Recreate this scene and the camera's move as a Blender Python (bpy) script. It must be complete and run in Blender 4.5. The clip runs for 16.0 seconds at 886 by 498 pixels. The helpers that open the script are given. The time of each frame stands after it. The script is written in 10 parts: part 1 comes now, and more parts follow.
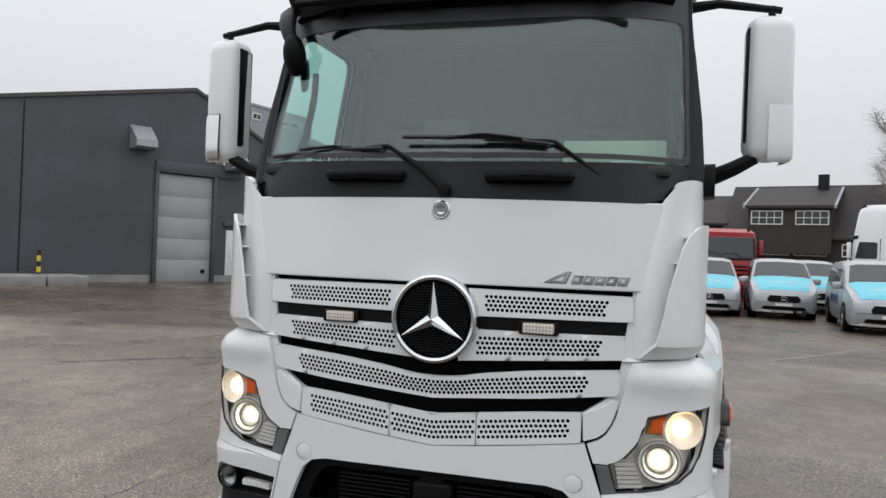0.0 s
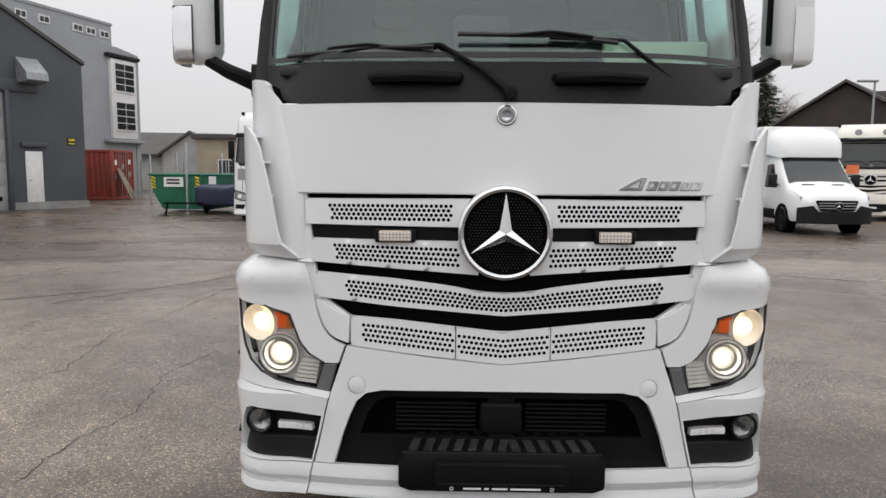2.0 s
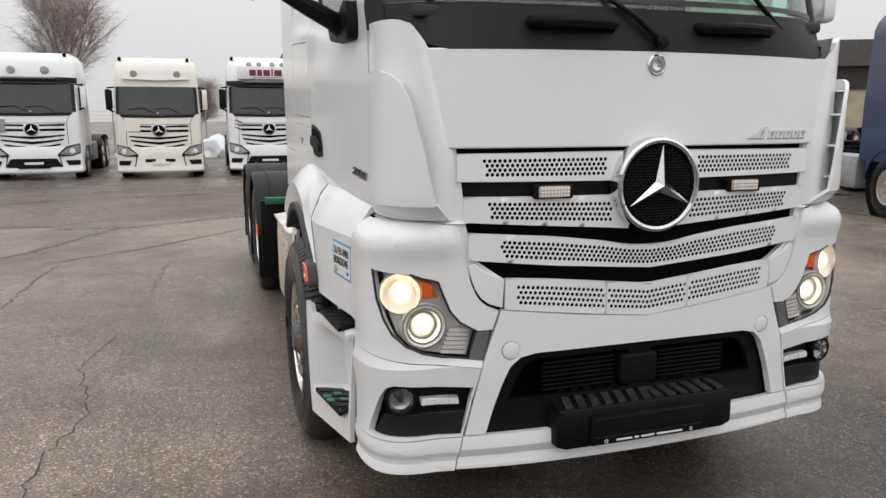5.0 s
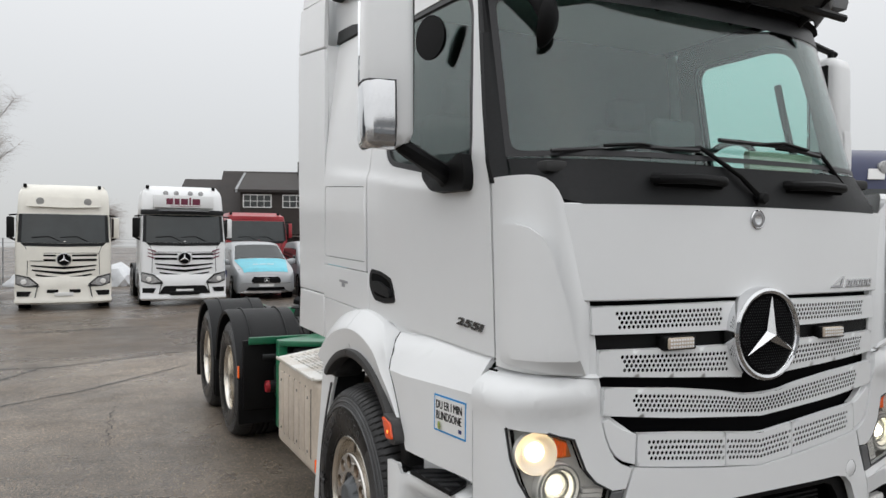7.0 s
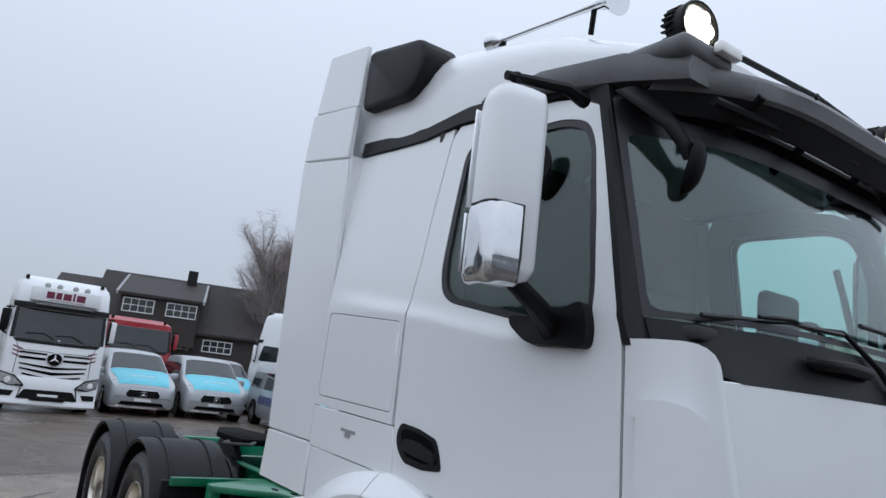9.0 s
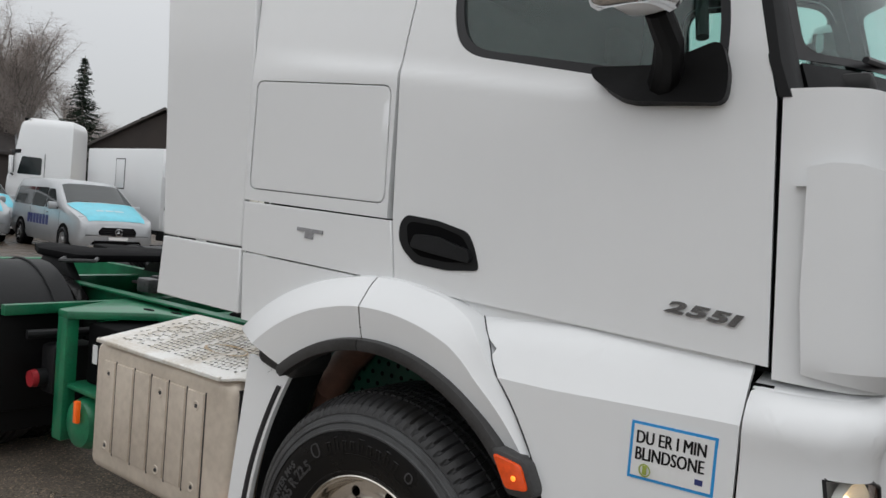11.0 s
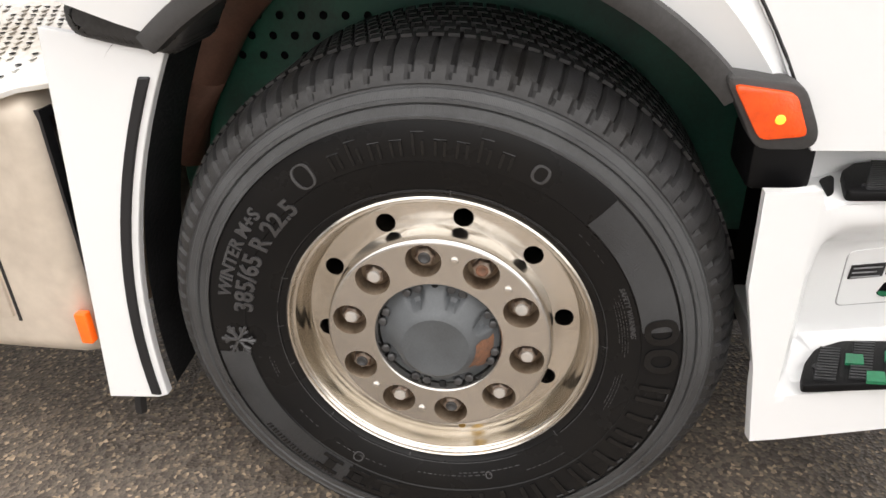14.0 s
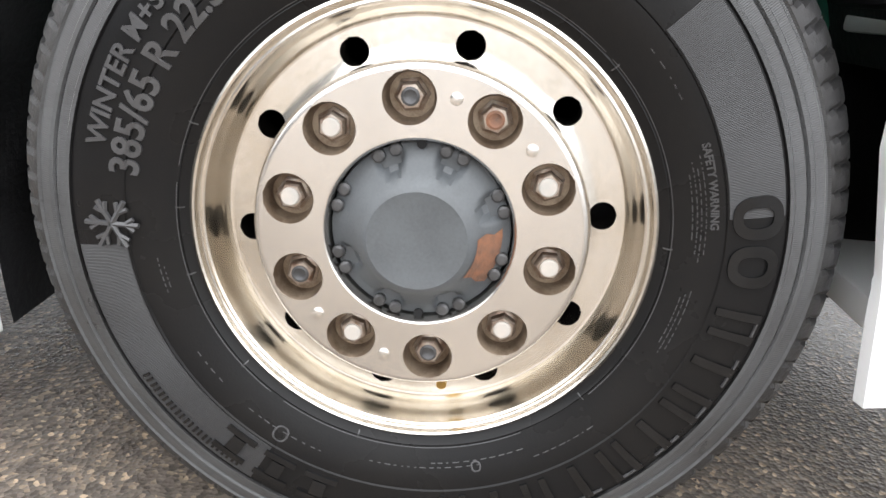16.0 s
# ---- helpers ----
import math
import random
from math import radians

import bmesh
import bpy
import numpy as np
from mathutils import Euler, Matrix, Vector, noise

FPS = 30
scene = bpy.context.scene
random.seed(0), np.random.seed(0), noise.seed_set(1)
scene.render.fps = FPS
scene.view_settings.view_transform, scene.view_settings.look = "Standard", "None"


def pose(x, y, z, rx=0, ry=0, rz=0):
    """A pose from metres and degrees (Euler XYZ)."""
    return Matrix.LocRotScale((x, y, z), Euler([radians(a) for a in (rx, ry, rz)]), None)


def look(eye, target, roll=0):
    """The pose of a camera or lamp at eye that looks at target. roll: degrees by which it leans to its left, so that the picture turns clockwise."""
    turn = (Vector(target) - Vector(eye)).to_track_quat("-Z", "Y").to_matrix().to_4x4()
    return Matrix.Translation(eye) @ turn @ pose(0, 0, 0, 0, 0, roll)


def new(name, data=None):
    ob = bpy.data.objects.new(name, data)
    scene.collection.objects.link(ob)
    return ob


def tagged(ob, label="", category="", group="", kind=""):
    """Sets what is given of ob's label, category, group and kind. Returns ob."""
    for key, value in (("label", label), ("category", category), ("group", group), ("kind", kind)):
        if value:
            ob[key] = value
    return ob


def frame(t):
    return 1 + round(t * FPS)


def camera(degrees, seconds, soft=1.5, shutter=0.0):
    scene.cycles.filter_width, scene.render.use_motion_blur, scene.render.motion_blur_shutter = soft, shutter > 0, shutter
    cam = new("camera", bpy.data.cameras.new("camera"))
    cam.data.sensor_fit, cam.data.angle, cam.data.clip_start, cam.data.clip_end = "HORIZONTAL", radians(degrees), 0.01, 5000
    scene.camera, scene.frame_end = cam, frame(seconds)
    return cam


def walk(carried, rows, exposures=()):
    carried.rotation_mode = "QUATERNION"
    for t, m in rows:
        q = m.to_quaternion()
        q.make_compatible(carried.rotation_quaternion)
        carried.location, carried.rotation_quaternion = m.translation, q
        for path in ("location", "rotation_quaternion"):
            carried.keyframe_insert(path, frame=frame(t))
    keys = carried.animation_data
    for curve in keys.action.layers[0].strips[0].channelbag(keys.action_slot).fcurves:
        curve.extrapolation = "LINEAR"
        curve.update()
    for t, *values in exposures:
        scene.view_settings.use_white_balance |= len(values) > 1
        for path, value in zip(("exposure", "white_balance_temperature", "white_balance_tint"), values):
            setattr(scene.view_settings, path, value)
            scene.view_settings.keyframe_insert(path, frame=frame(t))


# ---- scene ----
cam = camera(63.1, 16.0)
PATH = [
    (0, (0.814, -2.886, 1.669), (0.273, -0.960, 1.677), 2.19),
    (0.5, (0.542, -2.910, 1.654), (0.180, -0.947, 1.531), -0.97),
    (1, (0.302, -2.946, 1.639), (0.037, -0.975, 1.426), 0.89),
    (1.5, (0.050, -2.853, 1.626), (-0.046, -0.862, 1.471), -0.87),
    (2, (-0.182, -2.810, 1.634), (-0.221, -0.822, 1.417), 0.42),
    (2.5, (-0.475, -2.802, 1.637), (-0.352, -0.824, 1.371), -2.04),
    (3, (-0.741, -2.781, 1.622), (-0.515, -0.820, 1.302), 1.22),
    (3.5, (-0.981, -2.680, 1.624), (-0.682, -0.741, 1.234), -1.51),
    (3.7, (-1.058, -2.656, 1.624), (-0.732, -0.724, 1.224), -0.52),
    (5.8, (-1.918, -2.276, 1.662), (-1.183, -0.446, 1.325), 0.04),
    (6, (-1.982, -2.237, 1.645), (-1.225, -0.422, 1.280), 1.12),
    (6.5, (-2.197, -2.126, 1.684), (-1.341, -0.338, 1.413), 0.49),
    (7, (-2.362, -2.042, 1.738), (-1.480, -0.247, 1.727), 0.19),
    (7.5, (-2.431, -1.871, 1.776), (-1.571, -0.075, 1.970), 0.20),
    (8, (-2.502, -1.673, 1.794), (-1.640, 0.100, 2.127), -0.31),
    (8.2, (-2.548, -1.594, 1.798), (-1.645, 0.150, 2.177), 1.57),
    (10.3, (-2.901, -0.463, 1.647), (-1.485, 0.945, 1.759), 3.61),
    (10.5, (-2.875, -0.362, 1.625), (-1.406, 0.994, 1.678), 2.58),
    (11, (-2.864, -0.149, 1.614), (-1.265, 1.049, 1.532), 4.64),
    (11.5, (-2.718, 0.072, 1.583), (-1.085, 1.197, 1.325), 2.02),
    (12, (-2.644, 0.259, 1.558), (-1.007, 1.268, 1.008), 2.48),
    (12.5, (-2.644, 0.548, 1.498), (-0.964, 1.356, 0.773), 2.22),
    (13, (-2.564, 0.767, 1.406), (-0.854, 1.467, 0.640), 2.00),
    (13.5, (-2.381, 0.985, 1.363), (-0.628, 1.467, 0.529), -2.74),
    (14, (-2.292, 1.106, 1.305), (-0.566, 1.396, 0.337), -1.79),
    (14.5, (-2.138, 1.207, 1.137), (-0.446, 1.369, 0.082), 1.18),
    (15, (-2.066, 1.220, 0.907), (-0.287, 1.269, -0.005), 2.51),
    (15.5, (-2.049, 1.214, 0.819), (-0.170, 1.320, 0.143), 2.86),
    (16, (-2.065, 1.223, 0.795), (-0.184, 1.329, 0.124), 4.06),
]
EXPO = [(0, -0.1, 6450, 10), (1, 0.0, 6600, 11), (2, 0.02, 6650, 12), (3.5, 0.05, 6700, 12), (6, 0.0, 6700, 12), (7, -0.1, 6550, 10), (7.5, -0.2, 6200, 10), (8.2, -0.4, 5500, 10), (10.3, -0.3, 6300, 10), (11.5, -0.25, 6600, 10), (12.5, 0.0, 6750, 12), (13, 0.15, 6800, 12), (13.5, 0.5, 6800, 12), (14, 0.92, 7000, 13), (14.5, 1.4, 6850, 13), (15, 1.7, 6600, 12), (16, 1.65, 6500, 11)]
walk(cam, [(t, look(eye, target, roll)) for t, eye, target, roll in PATH], EXPO)

# ---- sky and light: a closed winter overcast ----
world = bpy.data.worlds.new("overcast")
scene.world = world
world.use_nodes = True
wn = world.node_tree
sky = wn.nodes.new("ShaderNodeTexSky")
sky.sky_type = "NISHITA"
sky.sun_disc = False
sky.sun_elevation = radians(38)
sky.sun_rotation = radians(200)
# a closed cloud cover is brighter overhead than at the horizon
wc = wn.nodes.new("ShaderNodeTexCoord")
ws = wn.nodes.new("ShaderNodeSeparateXYZ")
wn.links.new(wc.outputs["Generated"], ws.inputs[0])
wm = wn.nodes.new("ShaderNodeMapRange")
wm.inputs["From Min"].default_value, wm.inputs["From Max"].default_value = 0.0, 1.0
wm.inputs["To Min"].default_value, wm.inputs["To Max"].default_value = 0.80, 2.0
wn.links.new(ws.outputs["Z"], wm.inputs["Value"])
wp = wn.nodes.new("ShaderNodeMath")
wp.operation = "MULTIPLY"
wp.inputs[1].default_value = 0.105
wn.links.new(wm.outputs[0], wp.inputs[0])
wn.links.new(wp.outputs[0], wn.nodes["Background"].inputs[1])
mixc = wn.nodes.new("ShaderNodeMix")
mixc.data_type = "RGBA"
mixc.inputs["Factor"].default_value = 0.93
wn.links.new(sky.outputs[0], mixc.inputs["A"])
mixc.inputs["B"].default_value = (7.6, 7.75, 7.9, 1)
wn.links.new(mixc.outputs["Result"], wn.nodes["Background"].inputs[0])
sun_data = bpy.data.lights.new("sun", "SUN")
sun_data.energy = 0.5
sun_data.angle = radians(160)
sun_data.color = (1.0, 0.98, 0.95)
sun = new("sun", sun_data)
sun.matrix_world = look((0, 0, 30), (2, 4, 0))


# ---- materials ----
def material(name, color, rough=0.5, metal=0.0, coat=0.0, spec=0.5, vary=0.08, scale=6.0, bump=0.0, bump_scale=200.0, tint=None, emit=None, power=0.0, rand=0.0):
    """A principled material with two scales of colour variation and a fine bump."""
    m = bpy.data.materials.new(name)
    m.use_nodes = True
    nt = m.node_tree
    b = nt.nodes["Principled BSDF"]
    b.inputs["Roughness"].default_value = rough
    b.inputs["Metallic"].default_value = metal
    b.inputs["Specular IOR Level"].default_value = spec
    b.inputs["Coat Weight"].default_value = coat
    b.inputs["Coat Roughness"].default_value = 0.08
    co = nt.nodes.new("ShaderNodeTexCoord")
    n1 = nt.nodes.new("ShaderNodeTexNoise")
    n1.inputs["Scale"].default_value = scale
    n1.inputs["Detail"].default_value = 6
    nt.links.new(co.outputs["Object"], n1.inputs["Vector"])
    n2 = nt.nodes.new("ShaderNodeTexNoise")
    n2.inputs["Scale"].default_value = scale * 14
    n2.inputs["Detail"].default_value = 3
    nt.links.new(co.outputs["Object"], n2.inputs["Vector"])
    add = nt.nodes.new("ShaderNodeMath")
    add.operation = "MULTIPLY_ADD"
    nt.links.new(n2.outputs["Fac"], add.inputs[0])
    add.inputs[1].default_value = 0.4
    nt.links.new(n1.outputs["Fac"], add.inputs[2])
    ramp = nt.nodes.new("ShaderNodeValToRGB")
    dark = tint or tuple(c * (1 - 2.2 * vary) for c in color)
    ramp.color_ramp.elements[0].position = 0.45
    ramp.color_ramp.elements[0].color = (*dark, 1)
    ramp.color_ramp.elements[1].position = 0.85
    ramp.color_ramp.elements[1].color = (*[min(1, c * (1 + vary)) for c in color], 1)
    nt.links.new(add.outputs[0], ramp.inputs[0])
    last = ramp.outputs[0]
    if rand:
        oi = nt.nodes.new("ShaderNodeObjectInfo")
        hs = nt.nodes.new("ShaderNodeHueSaturation")
        mr = nt.nodes.new("ShaderNodeMapRange")
        mr.inputs["To Min"].default_value = 1 - rand
        mr.inputs["To Max"].default_value = 1 + rand
        nt.links.new(oi.outputs["Random"], mr.inputs["Value"])
        nt.links.new(mr.outputs[0], hs.inputs["Value"])
        nt.links.new(last, hs.inputs["Color"])
        last = hs.outputs[0]
    nt.links.new(last, b.inputs["Base Color"])
    rm = nt.nodes.new("ShaderNodeMapRange")
    rm.inputs["To Min"].default_value = max(0.02, rough * (1 - (0.03 if coat > 0.5 else 0.22)))
    rm.inputs["To Max"].default_value = min(1, rough * (1 + (0.03 if coat > 0.5 else 0.22)))
    nt.links.new(n1.outputs["Fac"], rm.inputs["Value"])
    nt.links.new(rm.outputs[0], b.inputs["Roughness"])
    if bump:
        n3 = nt.nodes.new("ShaderNodeTexNoise")
        n3.inputs["Scale"].default_value = bump_scale
        n3.inputs["Detail"].default_value = 4
        nt.links.new(co.outputs["Object"], n3.inputs["Vector"])
        bp = nt.nodes.new("ShaderNodeBump")
        bp.inputs["Strength"].default_value = bump
        bp.inputs["Distance"].default_value = 0.004
        nt.links.new(n3.outputs["Fac"], bp.inputs["Height"])
        nt.links.new(bp.outputs[0], b.inputs["Normal"])
    if emit:
        b.inputs["Emission Color"].default_value = (*emit, 1)
        b.inputs["Emission Strength"].default_value = power
    return m


def glass_material(name, tint, rough=0.02, clear=0.85, ior=1.45):
    """A pane: it lets tinted light through and mirrors by Fresnel."""
    m = bpy.data.materials.new(name)
    m.use_nodes = True
    nt = m.node_tree
    nt.nodes.remove(nt.nodes["Principled BSDF"])
    out = nt.nodes["Material Output"]
    tr = nt.nodes.new("ShaderNodeBsdfTransparent")
    tr.inputs[0].default_value = (*[c * clear for c in tint], 1)
    gl = nt.nodes.new("ShaderNodeBsdfGlossy")
    gl.inputs["Roughness"].default_value = rough
    f0 = ((ior - 1) / (ior + 1)) ** 2
    lw = nt.nodes.new("ShaderNodeLayerWeight")
    lw.inputs["Blend"].default_value = 0.5
    pw = nt.nodes.new("ShaderNodeMath")
    pw.operation = "POWER"
    pw.inputs[1].default_value = 5
    nt.links.new(lw.outputs["Facing"], pw.inputs[0])
    fr = nt.nodes.new("ShaderNodeMath")
    fr.operation = "MULTIPLY_ADD"
    fr.inputs[1].default_value = 1 - f0
    fr.inputs[2].default_value = f0
    nt.links.new(pw.outputs[0], fr.inputs[0])
    mix = nt.nodes.new("ShaderNodeMixShader")
    nt.links.new(fr.outputs[0], mix.inputs[0])
    nt.links.new(tr.outputs[0], mix.inputs[1])
    nt.links.new(gl.outputs[0], mix.inputs[2])
    nt.links.new(mix.outputs[0], out.inputs[0])
    return m


WHITE = material("white_paint", (0.84, 0.85, 0.855), 0.30, coat=0.55, vary=0.004, scale=1.3, tint=(0.828, 0.838, 0.843))
CREAM = material("cream_paint", (0.82, 0.795, 0.72), 0.35, coat=0.3, vary=0.03, scale=2.0)
BLACKP = material("black_plastic", (0.0045, 0.0045, 0.005), 0.5, spec=0.18, vary=0.15, scale=9, bump=0.15, bump_scale=600)
GREYP = material("dark_grey_plastic", (0.0125, 0.013, 0.014), 0.52, spec=0.24, vary=0.12, scale=5, bump=0.12, bump_scale=500)
# also colours flat sheets that stand in for shaded voids
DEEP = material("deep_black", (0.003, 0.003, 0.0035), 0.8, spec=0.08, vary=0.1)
FOGREF = material("fog_lamp_bowl", (0.42, 0.43, 0.44), 0.14, metal=0.9, vary=0.2, scale=30)
RUBBER = material("tyre_rubber", (0.0058, 0.0058, 0.0062), 0.28, spec=0.20, vary=0.25, scale=7, bump=0.06, bump_scale=300, tint=(0.0095, 0.009, 0.0088))
RUBMID = material("raised_mark_rubber", (0.0060, 0.0060, 0.0064), 0.22, spec=0.40, vary=0.2, scale=30)
# shoulder grey: wear, plus the sky's sheen put into the colour
RUBSHEEN = material("worn_sheen_rubber", (0.050, 0.052, 0.054), 0.30, spec=0.55, vary=0.22, scale=10, tint=(0.036, 0.036, 0.037))
RUBTREAD = material("tread_block_rubber", (0.020, 0.020, 0.021), 0.45, spec=0.4, vary=0.3, scale=12, bump=0.25, bump_scale=180, tint=(0.013, 0.012, 0.011))
# print far paler than the tyre, standing in for highlights on its edges
RUBLET = material("highlit_print_rubber", (0.055, 0.055, 0.057), 0.34, vary=0.12, scale=20)
ARCHM = material("weathered_grey_plastic", (0.050, 0.049, 0.049), 0.5, spec=0.4, vary=0.2, scale=8, bump=0.1, bump_scale=400)
RIDGEM = material("worn_step_plastic", (0.030, 0.031, 0.033), 0.45, spec=0.4, vary=0.25, scale=30)
# darker copy of the chassis green, with the wheel arch's shade in its colour
SHADEGREEN = material("shaded_green_steel", (0.006, 0.070, 0.045), 0.4, vary=0.2, scale=9, tint=(0.004, 0.038, 0.028))
DUCTM = material("red_brown_hose", (0.17, 0.085, 0.06), 0.55, vary=0.15, scale=12)
LINERM = material("ribbed_liner_plastic", (0.016, 0.0165, 0.018), 0.55, spec=0.35, vary=0.25, scale=12, bump=0.5, bump_scale=90)


def knurl(m, count, strength):
    """Fine radial ribs, as moulded into a tyre's side, added to a material of a wheel whose axle is x."""
    nt = m.node_tree
    co = nt.nodes.new("ShaderNodeTexCoord")
    sp = nt.nodes.new("ShaderNodeSeparateXYZ")
    nt.links.new(co.outputs["Object"], sp.inputs[0])
    last = None
    for op, value in (("ARCTAN2", None), ("MULTIPLY", count), ("SINE", None)):
        n = nt.nodes.new("ShaderNodeMath")
        n.operation = op
        if op == "ARCTAN2":
            nt.links.new(sp.outputs["Z"], n.inputs[0])
            nt.links.new(sp.outputs["Y"], n.inputs[1])
        else:
            nt.links.new(last, n.inputs[0])
            if value:
                n.inputs[1].default_value = value
        last = n.outputs[0]
    bp = nt.nodes.new("ShaderNodeBump")
    bp.inputs["Strength"].default_value = strength
    bp.inputs["Distance"].default_value = 0.001
    nt.links.new(last, bp.inputs["Height"])
    nt.links.new(bp.outputs[0], nt.nodes["Principled BSDF"].inputs["Normal"])


RUBHATCH = material("hatched_sidewall_rubber", (0.034, 0.035, 0.037), 0.36, spec=0.5, vary=0.2, scale=10, tint=(0.026, 0.026, 0.027))
knurl(RUBHATCH, 1300, 0.5)
knurl(RUBSHEEN, 1100, 0.3)
CHROME = material("chrome", (0.70, 0.705, 0.715), 0.09, metal=1, vary=0.03, scale=10)
ALU = material("worn_polished_aluminium", (0.80, 0.765, 0.705), 0.20, metal=1, vary=0.05, scale=8, tint=(0.61, 0.56, 0.485), bump=0.02, bump_scale=60)
ALUFACE = material("brushed_aluminium_disc", (0.71, 0.685, 0.65), 0.24, metal=1, vary=0.04, scale=7, bump=0.02, bump_scale=300)
TANKM = material("dull_aluminium_tank", (0.73, 0.645, 0.545), 0.45, metal=0.25, vary=0.05, scale=2.2, tint=(0.57, 0.495, 0.41), bump=0.04, bump_scale=90)
TREAD = material("dirty_tread_plate", (0.80, 0.79, 0.76), 0.40, metal=0.2, vary=0.08, scale=4, tint=(0.58, 0.50, 0.39), bump=0.08, bump_scale=90)
GREEN = material("green_chassis_paint", (0.012, 0.19, 0.085), 0.33, coat=0.2, vary=0.12, scale=7, tint=(0.010, 0.11, 0.055))
HUBGREY = material("grey_hub_paint", (0.092, 0.100, 0.107), 0.45, vary=0.1, scale=18, bump=0.08, bump_scale=120)
RUST = material("rust", (0.22, 0.10, 0.055), 0.8, vary=0.25, scale=50, tint=(0.12, 0.07, 0.05), bump=0.4, bump_scale=150)
RUSTMARK = material("thin_rust_stain", (0.46, 0.33, 0.19), 0.7, vary=0.3, scale=40, tint=(0.62, 0.54, 0.42))
BOLTM = material("dark_bolt_steel", (0.07, 0.07, 0.072), 0.4, metal=0.3, vary=0.2, scale=60)
BRASS = material("tarnished_brass", (0.45, 0.30, 0.10), 0.3, metal=1, vary=0.1, scale=60)
NUTM = material("steel_nut", (0.42, 0.37, 0.32), 0.4, metal=0.8, vary=0.15, scale=60, tint=(0.2, 0.12, 0.08))
WCAP = material("white_nut_mark", (0.37, 0.355, 0.33), 0.5, vary=0.15, scale=60, tint=(0.5, 0.45, 0.4))
# brown metal darkened so the recessed nut pockets carry their shade in colour
POCKETM = material("shaded_nut_pocket", (0.22, 0.175, 0.13), 0.42, metal=0.75, vary=0.3, scale=30, tint=(0.10, 0.065, 0.04))
# faint emission brightens the orange, also on reflectors that are no lamps
ORANGE = material("orange_lens", (0.85, 0.14, 0.012), 0.18, coat=0.5, vary=0.06, scale=40, emit=(1.0, 0.13, 0.012), power=0.25)
LENSRED = material("red_orange_lens", (0.72, 0.075, 0.008), 0.15, coat=0.6, vary=0.1, scale=60, emit=(1.0, 0.09, 0.008), power=0.16, bump=0.3, bump_scale=250)
AMBERLIT = material("lit_amber", (0.9, 0.35, 0.05), 0.3, vary=0.02, emit=(1.0, 0.24, 0.02), power=1.7)
AMBERDIM = material("amber_led_block", (0.62, 0.52, 0.42), 0.25, vary=0.08, scale=150, coat=0.4)
# emission in place of the bright reflections on the roof spot lamps
SPOTGLOW = material("spot_led_glow", (1.0, 0.93, 0.78), 0.3, vary=0.02, emit=(1.0, 0.88, 0.64), power=8)
LAMPWARM = material("lit_parking_lamp", (1.0, 0.8, 0.5), 0.3, vary=0.02, emit=(1.0, 0.74, 0.42), power=5.0)
BULBLOW = material("lit_projector_core", (1.0, 0.97, 0.85), 0.3, vary=0.02, emit=(1.0, 0.93, 0.74), power=11.0)
REFLECT = material("lamp_reflector", (0.93, 0.92, 0.90), 0.16, metal=0.12, vary=0.06, scale=14)
RINGM = material("grey_lamp_ring", (0.34, 0.34, 0.335), 0.3, metal=0.3, vary=0.1, scale=40)
FINM = material("clear_lamp_fin", (0.93, 0.92, 0.90), 0.2, metal=0.15, coat=0.6, vary=0.03, scale=30)
LENSAMB = material("amber_reflector", (0.72, 0.24, 0.05), 0.2, metal=0.15, vary=0.15, scale=40)
CLEAR = glass_material("clear_lens", (0.97, 0.97, 0.96), clear=0.96, ior=1.35)
SCREEN = glass_material("windscreen_glass", (0.80, 0.93, 0.91), clear=1.0, ior=1.72)
SIDEGL = glass_material("side_glass", (0.79, 0.92, 0.89), clear=1.0, ior=1.62)
MIRROR = material("mirror_glass", (0.9, 0.91, 0.92), 0.02, metal=1, vary=0.0)
INTER = material("dark_cab_trim", (0.035, 0.035, 0.035), 0.8, vary=0.12, scale=4)
INTERL = material("grey_cab_lining", (0.05, 0.05, 0.049), 0.85, vary=0.08, scale=3)
BEIGE = material("beige_tray", (0.62, 0.58, 0.44), 0.6, vary=0.05)
PAPER = material("paper", (0.82, 0.82, 0.82), 0.6, vary=0.02)
STKBLUE = material("blue_border", (0.02, 0.30, 0.68), 0.4, vary=0.02)
STKWHITE = material("sticker_white", (0.82, 0.82, 0.81), 0.4, vary=0.02)
INK = material("black_ink", (0.015, 0.015, 0.017), 0.45, vary=0.05)
LIME = material("lime_print", (0.35, 0.42, 0.08), 0.45, vary=0.05)
NAVY = material("navy_print", (0.03, 0.04, 0.16), 0.45, vary=0.05)
REDC = material("red_plastic", (0.42, 0.03, 0.04), 0.4, vary=0.1, scale=30)
MARKM = material("smoked_chrome", (0.20, 0.20, 0.205), 0.18, metal=0.9, vary=0.1, scale=40)
VISORM = material("weathered_grey_visor", (0.125, 0.127, 0.130), 0.5, vary=0.12, scale=6, bump=0.1, bump_scale=400)
STAINW = material("weathered_panel_print", (0.3, 0.3, 0.31), 0.5, vary=0.1, scale=60)


# ---- mesh helpers ----
def finish(ob, sharp=35):
    me = ob.data
    me.polygons.foreach_set("use_smooth", [True] * len(me.polygons))
    me.set_sharp_from_angle(angle=radians(sharp))
    return ob


def link_mesh(name, me, mat, parent=None, label="", sharp=35):
    me.materials.append(mat)
    ob = new(name, me)
    if parent:
        ob.parent = parent
    if label:
        ob["label"] = label
    return finish(ob, sharp)


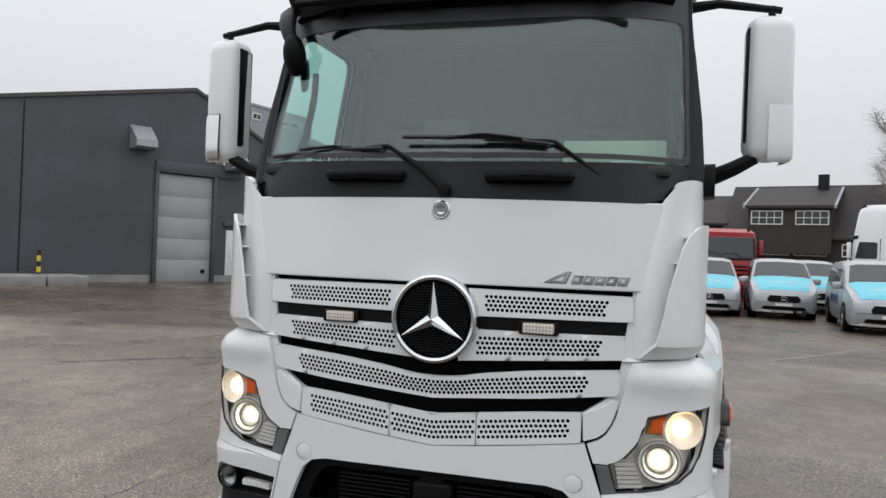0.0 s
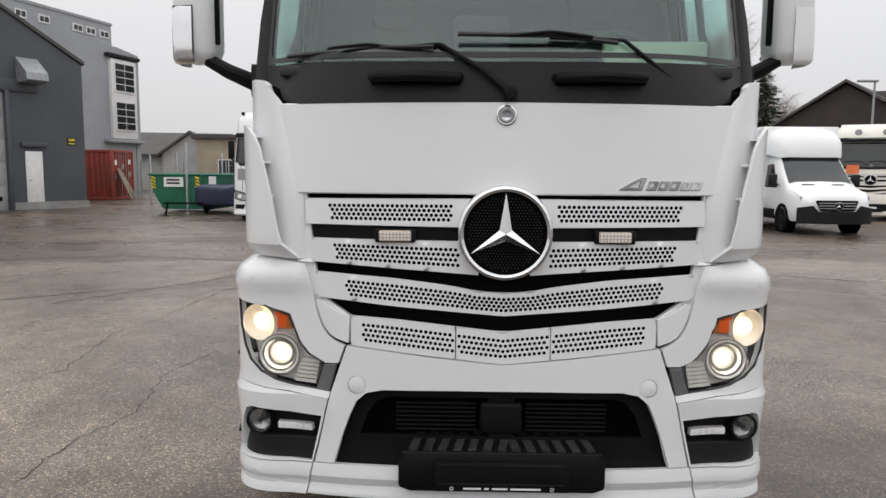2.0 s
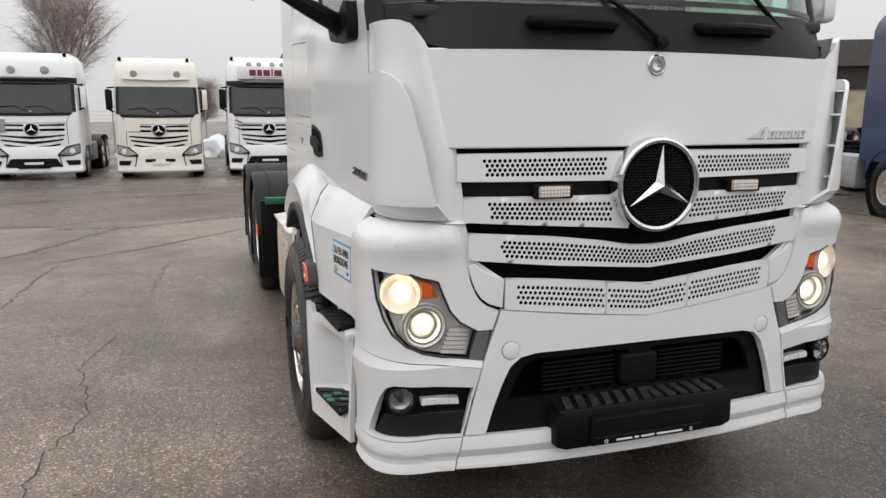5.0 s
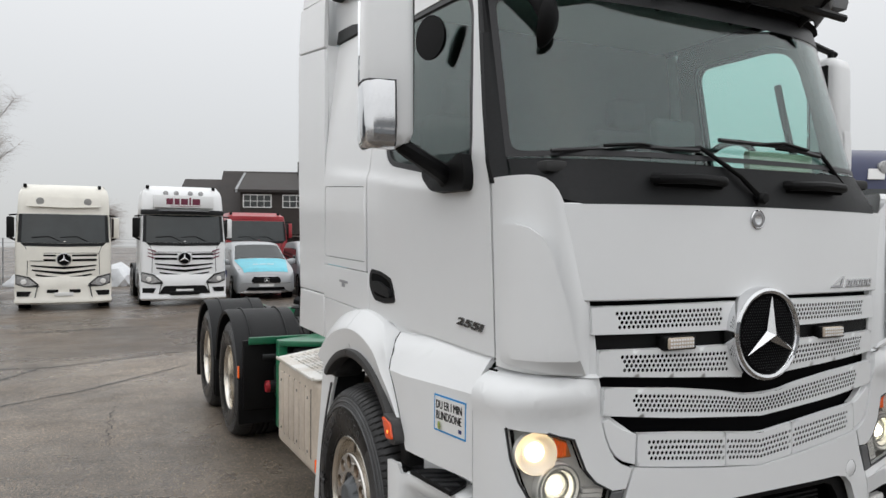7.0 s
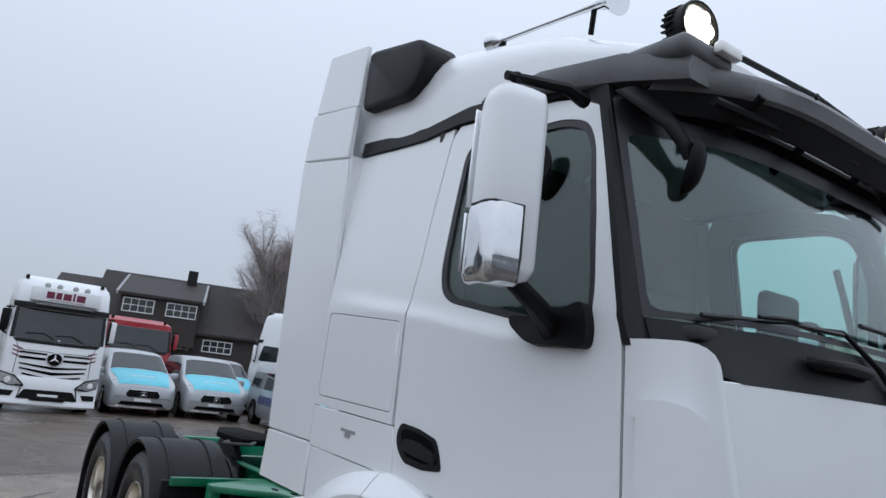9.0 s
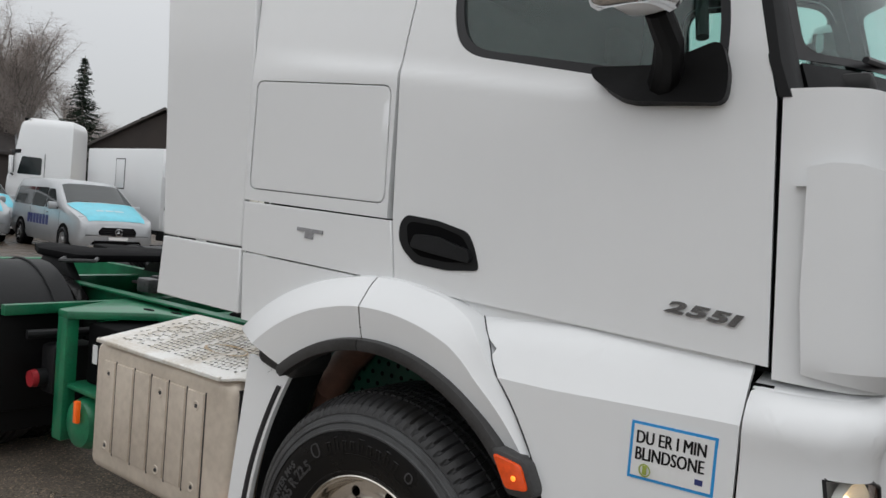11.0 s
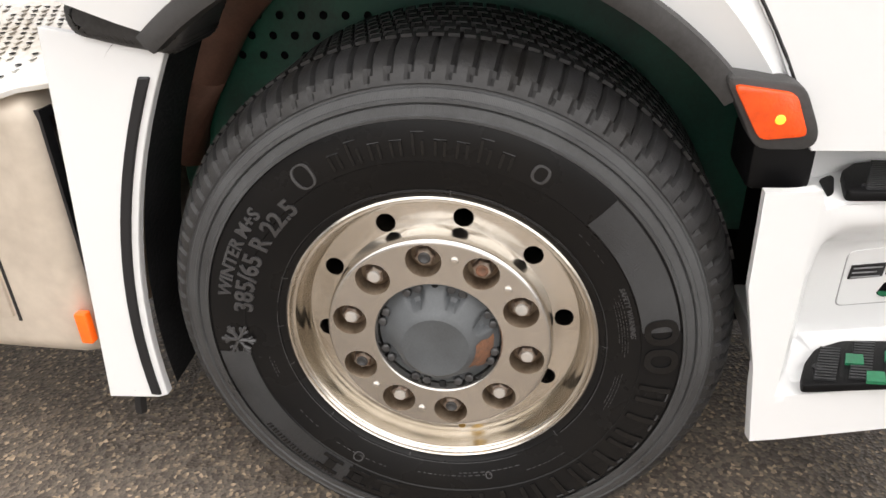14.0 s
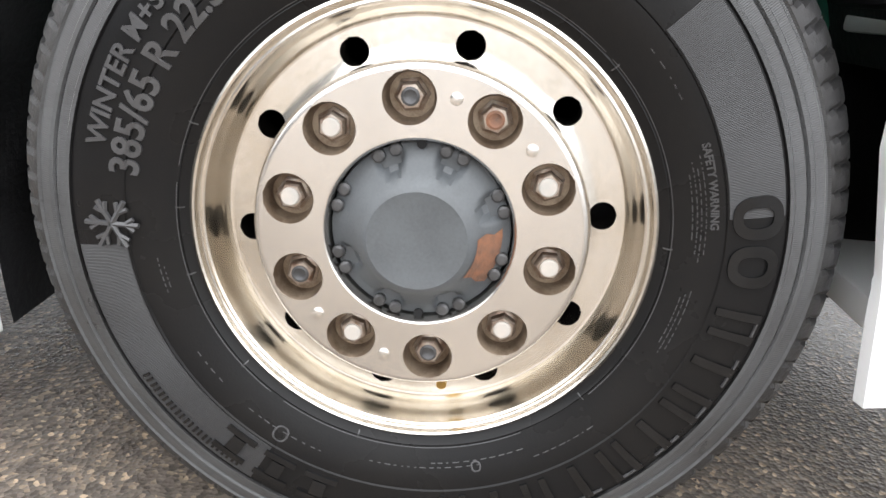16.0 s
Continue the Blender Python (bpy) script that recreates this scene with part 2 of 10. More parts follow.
def part(name, bm, mat, parent, label="", sharp=35, bevel=0.0):
    me = bpy.data.meshes.new(name)
    bm.to_mesh(me)
    bm.free()
    ob = link_mesh(name, me, mat, parent, label, sharp)
    if bevel:
        md = ob.modifiers.new("edge", "BEVEL")
        md.width, md.segments, md.limit_method, md.angle_limit = bevel, 2, "ANGLE", radians(40)
    return ob


def lists(name, verts, faces, mat, parent, label="", sharp=35):
    me = bpy.data.meshes.new(name)
    me.from_pydata([tuple(v) for v in verts], [], faces)
    me.update()
    return link_mesh(name, me, mat, parent, label, sharp)


def thing(name, label, category, m=None, group="", kind=""):
    ob = new(name)
    ob.empty_display_size = 0.2
    if m:
        ob.matrix_basis = m
    return tagged(ob, label, category, group, kind)


def box(x0, x1, y0, y1, z0, z1, bev=0.0, seg=2, taper=None, bm=None):
    """A box with rounded edges; taper: (sx, sy) of the top."""
    own = bmesh.new()
    bmesh.ops.create_cube(own, size=1)
    for v in own.verts:
        top = v.co.z > 0
        sx, sy = taper if (taper and top) else (1, 1)
        v.co = Vector(((x0 + x1) / 2 + v.co.x * (x1 - x0) * sx, (y0 + y1) / 2 + v.co.y * (y1 - y0) * sy, z1 if top else z0))
    if bev:
        bmesh.ops.bevel(own, geom=own.edges[:], offset=bev, segments=seg, affect="EDGES", profile=0.5)
    if bm is None:
        return own
    join(bm, own)
    return bm


def join(a, b):
    """Add the bmesh b to a and free b."""
    me = bpy.data.meshes.new("tmp")
    b.to_mesh(me)
    b.free()
    a.from_mesh(me)
    bpy.data.meshes.remove(me)
    return a


def moved(bm, m):
    bmesh.ops.transform(bm, matrix=m, verts=bm.verts[:])
    return bm


def lathe(profile, n=48, axis="x", close=False, caps=True):
    """Turn (radius, height) pairs round an axis; height runs along the axis."""
    bm = bmesh.new()
    rings = []
    for r, h in profile:
        ring = []
        for i in range(n):
            a = 2 * math.pi * i / n
            c, s = r * math.cos(a), r * math.sin(a)
            ring.append(bm.verts.new({"x": (h, c, s), "y": (c, h, s), "z": (c, s, h)}[axis]))
        rings.append(ring)
    for a, b in zip(rings, rings[1:] + (rings[:1] if close else [])):
        for i in range(n):
            j = (i + 1) % n
            bm.faces.new((a[i], a[j], b[j], b[i]))
    if not close and caps:
        if profile[0][0] > 1e-6:
            bm.faces.new(rings[0])
        if profile[-1][0] > 1e-6:
            bm.faces.new(list(reversed(rings[-1])))
    bmesh.ops.remove_doubles(bm, verts=bm.verts[:], dist=1e-6)
    bmesh.ops.recalc_face_normals(bm, faces=bm.faces[:])
    return bm


def tube(points, r, n=8, bm=None, taper=None):
    """A round bar along points."""
    bm = bm or bmesh.new()
    pts = [Vector(p) for p in points]
    rings = []
    for i, p in enumerate(pts):
        d = (pts[min(i + 1, len(pts) - 1)] - pts[max(i - 1, 0)]).normalized()
        ref = Vector((0, 0, 1)) if abs(d.z) < 0.9 else Vector((1, 0, 0))
        a = d.cross(ref).normalized()
        b = d.cross(a).normalized()
        rr = r if taper is None else r + (taper - r) * i / (len(pts) - 1)
        rings.append([bm.verts.new(p + (a * math.cos(2 * math.pi * k / n) + b * math.sin(2 * math.pi * k / n)) * rr) for k in range(n)])
    for s, e in zip(rings, rings[1:]):
        for k in range(n):
            bm.faces.new((s[k], s[(k + 1) % n], e[(k + 1) % n], e[k]))
    bm.faces.new(list(reversed(rings[0])))
    bm.faces.new(rings[-1])
    bmesh.ops.recalc_face_normals(bm, faces=bm.faces[:])
    return bm


def prism(poly, axis, a, b, bev=0.0, seg=2):
    """A plate: poly's points in the two other axes (in x, y, z order), from a to b along axis."""
    bm = bmesh.new()

    def at(p, t):
        return {"x": (t, p[0], p[1]), "y": (p[0], t, p[1]), "z": (p[0], p[1], t)}[axis]
    lo = [bm.verts.new(at(p, a)) for p in poly]
    hi = [bm.verts.new(at(p, b)) for p in poly]
    n = len(poly)
    bm.faces.new(lo)
    bm.faces.new(list(reversed(hi)))
    for i in range(n):
        j = (i + 1) % n
        bm.faces.new((lo[j], lo[i], hi[i], hi[j]))
    bmesh.ops.recalc_face_normals(bm, faces=bm.faces[:])
    if bev:
        bmesh.ops.bevel(bm, geom=bm.edges[:], offset=bev, segments=seg, affect="EDGES", profile=0.5)
    return bm


def loft(sections, closed=True, caps=True):
    """A skin through sections with the same number of points each."""
    bm = bmesh.new()
    rings = [[bm.verts.new(p) for p in s] for s in sections]
    n = len(rings[0])
    for a, b in zip(rings, rings[1:]):
        for i in range(n if closed else n - 1):
            j = (i + 1) % n
            bm.faces.new((a[i], a[j], b[j], b[i]))
    if caps and closed:
        bm.faces.new(rings[0])
        bm.faces.new(list(reversed(rings[-1])))
    bmesh.ops.recalc_face_normals(bm, faces=bm.faces[:])
    return bm


def rounded(poly, r, n=4):
    """The polygon with each corner cut by a small arc."""
    out = []
    k = len(poly)
    for i in range(k):
        p, a, b = Vector(poly[i]), Vector(poly[i - 1]), Vector(poly[(i + 1) % k])
        da, db = (a - p), (b - p)
        ra, rb = min(r, da.length * 0.45), min(r, db.length * 0.45)
        s, e = p + da.normalized() * ra, p + db.normalized() * rb
        for j in range(n + 1):
            t = j / n
            q = s * (1 - t) ** 2 + p * 2 * t * (1 - t) + e * t * t
            out.append((q.x, q.y))
    return out


def panel(name, poly, surf, mat, parent, thick=0.012, holes=(), cut=(0.06, 0.1), label="", inward=None, bevel=0.0, sharp=35):
    """A plate cut to poly (in the surface's two coordinates), laid on surf(u, v) and given thickness away from outside."""
    bm = bmesh.new()
    edges = []
    for loop in (poly, *holes):
        vs = [bm.verts.new((p[0], p[1], 0)) for p in loop]
        for i in range(len(vs)):
            edges.append(bm.edges.new((vs[i - 1], vs[i])))
    bmesh.ops.triangle_fill(bm, use_beauty=True, edges=edges, normal=(0, 0, 1))
    for k in (0, 1):
        lo, hi = min(p[k] for p in poly), max(p[k] for p in poly)
        n = int((hi - lo) / cut[k])
        no = (1, 0, 0) if k == 0 else (0, 1, 0)
        for i in range(1, n + 1):
            w = lo + (hi - lo) * i / (n + 1)
            bmesh.ops.bisect_plane(bm, geom=bm.verts[:] + bm.edges[:] + bm.faces[:], dist=1e-6, plane_co=(w * no[0], w * no[1], 0), plane_no=no)
    bmesh.ops.remove_doubles(bm, verts=bm.verts[:], dist=1e-5)
    flat = [(v.co.x, v.co.y) for v in bm.verts]
    for v, (a, b) in zip(bm.verts, flat):
        v.co = Vector(surf(a, b))
    bm.normal_update()
    inward = Vector(inward or (0, 1.4, 1.6))
    score = sum(q.calc_area() * q.normal.dot(q.calc_center_median() - inward) for q in bm.faces)
    if score < 0:
        bmesh.ops.reverse_faces(bm, faces=bm.faces[:])
        bm.normal_update()
    bm.verts.index_update()
    n = len(bm.verts)
    verts = [v.co.copy() for v in bm.verts] + [v.co - v.normal * thick for v in bm.verts]
    faces = [[v.index for v in q.verts] for q in bm.faces]
    side = []
    for e in bm.edges:
        if len(e.link_faces) == 1:
            lp = e.link_loops[0]
            a, b = lp.vert.index, lp.link_loop_next.vert.index
            side.append([b, a, a + n, b + n])
    back = [[i + n for i in reversed(q)] for q in faces]
    bm.free()
    ob = lists(name, verts, faces + back + side, mat, parent, label, sharp)
    if bevel:
        md = ob.modifiers.new("edge", "BEVEL")
        md.width, md.segments, md.limit_method, md.angle_limit = bevel, 2, "ANGLE", radians(50)
    return ob


def text_points(body, size, depth, bold=0.0):
    """Built-in-font letters as a flat, slightly raised bmesh, x along the line, y up, z out."""
    cu = bpy.data.curves.new("text", "FONT")
    cu.body = body
    cu.size = size
    cu.extrude = depth / 2
    cu.resolution_u = 3
    cu.offset = bold
    ob = bpy.data.objects.new("text", cu)
    scene.collection.objects.link(ob)
    dg = bpy.context.evaluated_depsgraph_get()
    me = bpy.data.meshes.new_from_object(ob.evaluated_get(dg))
    bm = bmesh.new()
    bm.from_mesh(me)
    bpy.data.objects.remove(ob)
    bpy.data.curves.remove(cu)
    bpy.data.meshes.remove(me)
    return bm


# ---- the white tractor truck ----
TRUCK = thing("tractor_truck", "white three-axle tractor truck with perforated grille and green chassis", "truck")

# the plan curve of the bumper, from the middle round the corner to the side
_plan = [(0.85 * i / 34, -0.055 + 0.065 * (i / 34) ** 3) for i in range(35)]
for i in range(1, 25):
    a = math.pi / 2 * i / 24
    _plan.append((0.85 + 0.25 * math.sin(a) ** (2 / 3), 0.30 - 0.29 * max(0, math.cos(a)) ** (2 / 3)))
for i in range(1, 20):
    _plan.append((1.10 + 0.004 * i, 0.30 + 0.03 * i))
_len = [0.0]
for p, q in zip(_plan, _plan[1:]):
    _len.append(_len[-1] + math.hypot(q[0] - p[0], q[1] - p[1]))
PX, PY, PL = [p[0] for p in _plan], [p[1] for p in _plan], _len


def arc_of(x):
    """Length along the plan curve of a signed x; past 1.10 the surplus runs back along the side."""
    s = 1 if x >= 0 else -1
    x = abs(x)
    if x > 1.09:
        return s * float(np.interp(0.159 + (x - 1.09) / 0.0099 * 0.141, PY, PL))
    return s * float(np.interp(x, PX, PL))


def front(off=0.0):
    """The front skin: arc length and height to a place, off metres proud."""
    def surf(u, z):
        s = 1 if u >= 0 else -1
        x = float(np.interp(abs(u), PL, PX))
        y = float(np.interp(abs(u), PL, PY))
        x2 = float(np.interp(abs(u) + 0.01, PL, PX))
        y2 = float(np.interp(abs(u) + 0.01, PL, PY))
        d = math.hypot(x2 - x, y2 - y) or 1
        nx, ny = (y2 - y) / d, -(x2 - x) / d
        lean = 0.045 * max(0, z - 1.4) + 0.10 * max(0, 0.40 - z)
        au = abs(u)
        o = off + float(np.interp(z, [0.28, 0.318, 0.336, 0.368, 0.408, 0.448, 0.475], [-0.012, 0.008, 0.007, -0.005, 0.009, 0.004, 0.0]))
        o += float(np.interp(z, [0.60, 0.70, 0.735, 0.765, 0.80], [0.0, 0.010, 0.014, 0.004, 0.0])) * min(1, max(0, (au - 0.64) / 0.06))
        o += 0.020 * math.exp(-((z - 1.205) / 0.045) ** 2) * min(1, max(0, (au - 0.72) / 0.12))
        if 1.245 < z < 1.32:
            o -= 0.035 * min(1, (z - 1.245) / 0.035) ** 2 * min(1, max(0, (au - 0.80) / 0.08))
        pinch = 0.0
        if abs(u) > 0.9:
            pinch = 0.5 * max(0, z - 1.15) ** 1.3 * min(1, (abs(u) - 0.9) / 0.2)
        return (s * (x + nx * o - pinch), y + ny * o + lean, z)
    return surf


def fpoly(pts):
    return [(arc_of(x), z) for x, z in pts]


def fy(x, z=1.0):
    return front()(arc_of(x), z)[1]


def zline(pts):
    xs, zs = [p[0] for p in pts], [p[1] for p in pts]
    return lambda x: float(np.interp(abs(x), xs, zs))


# heights of the slat edges, from the middle outward
S1T, S1B = zline([(0, 1.525), (0.78, 1.520)]), zline([(0, 1.416), (0.77, 1.424)])
S2T, S2B = zline([(0, 1.358), (0.76, 1.366)]), zline([(0, 1.225), (0.19, 1.240), (0.75, 1.277)])
S3T, S3B = zline([(0, 1.161), (0.10, 1.166), (0.20, 1.186), (0.41, 1.212), (0.75, 1.236)]), zline([(0, 1.074), (0.41, 1.106), (0.71, 1.136)])
S4T, S4B = zline([(0, 1.006), (0.41, 1.050), (0.59, 1.062)]), zline([(0, 0.882), (0.28, 0.911), (0.62, 0.950)])
PITCH = 0.0188


def slat(name, x0, x1, top, bot, h0, h1, rows, skew, parent, off=0.0):
    """A grille slat with real round holes in staggered rows between x0 and x1; holes from h0 to h1."""
    verts, faces = [], []
    surf = front(off)

    def put(x, z, back=0.0):
        p = surf(arc_of(x), z)
        verts.append((p[0], p[1] + back, p[2]))
        return len(verts) - 1

    def cell(xa, xb, va, vb, hole):
        """A quad from xa to xb and between fractions va and vb of the height, with a hole or without."""
        def zz(x, v):
            return bot(x) + (top(x) - bot(x)) * v
        if not hole:
            faces.append([put(xa, zz(xa, va)), put(xb, zz(xb, va)), put(xb, zz(xb, vb)), put(xa, zz(xa, vb))])
            return
        xc, vc = (xa + xb) / 2, (va + vb) / 2
        zc = zz(xc, vc)
        r = 0.0074
        outer, inner, deep = [], [], []
        corner = [(xa, va), (xc, va), (xb, va), (xb, vc), (xb, vb), (xc, vb), (xa, vb), (xa, vc)]
        for k, (x, v) in enumerate(corner):
            a = math.radians(225 + 45 * k)
            outer.append(put(x, zz(x, v)))
            inner.append(put(xc + r * math.cos(a), zc + r * math.sin(a)))
            deep.append(put(xc + r * math.cos(a), zc + r * math.sin(a), 0.003))
        for k in range(8):
            j = (k + 1) % 8
            faces.append([outer[k], outer[j], inner[j], inner[k]])
            faces.append([inner[k], inner[j], deep[j], deep[k]])
    m = 0.17
    bands = [(0, m, None)] + [(m + (1 - 2 * m) * i / rows, m + (1 - 2 * m) * (i + 1) / rows, i) for i in range(rows)] + [(1 - m, 1, None)]
    for va, vb, i in bands:
        shift = 0 if (i is None or i % 2 == 0) else PITCH / 2
        k0 = math.ceil((x0 - shift) / PITCH)
        xs = [x0] + [k * PITCH + shift for k in range(k0, int((x1 - shift) / PITCH) + 1) if x0 + 0.004 < k * PITCH + shift < x1 - 0.004] + [x1]
        for xa, xb in zip(xs, xs[1:]):
            xc = (xa + xb) / 2
            cut = skew * (1 - (va + vb) / 2)
            ok = i is not None and xb - xa > PITCH * 0.98 and any(lo + (cut if lo < -0.5 else 0) < xc < hi - (cut if hi > 0.5 else 0) for lo, hi in zip(h0, h1))
            cell(xa, xb, va, vb, ok)
    # the lips that fold back above and below
    n = max(2, int((x1 - x0) / 0.05))
    for line, t in ((bot, 0), (top, 1)):
        for k in range(n):
            xa, xb = x0 + (x1 - x0) * k / n, x0 + (x1 - x0) * (k + 1) / n
            q = [put(xa, line(xa)), put(xb, line(xb)), put(xb, line(xb) + (0.003 if t else -0.003), 0.016), put(xa, line(xa) + (0.003 if t else -0.003), 0.016)]
            faces.append(q if t else q[::-1])
    for x, s in ((x0, -1), (x1, 1)):
        faces.append([put(x, bot(x)), put(x, top(x)), put(x, top(x), 0.016), put(x, bot(x), 0.016)][::s])
    bm = bmesh.new()
    vs = [bm.verts.new(v) for v in verts]
    for q in faces:
        bm.faces.new([vs[i] for i in q])
    bmesh.ops.remove_doubles(bm, verts=bm.verts[:], dist=0.0002)
    return part(name, bm, WHITE, parent, "white slat punched with round holes", 25)


def build_front():
    # flat near-black sheet standing in for the shaded radiator void behind the slats
    panel("grille_backing", fpoly([(-0.80, 1.56), (0.80, 1.56), (0.78, 1.10), (0.62, 0.90), (0, 0.85), (-0.62, 0.90), (-0.78, 1.10)]), front(-0.055), DEEP, TRUCK, 0.01)
    for s in (-1, 1):
        a, b = (-0.775, -0.10) if s < 0 else (0.10, 0.775)
        h = ([-0.695], [-0.20]) if s < 0 else ([0.20], [0.695])
        slat("grille_slat", a, b, S1T, S1B, *h, 4, 0.035, TRUCK)
        a, b = (-0.752, -0.10) if s < 0 else (0.10, 0.752)
        h = ([-0.675], [-0.175]) if s < 0 else ([0.175], [0.675])
        slat("grille_slat", a, b, S2T, S2B, *h, 4, 0.035, TRUCK)
    slat("grille_slat", -0.735, 0.735, S3T, S3B, [-0.63], [0.63], 4, 0.045, TRUCK, 0.004)
    for x0, x1, ha, hb in ((-0.596, -0.186, -0.565, -0.196), (-0.182, 0.182, -0.172, 0.172), (0.186, 0.596, 0.196, 0.565)):
        slat("grille_slat", x0, x1, S4T, S4B, [ha], [hb], 4, 0.03, TRUCK, 0.002)
    for s in (-1, 1):
        e = [(s * x, z) for x, z in ((0.600, 1.063), (0.650, 1.081), (0.690, 1.105), (0.712, 1.124), (0.736, 1.114), (0.722, 1.062), (0.705, 1.020), (0.684, 0.990), (0.656, 0.970), (0.606, 0.954))]
        panel("slat_end", fpoly(e), front(0.001), WHITE, TRUCK, 0.04, cut=(0.03, 0.03), bevel=0.006)
        inb = [(0.778, 1.545), (0.760, 1.42), (0.754, 1.366), (0.746, 1.277), (0.737, 1.236), (0.710, 1.136), (0.60, 1.060)]
        outb = [(0.66, 1.0), (0.70, 1.05), (0.79, 1.14), (0.82, 1.28), (0.835, 1.545)]
        panel("grille_surround", fpoly([(s * x, z) for x, z in inb + outb]), front(-0.014), WHITE, TRUCK, 0.02)
        # black bars across the gaps
        panel("grille_bar", fpoly([(s * 0.15, 1.415), (s * 0.757, 1.422), (s * 0.752, 1.368), (s * 0.15, 1.360)]), front(-0.022), BLACKP, TRUCK, 0.02)
    # strobe lamps in the second gap
    for s, mat in ((-1, AMBERDIM), (1, AMBERDIM)):
        x = s * 0.42
        lamp = part("strobe_lamp", box(x - 0.078, x + 0.078, -0.062, -0.01, 1.357, 1.409, 0.006), BLACKP, TRUCK, "small strobe lamp in a black case")
        part("strobe_lens", box(x - 0.062, x + 0.062, -0.070, -0.05, 1.362, 1.404, 0.006), mat, lamp, "pale amber block of LEDs")
        bm = bmesh.new()
        for k in range(9):
            for r in range(3):
                lx = x - 0.052 + 0.013 * k
                box(lx - 0.004, lx + 0.004, -0.0725, -0.068, 1.367 + 0.0125 * r, 1.374 + 0.0125 * r, bm=bm)
        part("led_row", bm, PAPER, lamp)
    # the round emblem: ring, dark mesh disc and three-pointed star
    emb = part("emblem", moved(lathe([(0.150, -0.02), (0.152, 0.012), (0.158, 0.022), (0.168, 0.026), (0.178, 0.020), (0.182, 0.008), (0.182, -0.03)], 72, "y"), Matrix.Translation((0, -0.075, 1.398)) @ Matrix.Diagonal((1, -1, 1, 1))), CHROME, TRUCK, "round chrome emblem ring with a three-pointed star")
    part("emblem_disc", moved(lathe([(0.152, 0.0), (0.152, 0.006), (0.0, 0.014)], 48, "y"), Matrix.Translation((0, -0.075, 1.398)) @ Matrix.Diagonal((1, -1, 1, 1))), DEEP, emb, "black mesh disc")
    vs, fs = [], []
    pitch = 0.0125
    for i in range(-12, 13):
        for j in range(-13, 14):
            x, z = pitch * (i + 0.5 * (j % 2)), pitch * 0.87 * j
            if math.hypot(x, z) < 0.142:
                k = len(vs)
                yy = -0.075 - 0.0165 - 0.008 * (1 - math.hypot(x, z) / 0.15)
                r = 0.0042
                vs += [(x - r, yy, 1.398 + z), (x, yy, 1.398 + z - r), (x + r, yy, 1.398 + z), (x, yy, 1.398 + z + r), (x, yy - 0.004, 1.398 + z)]
                fs += [[k, k + 1, k + 4], [k + 1, k + 2, k + 4], [k + 2, k + 3, k + 4], [k + 3, k, k + 4]]
    lists("mesh_studs", vs, fs, GREYP, emb)
    bm = bmesh.new()
    top = bm.verts.new((0, -0.130, 1.398))
    ring = []
    for k in range(3):
        a = math.pi / 2 + 2 * math.pi * k / 3
        ring.append(bm.verts.new((0.152 * math.cos(a), -0.110, 1.398 + 0.152 * math.sin(a))))
        a += math.pi / 3
        ring.append(bm.verts.new((0.027 * math.cos(a), -0.106, 1.398 + 0.027 * math.sin(a))))
    for k in range(6):
        bm.faces.new((ring[k], ring[(k + 1) % 6], top))
    bmesh.ops.recalc_face_normals(bm, faces=bm.faces[:])
    if sum(f.normal.y for f in bm.faces) > 0:
        bmesh.ops.reverse_faces(bm, faces=bm.faces[:])
    part("star", bm, CHROME, emb, "three-pointed chrome star", 5)
    # the bonnet flap with its small badge and the slanted chrome marks
    flap = panel("bonnet_flap", fpoly([(-0.815, 1.542), (0.815, 1.542), (0.878, 1.888), (0.45, 1.893), (0, 1.894), (-0.45, 1.893), (-0.878, 1.888)]), front(0.002), WHITE, TRUCK, 0.03, bevel=0.005)
    y = fy(0, 1.842) - 0.003
    bd = part("round_badge", moved(lathe([(0.0385, -0.004), (0.0385, 0.005), (0.034, 0.008), (0.030, 0.006), (0.0, 0.007)], 40, "y"), Matrix.Translation((0, y, 1.842)) @ Matrix.Diagonal((1, -1, 1, 1))), CHROME, flap, "small round silver badge")
    part("badge_ring", moved(lathe([(0.032, 0.0066), (0.029, 0.0085), (0.021, 0.0085), (0.019, 0.0066)], 40, "y", True), Matrix.Translation((0, y, 1.842)) @ Matrix.Diagonal((1, -1, 1, 1))), STAINW, bd, "grey enamel ring")
    # slanted chrome marks in place of the model lettering
    marks = [([(0.430, 1.566), (0.516, 1.566), (0.536, 1.612), (0.517, 1.612)], [(0.458, 1.572), (0.505, 1.572), (0.519, 1.601)])]
    for i in range(5):
        x, w = 0.536 + 0.0435 * i, 0.036
        marks.append(([(x, 1.566), (x + w, 1.566), (x + w + 0.012, 1.598), (x + 0.012, 1.598)], [(x + 0.0095, 1.5735), (x + w - 0.007, 1.5735), (x + w + 0.002, 1.5905), (x + 0.016, 1.5905)]))
    for outer, inner in marks:
        mk = panel("chrome_mark", fpoly(outer), front(0.0065), CHROME, flap, 0.006, holes=[fpoly(inner)], label="slanted chrome mark")
        # dark underplate, shifted down, painted as the mark's shadow edge
        panel("mark_shadow", fpoly([(x + 0.002, z - 0.0035) for x, z in outer]), front(0.0040), MARKM, mk, 0.004, holes=[fpoly([(x - 0.001, z + 0.001) for x, z in inner])])
    # corner panels up to the door and the wind deflectors standing off them
    for s in (-1, 1):
        def corner(off):
            def surf(q, z):
                k = (z - 1.28) / 0.65
                ax, ay = 0.780 + 0.095 * max(0, k - 0.35) / 0.65, 0.005 + 0.05 * max(0, k - 0.35)
